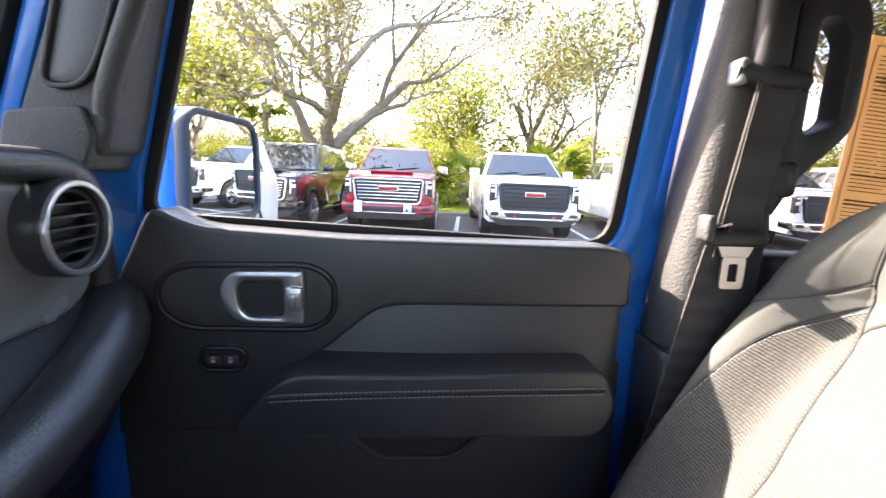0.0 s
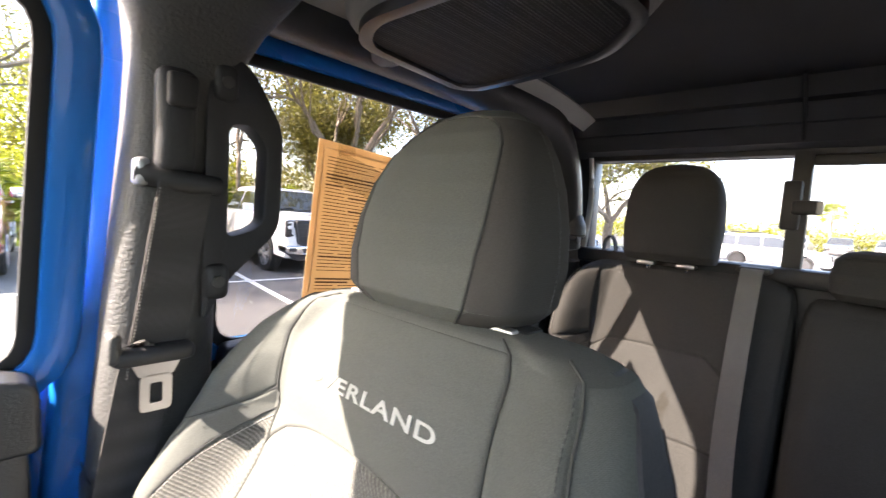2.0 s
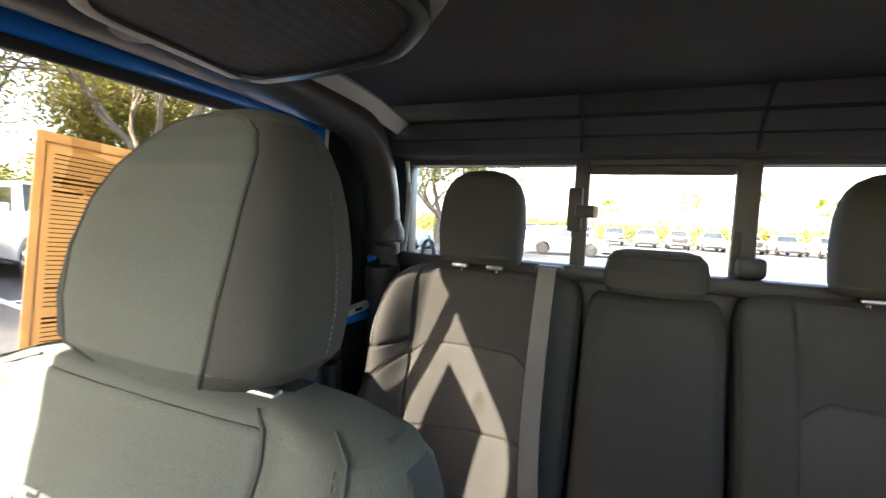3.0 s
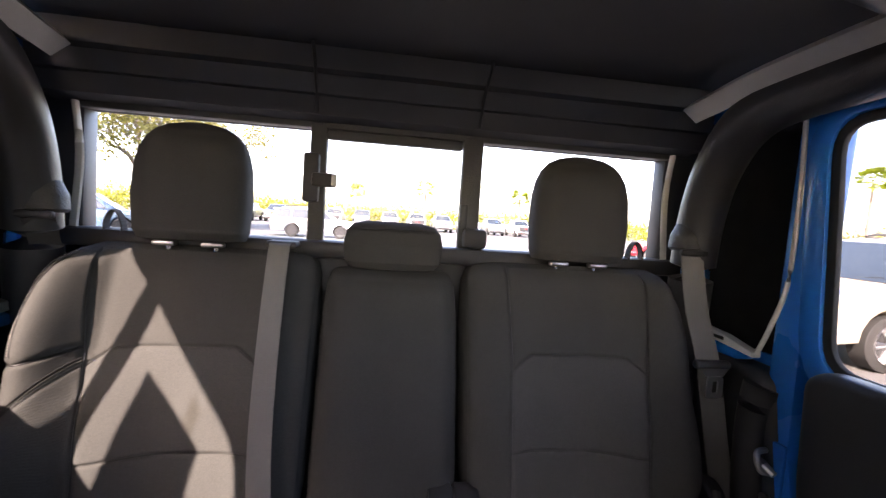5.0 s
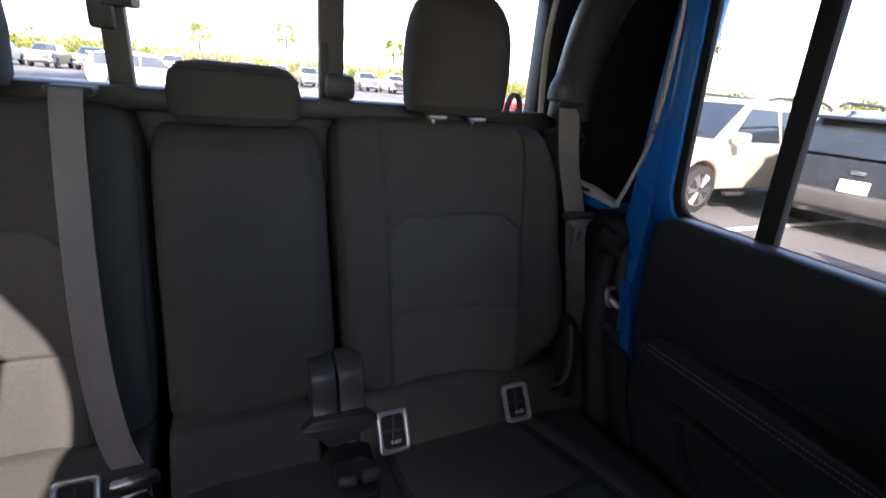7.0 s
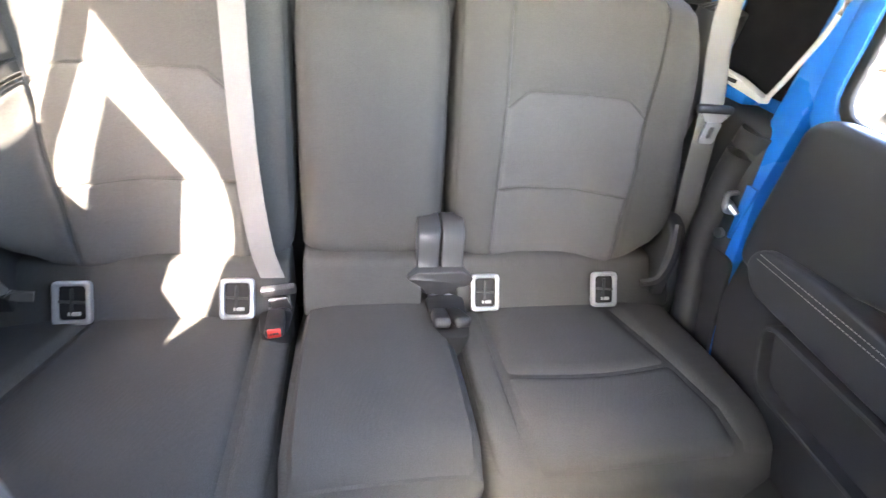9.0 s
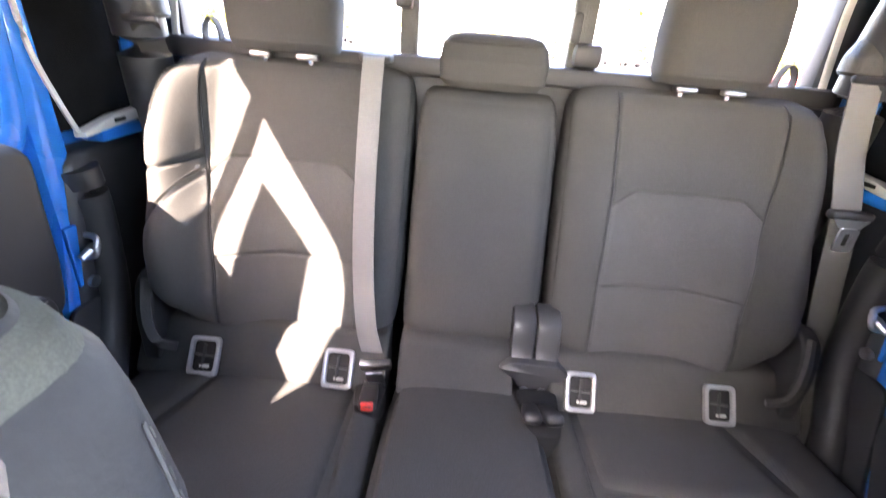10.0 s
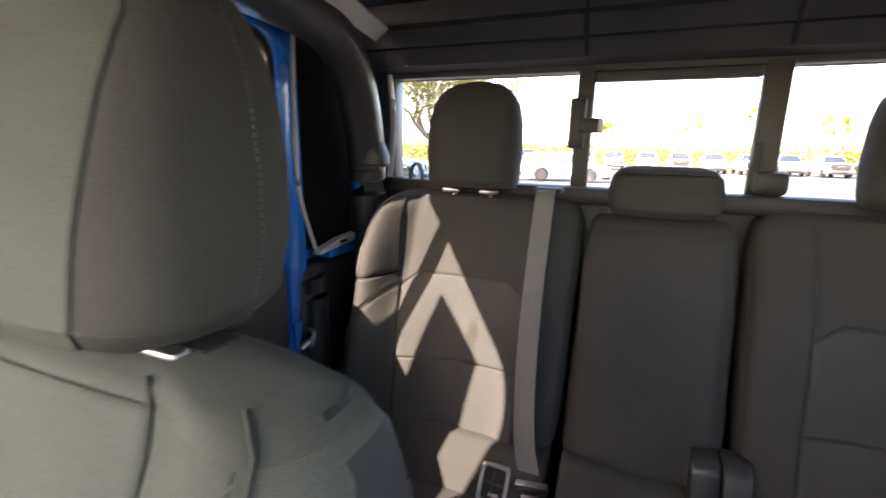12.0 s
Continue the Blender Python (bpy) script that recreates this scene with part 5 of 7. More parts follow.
    for x in (-0.090, 0.096):
        p = part("headrest_post", tube([(cx + x, -0.615, 1.385), (cx + x, -0.620, 1.45)], 0.007, 10), M_CHROME, t)
        part("post_guide", box((cx + x, -0.588, 1.4300), (0.036, 0.010, 0.006), 0.002, 3), M_STEEL, p)
        # black box put in as the shade of the post's slot
        part("slot_shade", box((cx + x, -0.606, 1.4290), (0.050, 0.024, 0.006), 0.002, 2), M_SEAL, p)
    # black strip standing in for the shade below the headrest
    part("gap_shade", box((cx, -0.613, 1.430), (0.20, 0.05, 0.008), 0.003), M_SEAL, t)
    cush = Pad([(cx, -0.40, 0.76, 0.20, 0.03, 3), (cx, -0.38, 0.765, 0.25, 0.075, 3.2), (cx, -0.20, 0.785, 0.262, 0.085, 3.4), (cx, 0.0, 0.80, 0.262, 0.085, 3.4), (cx, 0.10, 0.79, 0.25, 0.07, 3.2), (cx, 0.13, 0.775, 0.20, 0.03, 3)], lie=True)
    co = part("cushion", cush.body(24, 40), M_SEAT_LIT, t)
    part("cushion_panel", cush.panel(lambda p: (0.2 + 0.6 * p, -0.55, 0.55), 0.008, -0.002), M_INSERT, co)
    t.location.y = slide
    part("seat_base", box((cx, -0.14, 0.63), (0.40, 0.46, 0.15), 0.03), M_DARK, t)
    return t


front_seat(1, "grey cloth front passenger seat with headrest")
front_seat(-1, "grey cloth driver seat with headrest", 0.055)
cn = thing("centre_console", "black centre console between the front seats", "console")
part("body", box((0, -0.10, 0.72), (0.17, 0.80, 0.30), 0.03, 3), M_DARK, cn)
part("lid", box((0, -0.30, 0.885), (0.165, 0.34, 0.05), 0.02, 3), M_TRIM, cn)


# ---- rear bench ----
def back_y(z):
    return -1.430 + (1.435 - z) * 0.36


def bench_back(x0, x1, ztop):
    cx, a = (x0 + x1) / 2, abs(x1 - x0) / 2
    rows = []
    for z, f, b, n in ((0.925, 0.80, 0.02, 2.6), (0.932, 0.93, 0.045, 3), (0.955, 0.985, 0.060, 3.6), (1.05, 1.0, 0.066, 4), (1.18, 1.0, 0.066, 4), (ztop - 0.09, 0.995, 0.062, 4), (ztop - 0.035, 0.97, 0.055, 3.8), (ztop - 0.012, 0.925, 0.042, 3.4), (ztop - 0.002, 0.85, 0.026, 3), (ztop, 0.7, 0.010, 2.6)):
        rows.append((cx, back_y(z) - 0.064, z, a * f, b, n))
    return Pad(rows)


bench = thing("rear_bench", "grey cloth split rear bench seat, three places", "seat")
SEAM_OUT = ((0.93, 0.498), (1.05, 0.502), (1.12, 0.512), (1.23, 0.528), (1.44, 0.548))
SEAM_IN = ((0.93, 0.232), (1.07, 0.236), (1.25, 0.246), (1.44, 0.243))
for s in (1, -1):
    rows = []
    for z, xi, xo, b, n in ((0.925, 0.22, 0.50, 0.02, 2.6), (0.932, 0.176, 0.535, 0.045, 3), (0.955, 0.158, 0.562, 0.060, 3.6), (1.00, 0.152, 0.596, 0.064, 4.0), (1.05, 0.150, 0.620, 0.066, 4.2), (1.10, 0.150, 0.632, 0.066, 4.2), (1.18, 0.150, 0.635, 0.066, 4.2), (1.27, 0.150, 0.631, 0.066, 4.2), (1.345, 0.151, 0.622, 0.062, 4.0), (1.385, 0.154, 0.613, 0.058, 3.9), (1.408, 0.161, 0.602, 0.053, 3.8), (1.424, 0.174, 0.590, 0.044, 3.5), (1.433, 0.195, 0.575, 0.032, 3.2), (1.437, 0.235, 0.55, 0.014, 2.8)):
        if s < 0:  # this half has squarer shoulders
            xo = min(0.625, xo) + 0.016 * ease(1.36, 1.43, z)
        rows.append((s * (xi + xo) / 2, back_y(z) - 0.064, z, (xo - xi) / 2, b, n))
    pad = BenchBack(rows)
    pad.wing = 1.0 if s > 0 else 0.55
    bo = part("backrest", pad.body(60, 168), M_SEAT_SHADE, bench)

    def spot(z, x, s=s, pad=pad):
        v = pad.height(z)
        return v, pad.across(v, s * x)

    def field(z0, z1, x0, x1):
        """A panel between two heights and two seams, each a number or a function."""
        zf = [f if callable(f) else (lambda q, f=f: f) for f in (z0, z1)]
        def at(p, q):
            z = zf[0](q) + (zf[1](q) - zf[0](q)) * p
            a = x0(z) if callable(x0) else x0
            c = x1(z) if callable(x1) else x1
            return spot(z, a + (c - a) * q)
        return at

    xin = lambda z: between(SEAM_IN, z)
    xout = lambda z: between(SEAM_OUT, z)
    # the insert's upper seam drops at its two ends
    up = lambda q: 1.256 - 0.030 * max(0.0, (0.14 - q) / 0.14) - 0.030 * max(0.0, (q - 0.86) / 0.14)
    lumbar = 1.083
    part("centre_top_panel", pad.patch(field(up, 1.428, xin, xout), 0.003, -0.001, 30, 40, 0.03), M_SEAT_SHADE, bo)
    part("insert_panel", pad.patch(field(lumbar, up, xin, xout), 0.0045, -0.001, 30, 40, 0.03), M_INSERT_SHADE, bo, "woven grey centre panel")
    part("lumbar_panel", pad.patch(field(0.945, lumbar, xin, xout), 0.0045, -0.001, 26, 40, 0.03), M_INSERT_SHADE, bo)
    part("inner_bolster", pad.patch(field(0.945, 1.428, 0.156, xin), 0.005, -0.001, 40, 18, 0.10), M_SEAT_SHADE, bo)
    # outer side: shoulder with a rolled edge, a narrow band and the puffed bolster
    fold = lambda q: 1.262 - 0.018 * q
    sewn = lambda q: 1.238 - 0.020 * q - 0.085 * q * q
    edge = lambda z: between(((0.93, 0.535), (1.00, 0.580), (1.06, 0.605), (1.10, 0.616), (1.27, 0.615), (1.36, 0.602), (1.44, 0.56)), z)
    if s < 0:
        part("outer_bolster", pad.patch(field(0.945, 1.426, xout, edge), 0.005, -0.001, 50, 30, 0.06), M_SEAT_SHADE, bo)
    if s > 0:
        part("outer_shoulder", pad.patch(field(fold, 1.426, xout, edge), 0.005, -0.001, 30, 30, 0.06), M_SEAT_SHADE, bo)
        part("bolster_band", pad.patch(field(sewn, fold, xout, edge), 0.0045, -0.001, 14, 30, 0.12), M_SEAT_SHADE, bo)
        part("outer_bolster", pad.patch(field(0.945, sewn, xout, edge), 0.006, -0.001, 34, 30, 0.06), M_INSERT_SHADE, bo)
        part("fold_seam", pad.seam(lambda q: spot(fold(0.02 + 0.9 * q), xout(1.26) + (edge(1.26) - xout(1.26)) * (0.02 + 0.9 * q)), 0.0012, 0.001, 30), M_DARK, bo)
        for d, mt in ((-0.006, M_DARK), (0.000, M_CORD), (0.006, M_DARK)):
            part("stitching", pad.stitches(lambda q, d=d: (lambda k: spot(sewn(k) + d, xout(sewn(k)) + (edge(sewn(k)) - xout(sewn(k))) * k))(0.03 + 0.85 * q), 34, 0.0050, 0.0009), mt, bo)
        # the rolled edge of the shoulder
        roll = [(1.425, 0.562), (1.400, 0.576), (1.370, 0.585), (1.330, 0.590), (1.290, 0.592), (1.262, 0.590)]
        part("edge_seam", pad.seam(lambda q: spot(1.425 - 0.163 * q, between([(-z, x) for z, x in roll], -(1.425 - 0.163 * q))), 0.0011, 0.0055, 30), M_DARK, bo)
        part("stitching", pad.stitches(lambda q: spot(1.422 - 0.160 * q, 0.006 + between([(-z, x) for z, x in roll], -(1.422 - 0.160 * q))), 40, 0.0055, 0.0007), M_THREAD, bo)
    for line_x in (xin, xout):
        part("seam", pad.seam(lambda q, g=line_x: spot(0.945 + 0.482 * q, g(0.945 + 0.482 * q)), 0.0016, 0.0008, 50), M_DARK, bo)
    part("seam", pad.seam(lambda q: spot(lumbar, xin(lumbar) + (xout(lumbar) - xin(lumbar)) * q), 0.0010, 0.0006), M_SEAT_SHADE, bo)
    part("seam", pad.seam(lambda q: spot(up(q), xin(1.25) + (xout(1.25) - xin(1.25)) * q), 0.0010, 0.0006), M_SEAT_SHADE, bo)

    def uu(f, s=s):
        """f runs from the inner edge (0) to the outer edge (1) of this half."""
        return s * (2 * f - 1)
    hx = s * 0.405
    hy = -1.452
    hr = Pad([(hx, hy, 1.446, 0.06, 0.02, 2.4), (hx, hy, 1.449, 0.100, 0.040, 3), (hx, hy, 1.465, 0.104, 0.054, 3.4), (hx, hy - 0.002, 1.53, 0.108, 0.058, 3.5), (hx, hy - 0.004, 1.59, 0.106, 0.056, 3.2), (hx, hy - 0.006, 1.622, 0.100, 0.052, 3.0), (hx, hy - 0.008, 1.645, 0.090, 0.045, 2.8), (hx, hy - 0.009, 1.662, 0.075, 0.036, 2.6), (hx, hy - 0.010, 1.673, 0.054, 0.025, 2.4), (hx, hy - 0.011, 1.679, 0.026, 0.012, 2.2), (hx, hy - 0.011, 1.681, 0.008, 0.004, 2)])
    ho = part("headrest", hr.body(32, 44), M_SEAT_SHADE, bench)
    part("face_panel", hr.panel(lambda p: (0.09 + 0.80 * p, -0.86, 0.86), 0.002, -0.001, 16, 16, 0.10), M_SEAT_SHADE, ho)
    for x in (-0.045, 0.045):
        p = part("headrest_post", tube([(hx + x, hy, 1.41), (hx + x, hy, 1.46)], 0.007, 10), M_CHROME, bench)
        part("post_guide", box((hx + x, hy + 0.018, 1.440), (0.042, 0.022, 0.010), 0.004), M_STEEL, p)
    # cushion and the upright strip with child seat anchors
    cu = Pad([(s * 0.402, -1.275, 0.800, 0.225, 0.02, 3), (s * 0.402, -1.265, 0.802, 0.245, 0.045, 3.4), (s * 0.402, -1.18, 0.808, 0.254, 0.055, 4), (s * 0.402, -1.02, 0.820, 0.256, 0.062, 4), (s * 0.402, -0.90, 0.825, 0.256, 0.064, 4), (s * 0.402, -0.845, 0.818, 0.25, 0.058, 3.6), (s * 0.402, -0.815, 0.80, 0.235, 0.04, 3.2), (s * 0.402, -0.805, 0.785, 0.20, 0.02, 3)], lie=True)
    co = part("cushion", cu.body(30, 56), M_SEAT_SHADE, bench)
    edge = lambda p: 0.63 + 0.20 * p
    part("cushion_bolster", cu.patch(lambda p, q: (0.05 + 0.90 * p, uu(edge(p) + 0.012 + (0.978 - edge(p)) * q)), 0.010, -0.002, 24, 14, 0.16), M_SEAT_SHADE, co)
    part("cushion_bolster", cu.patch(lambda p, q: (0.05 + 0.90 * p, uu(0.015 + 0.100 * q)), 0.010, -0.002, 24, 12, 0.25), M_SEAT_SHADE, co)
    crease = lambda q: 0.585 + 0.03 * math.sin(math.pi * q)
    if s > 0:
        part("cushion_panel", cu.patch(lambda p, q: (0.06 + 0.88 * p, uu(0.130 + (edge(0.06 + 0.88 * p) - 0.130) * q)), 0.007, -0.003, 34, 20, 0.05), M_SEAT_SHADE, co)
    else:
        part("cushion_panel", cu.patch(lambda p, q: (0.06 + (crease(q) - 0.06) * p, uu(0.130 + (edge(0.58 * p) - 0.130) * q)), 0.007, -0.003, 20, 20, 0.07), M_SEAT_SHADE, co)
        part("cushion_panel", cu.patch(lambda p, q: (crease(q) + 0.006 + (0.94 - crease(q)) * p, uu(0.130 + (edge(0.60 + 0.36 * p) - 0.130) * q)), 0.007, -0.003, 20, 20, 0.07), M_SEAT_SHADE, co)
    for f in (0.108, 0.100):
        part("stitching", cu.stitches(lambda q: (0.08 + 0.88 * q, uu(f)), 60, 0.0085 if f < 0.104 else 0.006, 0.0006), M_SEAT_SHADE, co)
    part("front_skirt", box((s * 0.402, -0.865, 0.70), (0.49, 0.10, 0.20), 0.03, 3), M_SEAT_SHADE, bench)
    strip = part("anchor_strip", slab(roundpoly([(-1.236, 0.955), (-1.172, 0.862), (-1.20, 0.82), (-1.30, 0.82), (-1.30, 0.955)], [0.012, 0.012, 0.01, 0.01, 0.01]), "x", s * 0.160, s * 0.648, 0.010, 3), M_SEAT_SHADE, bench)
    for x in (0.251, 0.514) if s > 0 else (-0.220, -0.486):
        m = pose(x, -1.197, 0.896, 34.5, 0, 0)
        def lay(b):
            bmesh.ops.transform(b, matrix=m, verts=b.verts)
            return b
        bez = part("anchor_bezel", lay(ring(roundpoly([(-0.021, -0.029), (0.021, -0.029), (0.021, 0.029), (-0.021, 0.029)], 0.007), roundpoly([(-0.030, -0.038), (0.030, -0.038), (0.030, 0.038), (-0.030, 0.038)], 0.011), "y", -0.012, 0.011, 0.004)), M_SILVER, bench, "silver child seat anchor frame")
        part("anchor_well", lay(box((0, 0.0015, 0), (0.044, 0.003, 0.060))), M_SEAL, bez)
        part("anchor_bar", lay(tube([(-0.020, 0.006, 0.000), (0.020, 0.006, 0.003)], 0.0026, 8)), M_TRIM2, bez)
        part("anchor_post", lay(tube([(0.002, 0.005, -0.024), (0.000, 0.007, 0.024)], 0.0030, 8)), M_DARK, bez)
        part("anchor_label", lay(box((-0.003, 0.006, -0.019), (0.020, 0.004, 0.007), 0.002)), M_LIGHTTRIM, bez)
    # recliner lever at the outer foot of the backrest
    lv = part("recliner_cover", slab(roundpoly([(-1.188, 0.86), (-1.190, 0.985), (-1.205, 1.040), (-1.235, 1.060), (-1.285, 1.05), (-1.30, 0.86)], [0.02, 0.03, 0.03, 0.02, 0.01, 0.01]), "x", s * 0.598, s * 0.634, 0.012, 3), M_DARK, bench)
    part("recliner_lever", strap(smooth_path(mx([(0.614, -1.215, 1.050), (0.606, -1.190, 1.010), (0.598, -1.176, 0.970), (0.582, -1.170, 0.942), (0.552, -1.176, 0.930)], s), 6), 0.016, (0.75, 0.1, 0.65), 0.004), M_TRIM2, lv, "grey curved release lever")
    # top tether loop
    part("tether_loop", strap(smooth_path(mx([(0.545, -1.478, 1.43), (0.550, -1.480, 1.475), (0.565, -1.480, 1.497), (0.580, -1.480, 1.475), (0.578, -1.478, 1.43)], s), 5), 0.02, (0, 1, 0)), M_BELT, bench)

# middle place
pad = bench_back(-0.138, 0.143, 1.405)
bo = part("backrest", pad.body(40, 52), M_SEAT_SHADE, bench)
part("centre_panel", pad.panel(lambda p: (0.03 + 0.94 * p, -0.93, 0.93), 0.006, -0.002, 26, 18, 0.10), M_SEAT_SHADE, bo)
hr = Pad([(0.004, -1.448, 1.408, 0.06, 0.02, 2.4), (0.004, -1.448, 1.411, 0.088, 0.035, 3.2), (0.004, -1.449, 1.425, 0.101, 0.045, 3.8), (0.004, -1.450, 1.46, 0.104, 0.047, 4), (0.004, -1.451, 1.488, 0.098, 0.042, 3.6), (0.004, -1.452, 1.502, 0.085, 0.03, 3.2), (0.004, -1.452, 1.508, 0.06, 0.012, 2.8)])
ho = part("headrest", hr.body(22, 40), M_SEAT_SHADE, bench)
part("edge_seam", hr.seam(lambda q: (0.85, -0.9 + 1.8 * q), 0.0016, 0.001), M_DARK, ho)
cu = Pad([(0.002, -1.255, 0.812, 0.12, 0.02, 3), (0.002, -1.245, 0.815, 0.138, 0.045, 3.6), (0.002, -1.15, 0.822, 0.145, 0.055, 4), (0.002, -1.0, 0.835, 0.147, 0.062, 4), (0.002, -0.89, 0.838, 0.147, 0.064, 4), (0.002, -0.835, 0.826, 0.142, 0.055, 3.6), (0.002, -0.81, 0.80, 0.12, 0.03, 3)], lie=True)
co = part("cushion", cu.body(28, 48), M_SEAT_SHADE, bench)
part("cushion_panel", cu.panel(lambda p: (0.08 + 0.86 * p, -0.92, 0.92), 0.012, -0.002, 22, 18, 0.06), M_SEAT_SHADE, co)
part("front_skirt", box((0.002, -0.860, 0.70), (0.27, 0.10, 0.20), 0.03, 3), M_SEAT_SHADE, bench)
part("anchor_strip", slab(roundpoly([(-1.232, 0.955), (-1.178, 0.872), (-1.20, 0.83), (-1.30, 0.83), (-1.30, 0.955)], [0.014, 0.014, 0.01, 0.01, 0.01]), "x", -0.090, 0.136, 0.012, 3), M_SEAT_SHADE, bench)
# hinge covers between the middle and the left place
prof = roundpoly([(-1.204, 0.922), (-1.226, 0.950), (-1.234, 0.988), (-1.243, 1.012), (-1.263, 1.025), (-1.300, 1.028), (-1.310, 0.90)], [0.01, 0.02, 0.02, 0.015, 0.01, 0.01, 0.01])
hg = part("hinge_cover", slab(prof, "x", -0.1250, -0.080, 0.009, 3), M_HINGE, bench, "grey plastic hinge covers")
part("hinge_cover_half", slab(prof, "x", -0.174, -0.1280, 0.009, 3), M_HINGE, hg)
foot = roundpoly([(-0.058, 0.928), (-0.078, 0.944), (-0.172, 0.944), (-0.196, 0.924), (-0.184, 0.908), (-0.178, 0.884), (-0.104, 0.884), (-0.092, 0.904)], 0.006)
part("hinge_foot", slab(foot, "y", -1.27, -1.203, 0.008, 3), M_HINGE, hg)
# buckles in their wells between the cushions
# no recess is cut: flat black slabs imitate the shade inside the wells
part("well_shade", slab(roundpoly([(-0.168, -1.082), (-0.104, -1.082), (-0.096, -1.200), (-0.176, -1.200)], 0.02), "z", 0.82, 0.8905, 0.004), M_SEAL, bench)
part("well_shade", slab(roundpoly([(0.157, -1.108), (0.203, -1.112), (0.213, -1.175), (0.150, -1.175)], 0.018), "z", 0.82, 0.8855, 0.004), M_SEAL, bench)
for x, red in ((-0.116, False), (-0.150, False), (0.178, True)):
    bk = thing("belt_buckle", "black belt buckle standing between the cushions", "buckle", group="belt buckles")
    m = pose(x, -1.122, 0.900, -60, 0, -6 if x > -0.13 else 6) if not red else pose(x, -1.128, 0.893, -70, 0, 6)
    b = box((0, 0, -0.010), (0.033, 0.022, 0.090), 0.009, 3)
    bmesh.ops.transform(b, matrix=m, verts=b.verts)
    part("case", b, M_DARK, bk)
    b = box((0, 0.0, 0.030), (0.023, 0.0165, 0.010), 0.003, 2) if red else box((0, -0.005, 0.029), (0.014, 0.006, 0.007), 0.002, 2)
    bmesh.ops.transform(b, matrix=m, verts=b.verts)
    part("release", b, M_RED, bk, "red release button")
    part("stalk", tube([(x, -1.17, 0.870), (x * 0.98, -1.205, 0.885)], 0.009, 8, flat=0.6), M_DARK if red else M_STEEL, bk)
mb = thing("seat_belt", "grey middle seat belt over the backrest", "seat belt", group="seat belts")
part("webbing", strap(smooth_path([(0.230, -1.475, 1.445), (0.230, -1.432, 1.452), (0.229, -1.400, 1.425), (0.226, back_y(1.25) + 0.036, 1.25), (0.218, back_y(1.10) + 0.042, 1.10), (0.204, back_y(0.98) + 0.036, 0.98), (0.186, -1.214, 0.915), (0.178, -1.186, 0.88)], 6), 0.040, (1, 0, 0)), M_BELTG, mb)
part("belt_guide", box((0.230, -1.45, 1.449), (0.062, 0.05, 0.014), 0.006, 3), M_TRIM2, mb)
bm = box((0.178, -1.196, 0.915), (0.062, 0.014, 0.020), 0.004, 2, m=pose(0, 0, 0, -15, 8, 0))
box((0.176, -1.186, 0.888), (0.034, 0.006, 0.040), 0.003, 2, m=pose(0, 0, 0, -15, 8, 0), bm=bm)
part("tongue", bm, M_STEEL, mb, "steel tongue in clear wrapping")

# ---- outside: ground and lines ----
bm = bmesh.new()
bmesh.ops.create_grid(bm, x_segments=40, y_segments=40, size=300)
tagged(part("ground", bm, M_ASPHALT), "grey asphalt car park with patches", "ground", kind="structure")


def line(a, b, w=0.11):
    a, b = Vector(a), Vector(b)
    d = (b - a).normalized()
    n = Vector((-d.y, d.x)) * w / 2
    o = part("parking_line", slab([a - n, b - n, b + n, a + n], "z", 0.001, 0.006), M_LINE, smooth=0)
    tagged(o, "worn white parking line on asphalt", "line", kind="structure")


for k in range(-4, 5):
    y = -1.45 + 3.05 * k
    line((5.4, y + 0.95), (14.0, y - 0.15))
line((8.45, 12.0), (8.75, -13.0))
for k in range(-4, 4):
    y = -4.25 + 2.9 * k
    line((-5.5, y), (-10.8, y))


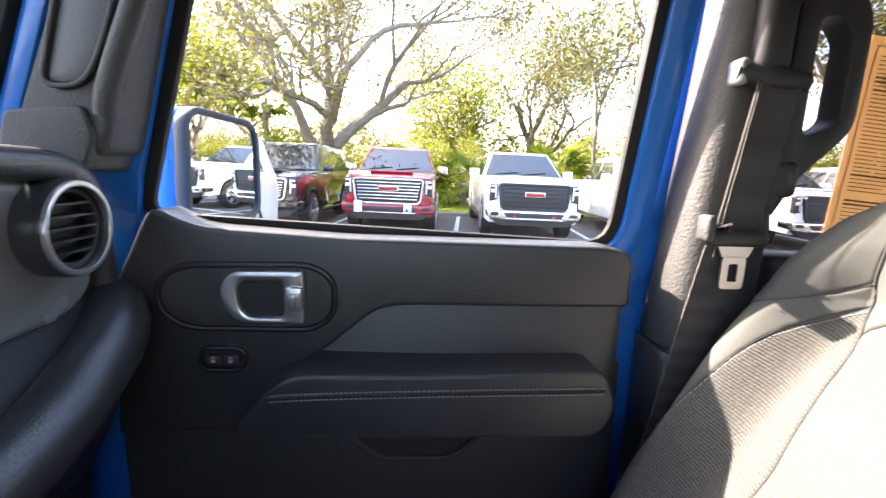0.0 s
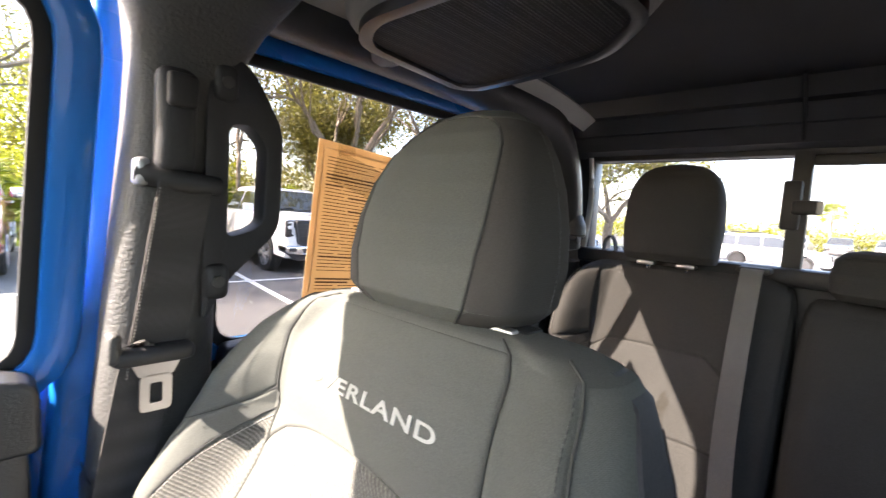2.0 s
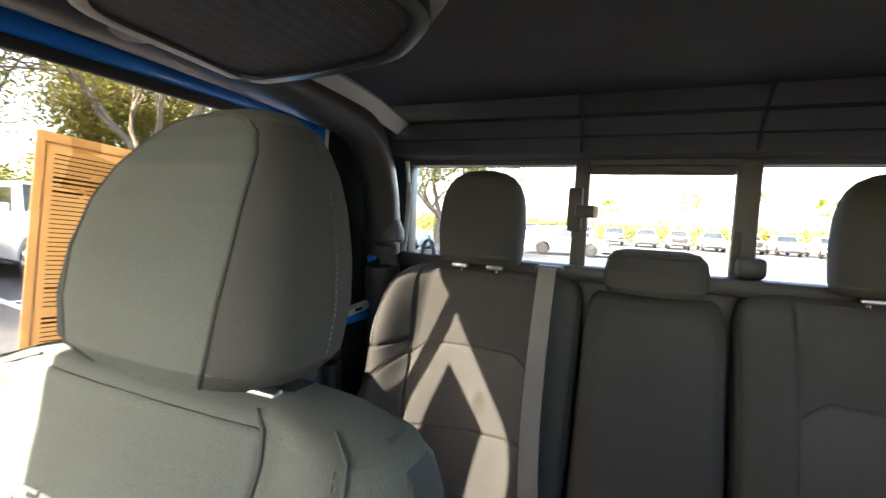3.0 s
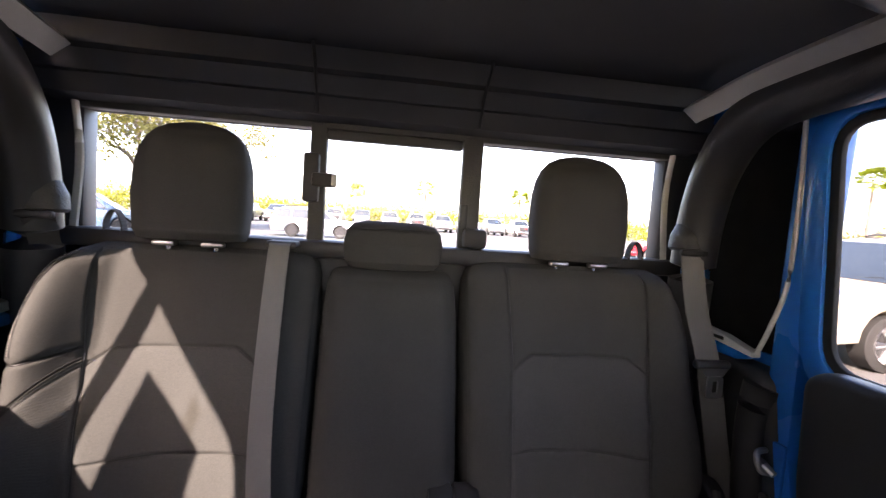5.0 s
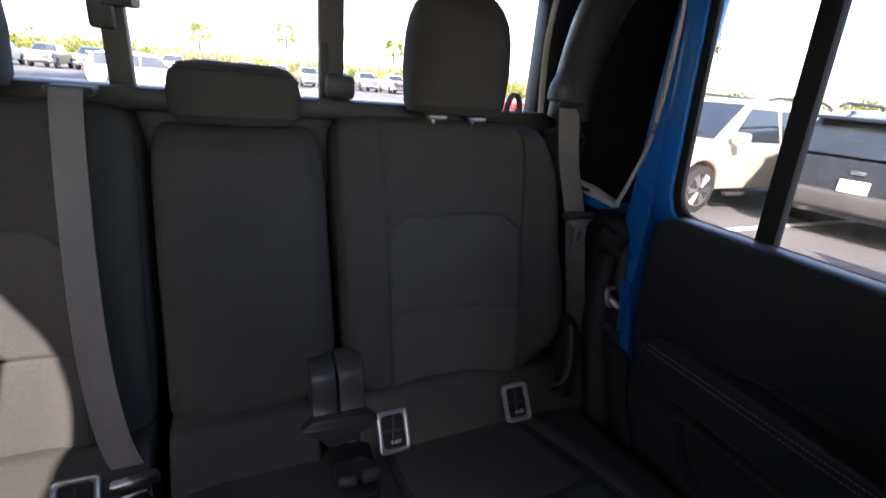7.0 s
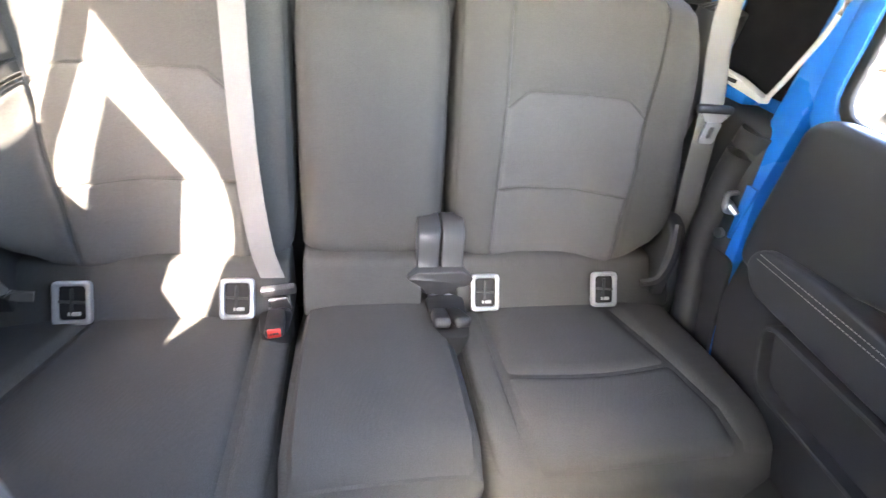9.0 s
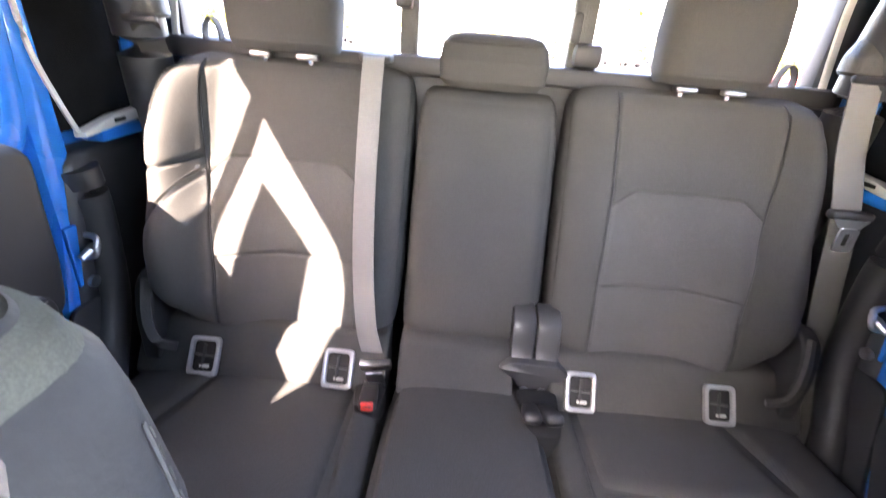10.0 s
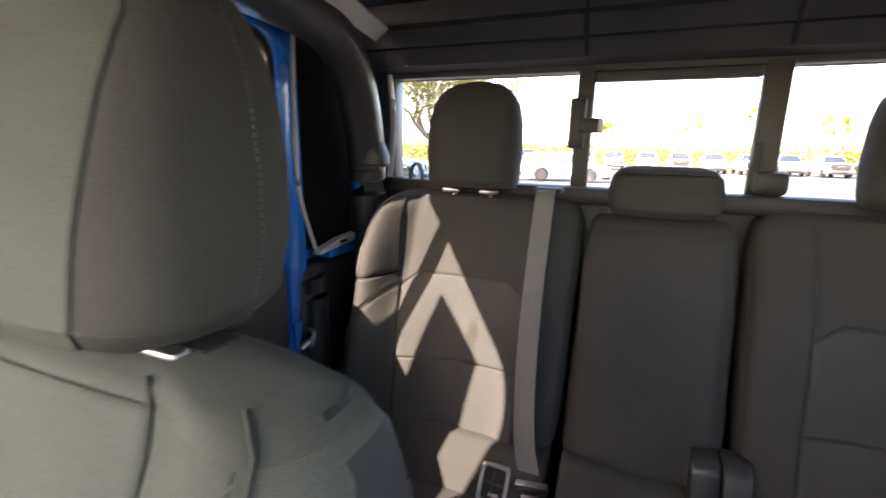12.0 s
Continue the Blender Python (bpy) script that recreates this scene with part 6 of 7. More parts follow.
def vehicle(name, label, paint, kind="pickup", grille="chrome", far=False):
    """A parked vehicle, its front towards -y of its own axes, standing at the origin of its front bumper."""
    P = PAINTS[paint]
    t = thing(name, label, "car", group="parked vehicles")
    W = {"pickup": 2.03, "suv": 2.02, "small": 1.86}[kind]
    L = {"pickup": 5.85, "suv": 5.3, "small": 4.75}[kind]
    H = {"pickup": 1.93, "suv": 1.93, "small": 1.68}[kind]
    hood = {"pickup": 1.32, "suv": 1.25, "small": 1.02}[kind]
    belt = {"pickup": 1.30, "suv": 1.24, "small": 1.03}[kind]
    gz = {"pickup": 0.30, "suv": 0.28, "small": 0.22}[kind]
    wr = {"pickup": 0.41, "suv": 0.40, "small": 0.35}[kind]
    ax = (1.0, L - 1.15)
    hl = 1.55 if kind != "small" else 1.2
    h = W / 2
    # lower body with wheel arches, as a side outline pushed across and tapered
    def arch(c):
        return [(c + (wr + 0.07) * math.cos(a), wr + (wr + 0.07) * math.sin(a)) for a in [math.pi - math.pi * k / 8 for k in range(9)]]
    bot = [(0.10, gz + 0.08)] + arch(ax[0]) + arch(ax[1]) + [(L - 0.08, gz + 0.10)]
    top = [(L, hood - 0.30), (L - 0.02, belt), (hl + 0.1, belt), (hl - 0.1, hood + 0.03), (0.55, hood), (0.12, hood - 0.10), (0.02, hood - 0.35), (0.0, 0.62)]
    b = slab([(y, z) for y, z in bot + top], "x", -h + 0.02, h - 0.02, 0.05, 3)
    for v in b.verts:
        k = max(0, v.co.z - 0.95)
        f = 1 - 0.10 * k
        if v.co.y < 0.6:
            f *= 1 - 0.10 * (1 - v.co.y / 0.6) ** 2
        v.co.x *= f
    body = part("body", b, P, t)
    # cabin
    if kind == "pickup":
        cab = [(hl - 0.12, belt - 0.02), (hl + 0.72, H - 0.04), (hl + 1.0, H), (hl + 2.1, H - 0.02), (hl + 2.45, belt - 0.02)]
    elif kind == "suv":
        cab = [(hl - 0.12, belt - 0.02), (hl + 0.68, H - 0.04), (hl + 1.0, H), (L - 0.45, H - 0.03), (L - 0.12, H - 0.12), (L - 0.04, belt - 0.02)]
    else:
        cab = [(hl - 0.12, belt - 0.02), (hl + 0.80, H - 0.06), (hl + 1.2, H), (L - 0.75, H - 0.06), (L - 0.30, H - 0.16), (L - 0.04, belt - 0.02)]
    b = slab(cab, "x", -h + 0.06, h - 0.06, 0.05, 3)
    tuck = lambda z: 1 - 0.24 * max(0, z - belt) / (H - belt)
    for v in b.verts:
        v.co.x *= tuck(v.co.z)
    roof = part("cabin", b, P, t)
    # panes
    def pane(pts, nm="window", push=0.012):
        q = bmesh.new()
        f = q.faces.new([q.verts.new(p) for p in pts])
        f.normal_update()
        bmesh.ops.solidify(q, geom=[f], thickness=0.01)
        return part(nm, q, M_CARGLASS, t, smooth=0)
    hw = h - 0.06
    def across(y, z, dy):
        return y + dy, z
    y0, z0 = cab[0]
    y1, z1 = cab[1]
    n = Vector((0, -(z1 - z0), y1 - y0)).normalized() * 0.016
    A = [Vector((-hw * 0.93, y0 + 0.1 * (y1 - y0), z0 + 0.1 * (z1 - z0))), Vector((hw * 0.93, y0 + 0.1 * (y1 - y0), z0 + 0.1 * (z1 - z0))), Vector((hw * 0.70, y0 + 0.93 * (y1 - y0), z0 + 0.93 * (z1 - z0))), Vector((-hw * 0.70, y0 + 0.93 * (y1 - y0), z0 + 0.93 * (z1 - z0)))]
    pane([p + n for p in A], "windscreen")
    ends = cab[-1][0]
    front = y0
    splits = (0.62, 1.50, 2.35) if kind == "pickup" else (0.62, 1.50, 2.50, 3.25)
    zt, zb = H - 0.14, belt + 0.03
    for sd in (1, -1):
        for i in range(len(splits) - 1):
            a0, a1 = hl + splits[i] - (0.35 if i == 0 else 0), hl + splits[i + 1] - 0.06
            t0 = hl + splits[i] + (0.14 if i == 0 else 0)
            xb, xt = sd * (hw * tuck(zb) + 0.008), sd * (hw * tuck(zt) + 0.008)
            a1 = min(a1, L - 0.35)
            pane([(xb, a0, zb), (xb, a1, zb), (xt, a1 - 0.05, zt), (xt, t0, zt)])
        if not far:
            m = part("door_mirror", box((sd * (h + 0.12), hl + 0.22, belt + 0.10), (0.24, 0.12, 0.19 if kind == "pickup" else 0.15), 0.04, 3), M_CHROME if grille == "chrome" and kind == "pickup" else P, t)
            for yy in (hl + 1.42, hl + 2.30):
                part("door_handle", box((sd * (h - 0.015), yy, belt - 0.12), (0.03, 0.16, 0.03), 0.01), P if paint != "red" else M_CHROME, t)
            part("side_step", box((sd * (h - 0.03), (ax[0] + ax[1]) / 2, gz + 0.06), (0.10, ax[1] - ax[0] - 1.2, 0.06), 0.02), M_DARK, t)
        for yy in ax:
            wh = part("wheel", tube([(sd * (h - 0.27), yy, wr), (sd * (h - 0.25), yy, wr), (sd * (h - 0.03), yy, wr), (sd * (h - 0.015), yy, wr)], [wr * 0.9, wr, wr, wr * 0.93], 24), M_TYRE, t)
            part("rim", tube([(sd * (h - 0.05), yy, wr), (sd * (h - 0.012), yy, wr)], [wr * 0.70, wr * 0.70], 20), M_DARK, wh)
            if not far:
                bm = bmesh.new()
                for k in range(6):
                    a = k * math.tau / 6
                    for da in (-0.13, 0.13):
                        p0 = Vector((sd * (h - 0.008), yy + 0.05 * math.cos(a), wr + 0.05 * math.sin(a)))
                        p1 = Vector((sd * (h - 0.010), yy + wr * 0.68 * math.cos(a + da), wr + wr * 0.68 * math.sin(a + da)))
                        tube([p0, p1], [0.030, 0.024], 6, bm=bm)
                rr = [(yy + wr * 0.70 * math.cos(a), wr + wr * 0.70 * math.sin(a)) for a in [k * math.tau / 24 for k in range(24)]]
                ring(grow(rr, -0.02), rr, "x", sd * (h - 0.03), sd * (h - 0.004), bm=bm)
                part("spokes", bm, M_STEEL, wh)
    # front
    gw = h * 0.70
    gt, gb = hood - 0.16, 0.70 if kind != "small" else 0.52
    fr = roundpoly([(-gw, gt), (-gw * 0.92, gb + 0.02), (-gw * 0.8, gb), (gw * 0.8, gb), (gw * 0.92, gb + 0.02), (gw, gt)], 0.05)
    g = part("grille", slab(fr, "y", -0.035, 0.10, 0.01), M_DARK, t)
    part("grille_frame", ring(fr, grow(fr, 0.045), "y", -0.060, 0.10, 0.012), M_CHROME if grille == "chrome" else M_DARK, g)
    nb = 6 if grille == "chrome" else 5
    for k in range(nb):
        z = gb + 0.07 + (gt - gb - 0.12) * k / (nb - 1)
        w = gw * (0.86 + 0.10 * k / nb)
        part("grille_bar", box((0, -0.045, z), (2 * w, 0.03, 0.030 if grille == "chrome" else 0.02), 0.006), M_CHROME if grille == "chrome" else M_DARK, g)
    if kind != "small":
        bd = part("badge", box((0, -0.066, (gt + gb) / 2 + 0.06), (0.42, 0.02, 0.11), 0.01), M_CHROME, g)
        part("badge_face", box((0, -0.076, (gt + gb) / 2 + 0.06), (0.38, 0.01, 0.075), 0.004), M_LAMPR, bd)
    for sd in (1, -1):
        hl_ = 0.25 if kind == "small" else 0.34
        lo = roundpoly([(sd * (gw + 0.06), gt + 0.03), (sd * (h - 0.10), gt + 0.02), (sd * (h - 0.09), gt - hl_), (sd * (gw + 0.05), gt - hl_ + 0.04)], 0.03)
        lm = part("headlight", slab(lo, "y", 0.0, 0.22, 0.015), M_GLOSS, t, "dark headlamp with bright strip")
        part("lamp_strip", slab(roundpoly([(sd * (gw + 0.075), gt + 0.01), (sd * (h - 0.115), gt), (sd * (h - 0.115), gt - 0.04), (sd * (gw + 0.115), gt - 0.03), (sd * (gw + 0.105), gt - hl_ + 0.07), (sd * (gw + 0.07), gt - hl_ + 0.06)], 0.008), "y", -0.012, 0.02, 0.004), M_LAMPW, lm)
        part("lamp_lens", box((sd * (h - 0.15), -0.004, gt - 0.12), (0.085, 0.02, 0.075), 0.012), M_LAMPW, lm)
    bz = 0.56 if kind != "small" else 0.42
    if paint == "red":
        for sx in (-0.62, 0.42):
            part("paper_tag", box((sx, -0.112, 0.60), (0.17, 0.012, 0.20 + 0.05 * (sx < 0)), 0.003), M_LINE, t, "white paper on the bumper")
    out = lambda k: [(-h + 0.04, bz + 0.10), (-h + 0.05, bz - 0.06), (-h * 0.62, bz - 0.10), (h * 0.62, bz - 0.10), (h - 0.05, bz - 0.06), (h - 0.04, bz + 0.10)]
    bp = part("bumper", slab(roundpoly(out(0), 0.04), "y", -0.10, 0.35, 0.03, 3), M_CHROME if kind == "pickup" and paint != "red" else P, t)
    part("bumper_inlet", slab(roundpoly([(-h * 0.62, bz + 0.05), (-h * 0.55, bz - 0.05), (h * 0.55, bz - 0.05), (h * 0.62, bz + 0.05)], 0.02), "y", -0.112, 0.05, 0.006), M_DARK, bp)
    for sd in (1, -1):
        part("fog_lamp", box((sd * (h - 0.20), -0.095, bz + 0.02), (0.17, 0.03, 0.08), 0.015), M_DARK, bp)
        part("tow_hook", box((sd * h * 0.40, -0.125, bz - 0.02), (0.05, 0.03, 0.05), 0.01), M_RED if kind == "pickup" and grille == "black" else M_DARK, bp)
    part("air_dam", slab(roundpoly([(-h + 0.10, bz - 0.07), (-h * 0.7, bz - 0.22), (h * 0.7, bz - 0.22), (h - 0.10, bz - 0.07)], 0.03), "y", -0.06, 0.3, 0.02), M_DARK, bp)
    part("bumper_bar", box((0, -0.115, bz - 0.075), (h * 1.15, 0.03, 0.025), 0.01), M_CHROME if not far else M_DARK, bp)
    # raised middle of the bonnet and the wipers
    if not far:
        part("hood_dome", box((0, 0.92, hood + 0.012), (W * 0.46, 0.90, 0.05), 0.022, 3), P, t)
        for sx in (-0.35, 0.30):
            part("wiper", tube([(sx - 0.30, hl - 0.02, hood + 0.06), (sx + 0.25, hl + 0.05, hood + 0.12)], 0.010, 6), M_SEAL, t)
    # rear
    if kind == "pickup":
        part("bed_floor", box((0, L - 0.95, belt - 0.004), (W - 0.24, 1.55, 0.012)), M_DARK, t)
    else:
        zz = H - 0.2
        hr_ = hw * tuck(zz)
        yb = cab[-1][0]
        pane([(-hw * 0.86, yb + 0.012, belt + 0.05), (hw * 0.86, yb + 0.012, belt + 0.05), (hr_ * 0.86, cab[-2][0] + 0.016, cab[-2][1] - 0.05), (-hr_ * 0.86, cab[-2][0] + 0.016, cab[-2][1] - 0.05)], "rear_window")
        part("roof_spoiler", box((0, cab[-2][0] + 0.04, cab[-2][1] + 0.0), (2 * hr_ * 0.95, 0.22, 0.05), 0.02, 3), P, t)
        part("plate", box((0, L + 0.012, belt - 0.30), (0.31, 0.02, 0.155), 0.004), M_LINE, t, "white number plate with bars")
        part("rear_bumper", box((0, L - 0.10, 0.52), (W - 0.12, 0.30, 0.26), 0.06, 3), M_TRIM2 if kind == "small" else P, t)
        part("badge", box((0, L + 0.006, belt - 0.13), (0.16, 0.014, 0.05), 0.006), M_CHROME, t)
        for sd in (1, -1):
            part("roof_rack", tube([(sd * hr_ * 0.9, hl + 1.2, H + 0.01), (sd * hr_ * 0.9, hl + 1.4, H + 0.05), (sd * hr_ * 0.9, L - 0.9, H + 0.04), (sd * hr_ * 0.9, L - 0.7, H - 0.01)], 0.02, 8), M_DARK, t)
    for sd in (1, -1):
        part("tail_light", box((sd * (h - 0.16), L - 0.03, belt - 0.13), (0.24 if kind == "small" else 0.14, 0.08, 0.10 if kind == "small" else 0.36), 0.03, 3), M_LAMPR, t, "red tail lamp")
    return t


def park(ob, x, y, turn):
    ob.matrix_world = pose(x, y, 0, 0, 0, turn)
    return ob


# the row beyond the passenger side: fronts towards the cab
park(vehicle("pickup_truck", "red pickup truck with bright chrome grille", "red", "pickup"), 9.70, 0.40, -94)
wt = park(vehicle("pickup_truck", "white pickup truck with black grille", "white", "pickup", "black"), 9.25, -2.62, -94)
for y in (-5.75, -8.85, -11.9):
    copy_thing(wt, pose(9.15 + 0.05 * y, y, 0, 0, 0, -94))
park(vehicle("suv", "black full size sport utility vehicle", "black", "suv"), 9.5, 3.15, -94)
ws_ = park(vehicle("suv", "white full size sport utility vehicle", "white", "suv", "black"), 3.1, 3.62, -94)
# the row beyond the driver side
park(vehicle("suv", "champagne sport utility vehicle parked nose in", "beige", "small"), -5.15, -5.95, 90)
park(vehicle("suv", "dark grey sport utility vehicle seen from behind", "grey", "small"), -11.6, -4.22, -82)
# behind the cab: near cars and the far row
park(vehicle("suv", "white sport utility vehicle parked side on", "white", "small", far=True), 1.4, -27.5, -82)
park(vehicle("car", "pale blue car behind the cab", "blue", "small", far=True), 9.4, -20.8, -70)
park(vehicle("car", "red car beyond the rear window", "red", "small", far=True), -13.0, -22.5, 60)
fw = park(vehicle("pickup_truck", "white pickup truck in the far row", "white", "pickup", "black", far=True), -4.0, -50.0, 180)
fs = park(vehicle("pickup_truck", "silver pickup truck in the far row", "silver", "pickup", "chrome", far=True), -7.0, -50.0, 180)
fb = park(vehicle("pickup_truck", "dark pickup truck in the far row", "black", "pickup", "chrome", far=True), 2.2, -51.0, 180)
for k, src in enumerate((fs, fw, fw, fb, fs, fw, fs, fw, fb, fw, fs, fw)):
    x = (-1.0, 5.2, 8.3, 11.5, 14.6, -10.1, -13.2, -16.4, -19.5, -22.6, -25.8, 18.0)[k]
    copy_thing(src, pose(x, -50.5 + 0.3 * (k % 3), 0, 0, 0, 180))


# ---- planting ----
def quads(name, cen, ux, uy, material, parent, label="", kind=""):
    """Many small leaves as one mesh: centres and two half axes."""
    cen, ux, uy = np.asarray(cen), np.asarray(ux), np.asarray(uy)
    n = len(cen)
    v = np.empty((n * 4, 3))
    v[0::4], v[1::4], v[2::4], v[3::4] = cen - ux, cen - uy * 0.7, cen + ux, cen + uy * 0.7
    me = bpy.data.meshes.new(name)
    me.from_pydata(v.tolist(), [], np.arange(n * 4).reshape(n, 4).tolist())
    me.materials.append(material)
    ob = new(name, me)
    ob.parent = parent
    if label:
        ob["label"] = label
    if kind:
        ob["kind"] = kind
    return ob


def leaf_axes(rs, n, size):
    a = rs.normal(size=(n, 3))
    a /= np.linalg.norm(a, axis=1)[:, None]
    b = np.cross(a, rs.normal(size=(n, 3)))
    b /= np.linalg.norm(b, axis=1)[:, None]
    s = size * rs.uniform(0.6, 1.3, (n, 1))
    return a * s, b * s * 0.6


def tree(at, height, spread, seed, leaves, size, label, material=M_LEAF, trunk=0.30, fork=0.25, lean=(0, 0), levels=4, cluster=0.45, taper=0.42, turn=0):
    """A broad tree: tapered trunk, forking limbs, leaves round the twigs."""
    rs = np.random.RandomState(seed)
    t = thing("tree", label, "tree", group="trees", at=at)
    bm = bmesh.new()
    tips = []

    share = (fork, 0.42, 0.30, 0.20, 0.13, 0.09)

    def grow_limb(p, d, r, lev):
        n = 6
        pts, rad = [p], [r]
        q = p
        length = height * share[lev] * rs.uniform(0.75, 1.2)
        for k in range(n):
            d = (d + Vector(rs.normal(size=3) * (0.04 if lev == 0 else 0.17)) + Vector((0, 0, 0.03 if lev > 0 else 0.0))).normalized()
            q = q + d * (length / n)
            pts.append(q)
            rad.append(r * (1 - (0.15 if lev == 0 else taper) * (k + 1) / n))
        tube(pts, rad, 8 if lev < 2 else 5, bm=bm)
        if lev >= levels:
            tips.extend(pts[1:])
            return
        if lev >= levels - 1:
            tips.extend(pts[3:])
        kids = rs.randint(4, 6) if lev == 0 else rs.randint(3, 5)
        for k in range(kids):
            f = n if lev == 0 or k == 0 else rs.randint(2, n + 1)
            az = rs.uniform(0, math.tau) if lev else k * math.tau / kids + rs.uniform(-0.4, 0.4)
            side = Vector((math.cos(az), math.sin(az), 0)) * spread
            dd = (d * 0.8 + side * rs.uniform(*((0.4, 1.0) if lev else (0.3, 0.75))) + Vector((0, 0, rs.uniform(-0.1, 0.3)))).normalized()
            grow_limb(pts[f], dd, rad[f] * rs.uniform(0.55, 0.78), lev + 1)

    grow_limb(Vector((0, 0, -0.1)), Vector((lean[0], lean[1], 1)).normalized(), trunk, 0)
    part("trunk", bm, M_BARK, t)
    tp = np.array([list(v) for v in tips])
    idx = rs.randint(0, len(tp), leaves)
    cen = tp[idx] + rs.normal(size=(leaves, 3)) * cluster
    ux, uy = leaf_axes(rs, leaves, size)
    quads("crown", cen, ux, uy, material, t)
    t.matrix_world = pose(at[0], at[1], at[2], 0, 0, turn)
    return t


def palm(at, height, fronds, length, seed, label):
    """A fan palm: a rough trunk and fans of split blades on stalks."""
    rs = np.random.RandomState(seed)
    t = thing("palm", label, "palm", group="palms", at=at)
    part("trunk", tube([(0, 0, -0.1), (rs.normal() * 0.1, 0, height * 0.5), (rs.normal() * 0.15, 0, height)], [0.16, 0.13, 0.12], 8), M_BARK, t)
    V, F = [], []
    for k in range(fronds):
        az, el = rs.uniform(0, math.tau), rs.uniform(-0.5, 1.3)
        d = Vector((math.cos(az) * math.cos(el), math.sin(az) * math.cos(el), math.sin(el)))
        base = Vector((0, 0, height))
        hub = base + d * length * rs.uniform(0.5, 0.7)
        side = d.cross(Vector((0, 0, 1))).normalized()
        up = side.cross(d)
        i = len(V)
        w = side * 0.02
        V += [base - w, base + w, hub]
        F.append((i, i + 1, i + 2))
        nb = 15
        for j in range(nb):
            a = (j / (nb - 1) - 0.5) * 3.6
            dir_ = d * math.cos(a) + side * math.sin(a) - up * 0.25
            tip = hub + dir_ * length * rs.uniform(0.40, 0.55) + Vector((0, 0, -0.15 * length * rs.uniform(0, 1)))
            wv = dir_.cross(up).normalized() * 0.035 * length
            i = len(V)
            mid = hub.lerp(tip, 0.45)
            V += [hub, mid + wv, tip, mid - wv]
            F.append((i, i + 1, i + 2, i + 3))
    me = bpy.data.meshes.new("crown")
    me.from_pydata([tuple(v) for v in V], [], F)
    me.materials.append(M_PALM)
    o = new("crown", me)
    o.parent = t
    return t


def thicket(name, label, x0, x1, y0, y1, h0, h1, n, size, seed, material):
    """A bank of undergrowth with an uneven top, one mass of leaves."""
    rs = np.random.RandomState(seed)
    xs, ys = rs.uniform(x0, x1, n), rs.uniform(y0, y1, n)
    top = h0 + (h1 - h0) * (0.5 + 0.28 * np.sin(ys * 0.9 + seed) + 0.22 * np.sin(ys * 2.3 + xs * 0.7 + 2 * seed) + 0.12 * np.sin(ys * 5.1 + xs))
    zs = top * rs.uniform(0, 1, n) ** 0.7
    ux, uy = leaf_axes(rs, n, size)
    o = quads(name, np.stack([xs, ys, zs], 1), ux, uy, material, None)
    return tagged(o, label, "bushes", kind="stuff")


# lawn strip behind the row of trucks
gr = part("lawn", slab(roundpoly([(14.4, -40), (60, -40), (60, 45), (14.4, 45)], 0.5), "z", 0.004, 0.03), M_SOIL)
tagged(gr, "sunlit green lawn strip", "lawn", kind="structure")
rs_ = np.random.RandomState(9)
n_ = 26000
cx_ = np.stack([rs_.uniform(14.4, 19, n_), rs_.uniform(-14, 10, n_), np.full(n_, 0.06)], 1)
gx_ = np.stack([rs_.normal(size=n_) * 0.02, rs_.normal(size=n_) * 0.02, np.full(n_, 0.05)], 1)
gy_ = np.stack([rs_.normal(size=n_) * 0.02, rs_.normal(size=n_) * 0.02, np.zeros(n_)], 1)
tagged(quads("grass", cx_, gx_, gy_, M_GRASS, None), "short green grass blades", "grass", kind="stuff")
part("kerb", box((14.3, 0, 0.06), (0.16, 80, 0.12), 0.02), M_CONC)
tagged(bpy.data.objects["kerb"], "pale concrete kerb along the lawn", "kerb", kind="structure")

tree((18.0, 3.3, 0), 11.5, 0.95, 11, 26000, 0.080, "broad bare limbed oak with sparse leaves", trunk=0.42, fork=0.19, levels=5, cluster=0.40, taper=0.38, turn=200)
tree((27.0, -7.5, 0), 9.5, 0.95, 19, 9000, 0.10, "tall sparse oak behind the trucks", trunk=0.30, fork=0.24, levels=4, cluster=0.55, taper=0.38)
tree((19.0, -7.9, 0), 10.0, 0.28, 5, 900, 0.10, "thin young tree with few leaves", trunk=0.10, fork=0.42, levels=2, cluster=0.3)
tree((16.8, -11.5, 0), 9.5, 0.75, 23, 14000, 0.10, "leafy oak beside the car park", trunk=0.24, fork=0.24, levels=4, cluster=0.5)
tree((16.0, -17.5, 0), 9.5, 0.8, 37, 16000, 0.10, "leafy oak beside the car park", trunk=0.26, fork=0.24, levels=4, cluster=0.5)
tree((17.5, -24.5, 0), 9.5, 0.8, 41, 20000, 0.11, "leafy oak beside the car park", trunk=0.26, fork=0.24, levels=4, cluster=0.5)
tree((13.2, -30.0, 0), 10.5, 1.15, 43, 15000, 0.12, "sparse oak behind the cab", trunk=0.34, fork=0.22, levels=4, cluster=0.5)
tree((16.0, 15.0, 0), 10.0, 0.9, 47, 12000, 0.11, "oak ahead of the cab", trunk=0.32, fork=0.22, levels=4, cluster=0.5)
tree((26.0, 10.0, 0), 8.0, 0.9, 53, 13000, 0.12, "leafy tree at the edge of the woods", M_LEAFY, trunk=0.22, levels=3, cluster=1.0)
tree((28.0, -3.0, 0), 7.5, 1.0, 59, 9000, 0.13, "leafy tree at the edge of the woods", M_LEAFY, trunk=0.22, levels=3, cluster=1.1)
tree((25.0, -15.0, 0), 8.5, 0.8, 61, 24000, 0.12, "leafy tree at the edge of the woods", M_LEAF, trunk=0.22, levels=3, cluster=0.7)
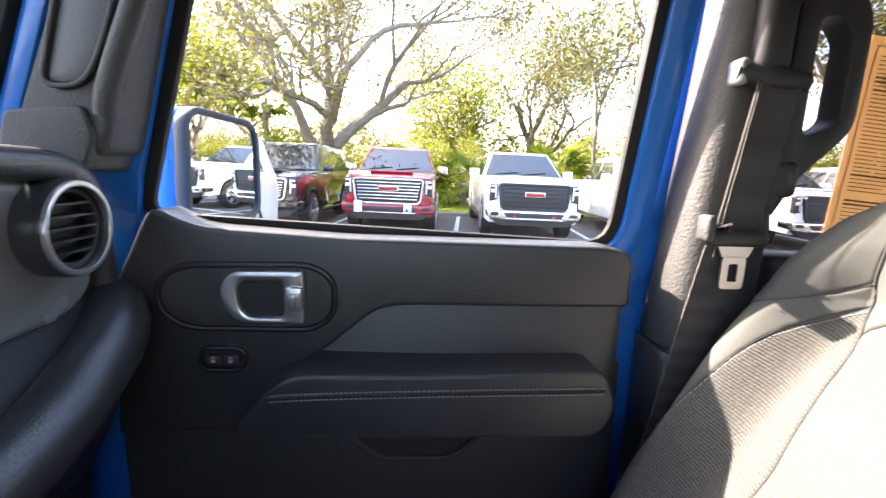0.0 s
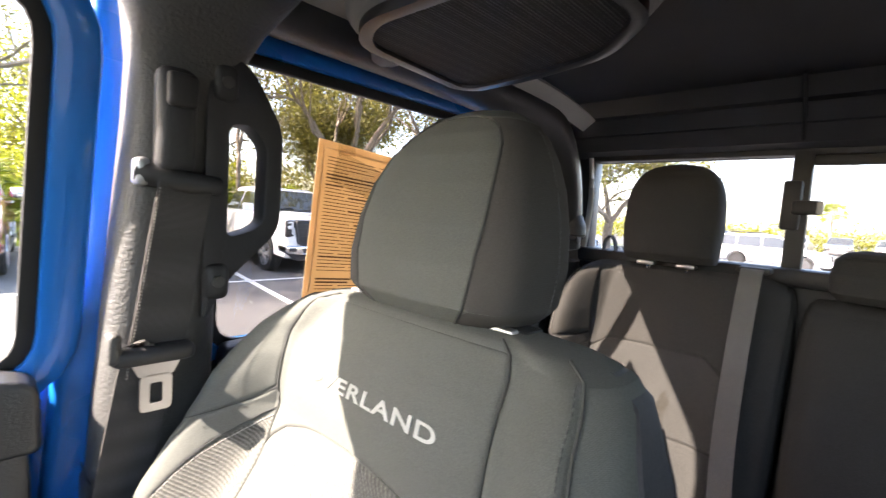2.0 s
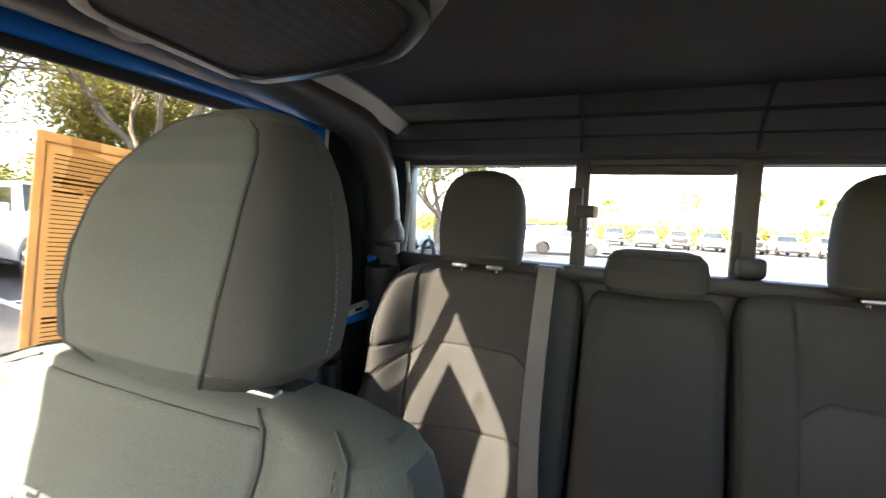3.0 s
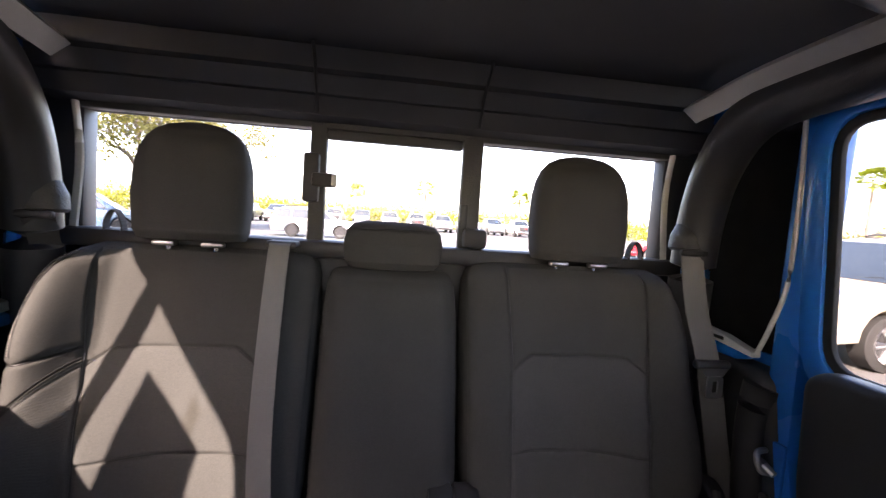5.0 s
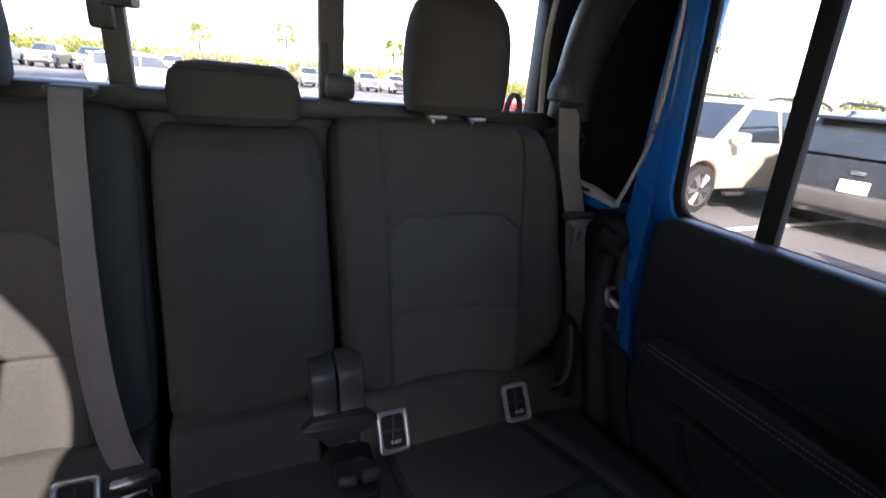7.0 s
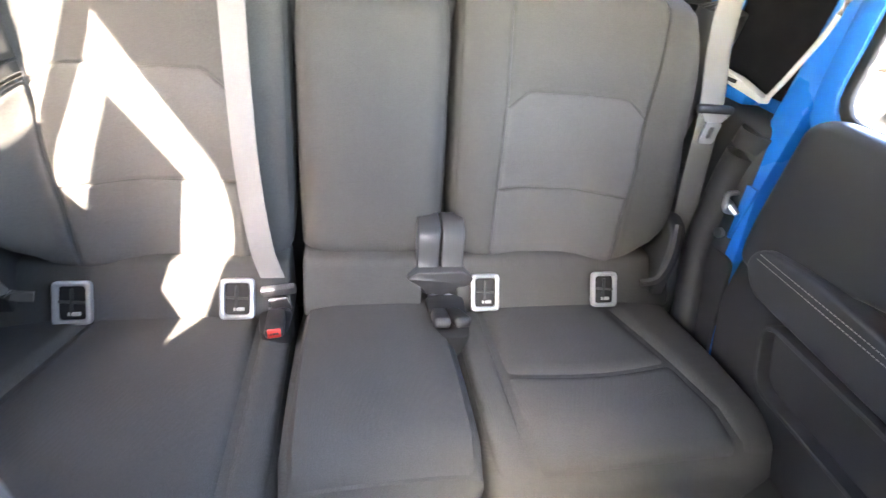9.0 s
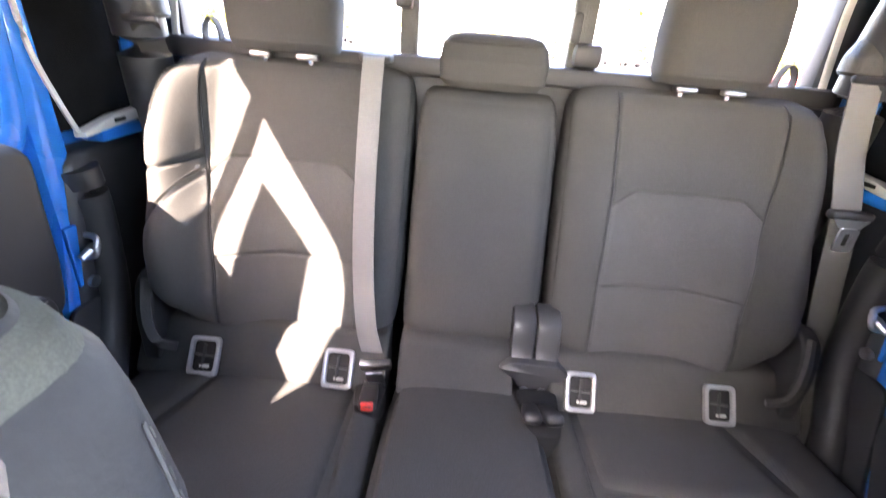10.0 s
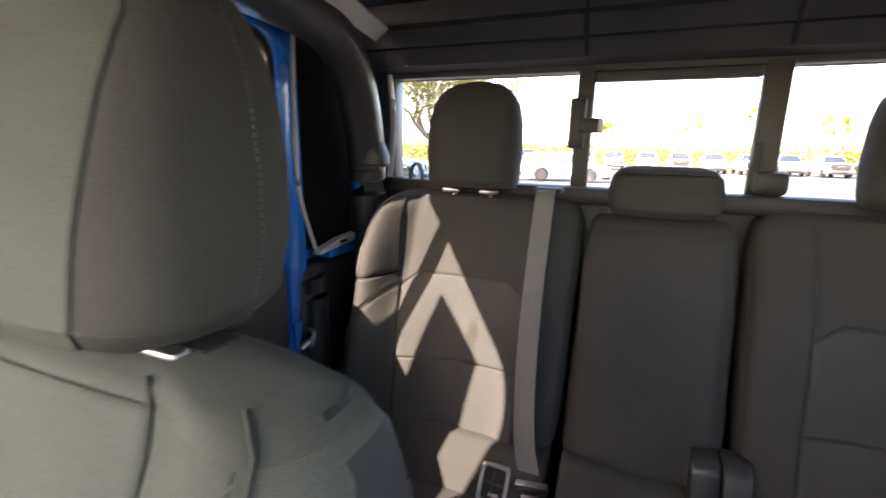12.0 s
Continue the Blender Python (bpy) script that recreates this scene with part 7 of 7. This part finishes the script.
for k, (x, y, h, n, l) in enumerate(((18.6, 0.1, 1.2, 34, 1.5), (18.2, -2.2, 0.9, 34, 1.5), (18.0, -5.8, 1.2, 38, 1.7), (19.5, -1.0, 0.6, 30, 1.4), (21.0, 6.3, 4.0, 30, 1.5), (22.5, 9.6, 4.6, 30, 1.6), (20.0, 5.6, 1.2, 34, 1.5), (17.6, -8.8, 0.9, 34, 1.5))):
    palm((x, y, 0), h, n, l, 70 + k, "fan palm with bright green fronds")
thicket("undergrowth", "sunlit yellow green bushes behind the trucks", 20.0, 24.0, -30, 30, 1.2, 3.4, 80000, 0.085, 3, M_LEAFY)
thicket("undergrowth", "dense green woods edge behind the car park", 27.0, 34.0, -45, 40, 2.5, 5.2, 70000, 0.135, 4, M_LEAF)
thicket("hedge", "distant green tree line beyond the far row", -60, 60, -72, -66, 1.5, 3.6, 26000, 0.22, 6, M_LEAFY)
thicket("hedge", "distant green tree line beyond the driver side", -62, -56, -60, 40, 1.5, 4.0, 18000, 0.24, 7, M_LEAF)
for k, (x, y, h) in enumerate(((-6.0, -64, 5.5), (-13, -66, 6.5), (-19.5, -63, 5.0), (3.5, -66, 4.5), (-27, -62, 5.5), (-44, -36, 7.5), (-40, -52, 6.0))):
    palm((x, y, 0), h, 30, 1.7, 90 + k, "tall thin palm in the distance")
for k, (x, y) in enumerate(((6.0, -60), (-10.5, -60), (-36, -38), (24, -34))):
    lp = thing("street_lamp", "tall grey car park lamp post", "street lamp", group="lamp posts", at=(x, y, 0))
    part("pole", tube([(0, 0, 0), (0, 0, 8.5)], [0.09, 0.06], 8), M_STEEL, lp)
    part("lamp_head", box((0.25, 0, 8.5), (0.7, 0.3, 0.1), 0.03), M_DARK, lp)

# sign tower and a sandwich board on the driver side
sg = thing("sign_tower", "dark sign tower with red and white panels", "sign", at=(-60, -24, 0))
part("post", box((0, 0, 1.8), (0.3, 0.3, 3.6), 0.02), M_DARK, sg)
part("panel", box((0, 0, 4.6), (0.3, 3.4, 3.2), 0.05), M_DARK, sg)
part("panel_bar", box((0.17, 0, 5.5), (0.04, 2.6, 0.55), 0.01), M_LINE, sg, "white bar")
part("panel_bar", box((0.17, 0, 4.6), (0.04, 2.6, 0.55), 0.01), M_LAMPR, sg, "red bar")
part("panel_bar", box((0.17, 0, 3.6), (0.04, 2.4, 0.35), 0.01), M_LINE, sg, "white bar")
wd = mat("brown_board_wood", (0.20, 0.11, 0.055), 0.6, vary=0.25, scale=6, grain=60, bump=0.2)
sb = thing("sandwich_board", "brown wooden sandwich board on the asphalt", "sign", at=(-5.55, -2.03, 0))
for s in (1, -1):
    m = pose(0.22 * s, 0, 0, 0, -14 * s, 0)
    for nm, c, d, mt in (("frame", (0, -0.32, 0.45), (0.03, 0.05, 0.9), wd), ("frame", (0, 0.32, 0.45), (0.03, 0.05, 0.9), wd), ("frame", (0, 0, 0.88), (0.03, 0.69, 0.05), wd), ("frame", (0, 0, 0.12), (0.03, 0.69, 0.05), wd), ("panel", (0, 0, 0.5), (0.012, 0.59, 0.71), M_DARK)):
        b = box(c, d, 0.006)
        bmesh.ops.transform(b, matrix=m, verts=b.verts)
        part(nm, b, mt, sb)
